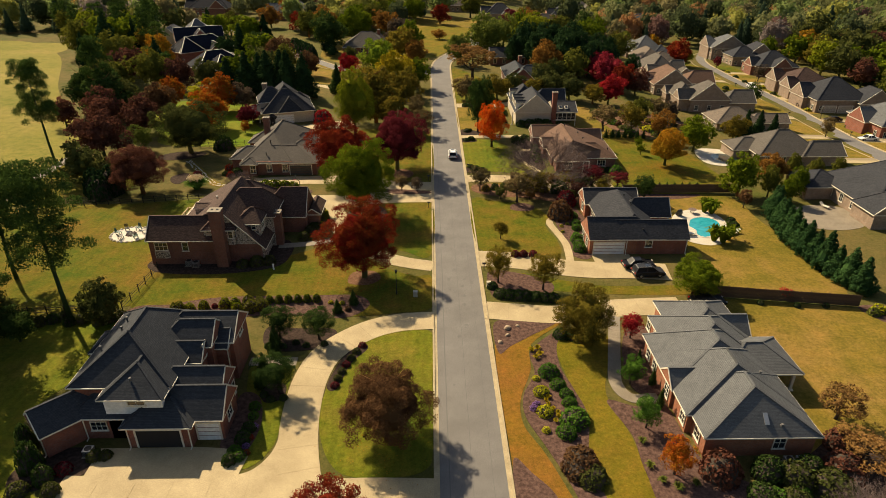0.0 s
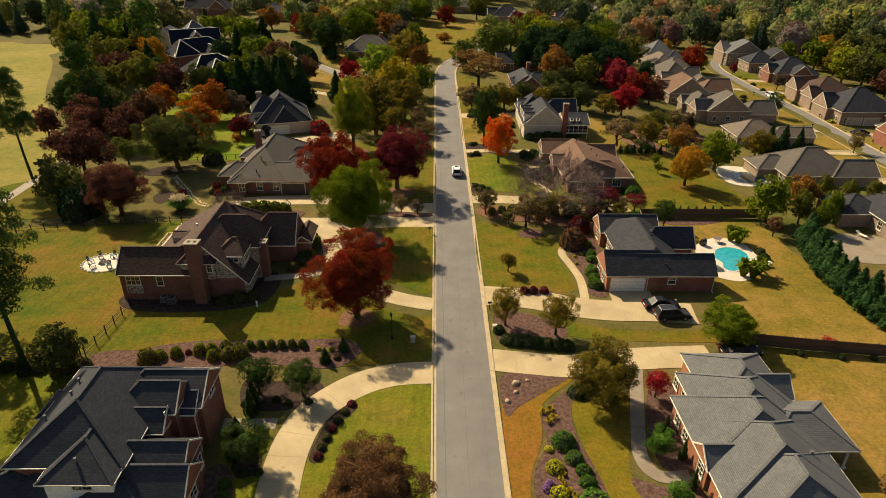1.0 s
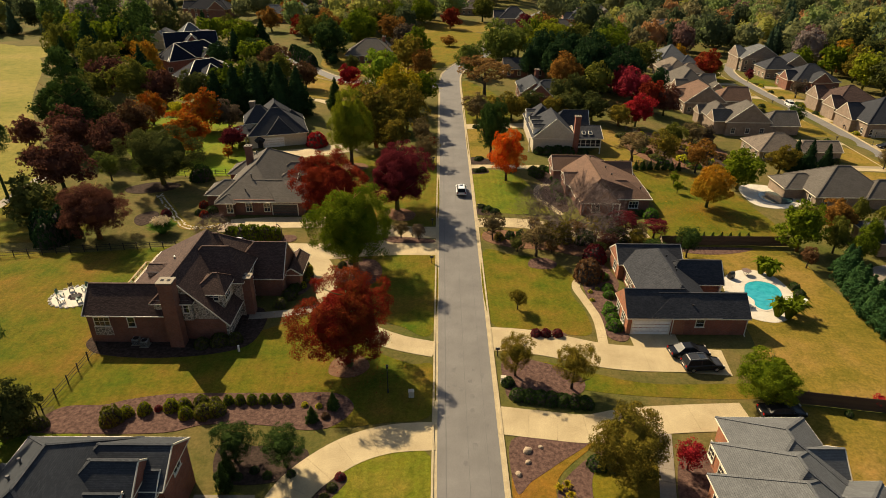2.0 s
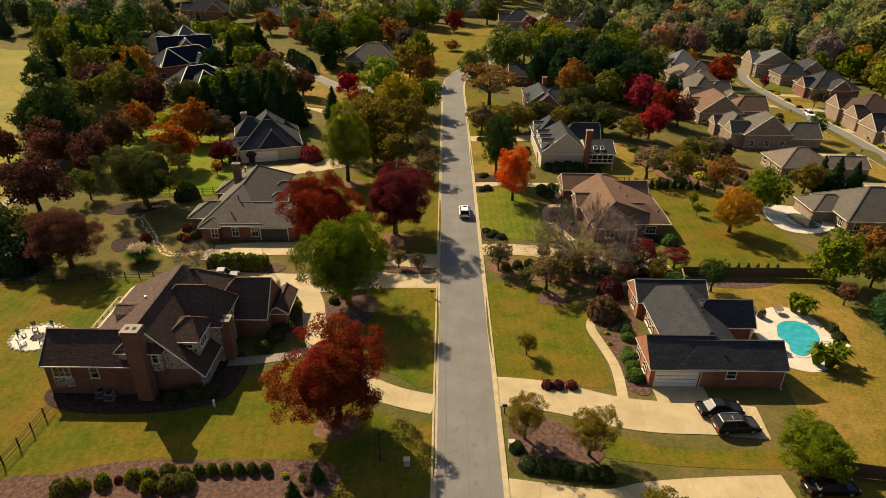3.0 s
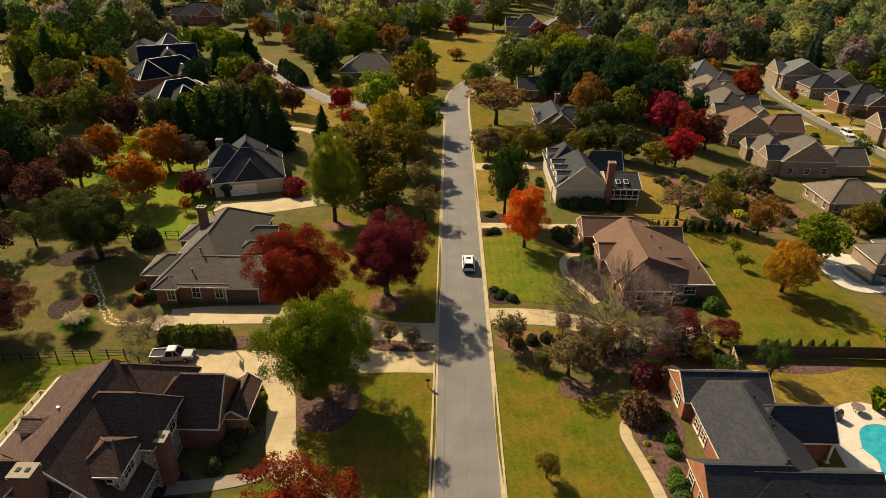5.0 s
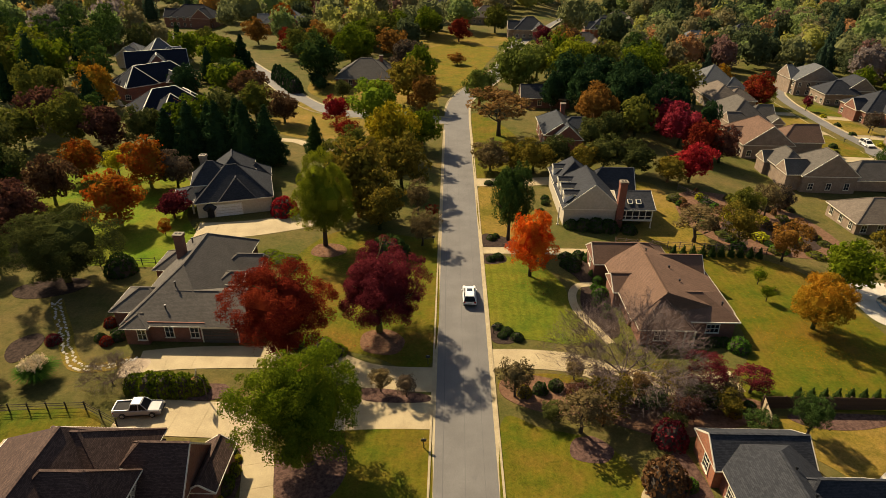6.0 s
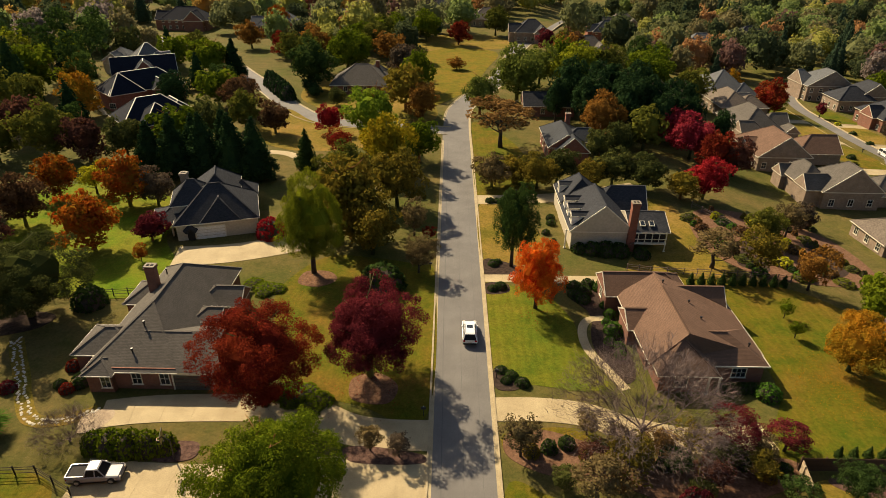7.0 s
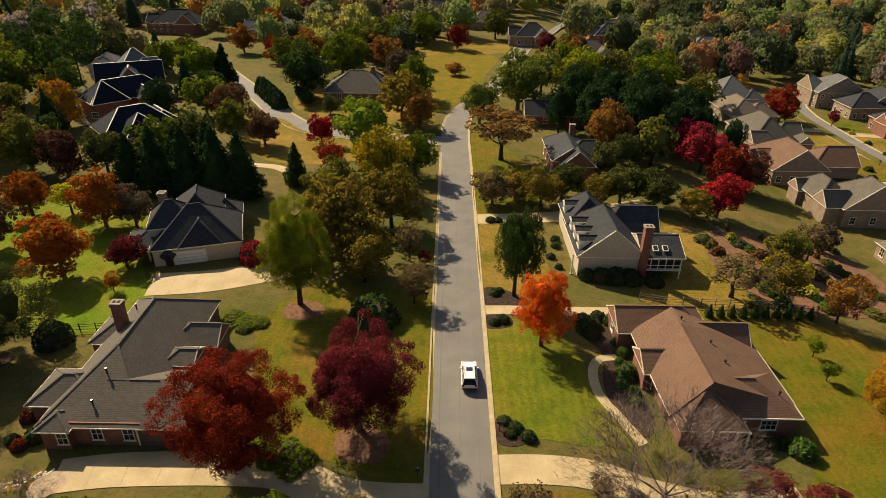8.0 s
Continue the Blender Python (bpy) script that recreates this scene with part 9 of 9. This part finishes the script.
        for s in (-1, 1):
            solid("roof_rail", *beam((s * (wt - 0.05), t0 + 0.2, top + 0.05), (s * (wt - 0.05), t1 - 0.2, top + 0.05), 0.05, 0.05), M_METAL, roof)
    for i, j in ((0, 4), (1, 5), (2, 6), (3, 7)):
        solid("pillar", *beam(cv[i], cv[j], 0.09, 0.07), paint, c)
    for s in (-1, 1):
        my = (y0 + y1) / 2 + 0.05
        solid("pillar", *beam((s * (wb + 0.005), my, zb), (s * (wt + 0.02), my, top - 0.07), 0.1, 0.04), paint, c)
        solid("mirror", *joined([(box_v(s * (Wd / 2 + 0.08) - 0.1, s * (Wd / 2 + 0.08) + 0.1, y1 - 0.55, y1 - 0.42, belt - 0.02, belt + 0.13), BOX_F)]), paint, c)
        solid("headlight", *beam((s * (Wd / 2 - 0.35), h - 0.02, belt - 0.3), (s * (Wd / 2 - 0.08), h - 0.12, belt - 0.26), 0.12, 0.14), M_DECK, c, "clear headlight")
        solid("tail_light", box_v(s * (Wd / 2 - 0.2) - 0.12, s * (Wd / 2 - 0.2) + 0.12, -h - 0.02, -h + 0.1, belt - 0.28, belt - 0.06), BOX_F, M_TAIL, c, "red tail light")
        for yy in (-h + 0.95, h - 0.92):
            wheel = solid("wheel", *tube([(s * (Wd / 2 - 0.24), yy, 0.33), (s * (Wd / 2 + 0.01), yy, 0.33)], [0.33, 0.33], 16), M_BLACK, c, "black tyre")
            solid("rim", *tube([(s * (Wd / 2), yy, 0.33), (s * (Wd / 2 + 0.02), yy, 0.33)], [0.21, 0.19], 12), M_METAL, wheel)
    solid("number_plate", box_v(-0.26, 0.26, -h - 0.02, -h + 0.02, 0.55, 0.68), BOX_F, M_TRIM, c)
    for ends, thick in ((-h - 0.01, 0.1), (h, 0.08)):
        solid("bumper", *beam((-Wd / 2 + 0.1, ends, 0.42), (Wd / 2 - 0.1, ends, 0.42), thick, 0.14), M_BLACK, c)
    if kind == "pickup":
        solid("bed", box_v(-Wd / 2 + 0.14, Wd / 2 - 0.14, -h + 0.12, -0.85, belt + 0.002, belt + 0.01), BOX_F, M_DARK, c, "dark open load bed")
        for s in (-1, 1):
            solid("bed_rail", box_v(s * (Wd / 2 - 0.1) - 0.05, s * (Wd / 2 - 0.1) + 0.05, -h + 0.05, -0.8, belt, belt + 0.14), BOX_F, paint, c)
        solid("tailgate", box_v(-Wd / 2 + 0.1, Wd / 2 - 0.1, -h + 0.0, -h + 0.08, belt - 0.4, belt + 0.13), BOX_F, paint, c)
    return c


def car_paint(name, col):
    m, t, b = nodes_of(name)
    b.inputs["Base Color"].default_value = (*col, 1)
    b.inputs["Roughness"].default_value = 0.35
    b.inputs["Specular IOR Level"].default_value = 0.25
    b.inputs["Coat Weight"].default_value = 0.2
    b.inputs["Coat Roughness"].default_value = 0.05
    return m


M_TAIL = plain_mat("red_lens", (0.35, 0.01, 0.01), 0.2)
P_WHITE, P_BLACK, P_GREY, P_SILVER = car_paint("white_paint", (0.75, 0.75, 0.73)), car_paint("black_car_paint", (0.01, 0.011, 0.014)), car_paint("dark_grey_paint", (0.03, 0.03, 0.032)), car_paint("silver_paint", (0.3, 0.3, 0.3))
car(4.6, 133.5, 0, P_WHITE, "white SUV with dark roof glass driving along the street", "suv")
car(31.2, 82.4, -86, P_BLACK, "black saloon parked on the concrete drive", "sedan", 0.08)
car(31.9, 79.8, -86, P_GREY, "dark grey off-road vehicle parked on the drive", "suv", 0.08)
car(-31.9, 109.3, -84, P_SILVER, "silver crew-cab pickup parked on a drive", "pickup", 0.08)
car(37.6, 71.9, -88, P_BLACK, "black saloon parked beside the brick house", "sedan", 0.08)
car(115.0, 222.0, 180, P_WHITE, "white SUV parked on the far street", "suv")
car(119.0, 178.6, 90, P_BLACK, "black saloon on a pale drive", "sedan", 0.08)
car(114.0, 155.0, 90, P_WHITE, "white saloon on a pale drive", "sedan", 0.08)


# ---- pool furniture ----
tb = thing("patio_table", "round dark patio table on the pool deck", "table", Matrix.Translation((47.0, 102.2, 0.06)))
solid("tabletop", *tube([(0, 0, 0.7), (0, 0, 0.74)], [0.7, 0.7], 18), M_BARK_GREY, tb)
for k in range(4):
    a = k * math.pi / 2 + 0.7
    solid("leg", *beam((0.25 * math.cos(a), 0.25 * math.sin(a), 0), (0.5 * math.cos(a), 0.5 * math.sin(a), 0.7), 0.05, 0.05), M_BLACK, tb)
gr = thing("barbecue_grill", "dark covered grill on the pool deck", "grill", pose(44.2, 101.0, 0.06, 0, 0, 30))
solid("cart", *joined([(box_v(-0.5, 0.5, -0.3, 0.3, 0.1, 0.8), BOX_F)]), M_BLACK, gr)
solid("hood", *joined([([(-0.45, -0.3, 0.8), (0.45, -0.3, 0.8), (0.45, 0.3, 0.8), (-0.45, 0.3, 0.8), (-0.42, -0.15, 1.15), (0.42, -0.15, 1.15), (0.42, 0.15, 1.15), (-0.42, 0.15, 1.15)], BOX_F)]), M_BLACK, gr)


def lounger(x, y, rz):
    l = thing("sun_lounger", "pale sun lounger on the pool deck", "lounger", pose(x, y, 0.06, 0, 0, rz))
    solid("seat", box_v(-0.33, 0.33, -0.9, 0.5, 0.3, 0.38), BOX_F, M_TRIM, l)
    solid("backrest", *beam((0, 0.5, 0.36), (0, 1.05, 0.75), 0.66, 0.07), M_TRIM, l)
    for sx in (-0.28, 0.28):
        for sy in (-0.8, 0.4):
            solid("leg", *beam((sx, sy, 0), (sx, sy, 0.3), 0.05, 0.05), M_METAL, l)


for x, y, rz in ((51.0, 93.6, -60), (43.2, 93.4, 70), (72.6, 104.4, 20)):
    lounger(x, y, rz)


# ---- basketball hoop on the drive ----
bh = thing("basketball_hoop", "black basketball hoop on a pole beside the drive", "basketball hoop", pose(-25.4, 111.7, 0.06, 0, 0, 105))
solid("pole", *joined([tube([(0, 0, 0), (0, 0, 2.6), (0, 0.5, 3.2)], [0.08, 0.07, 0.06], 8)]), M_BLACK, bh)
solid("backboard", box_v(-0.7, 0.7, 0.62, 0.66, 2.9, 3.9), BOX_F, M_GLASS, bh)
solid("rim", *joined([beam((0.23 * math.cos(k * 0.628), 0.92 + 0.23 * math.sin(k * 0.628), 3.05), (0.23 * math.cos((k + 1) * 0.628), 0.92 + 0.23 * math.sin((k + 1) * 0.628), 3.05), 0.03, 0.03) for k in range(10)]), M_TAIL, bh, "orange-red metal ring")
solid("arm", *beam((0, 0.45, 3.14), (0, 0.64, 3.3), 0.08, 0.08), M_BLACK, bh)
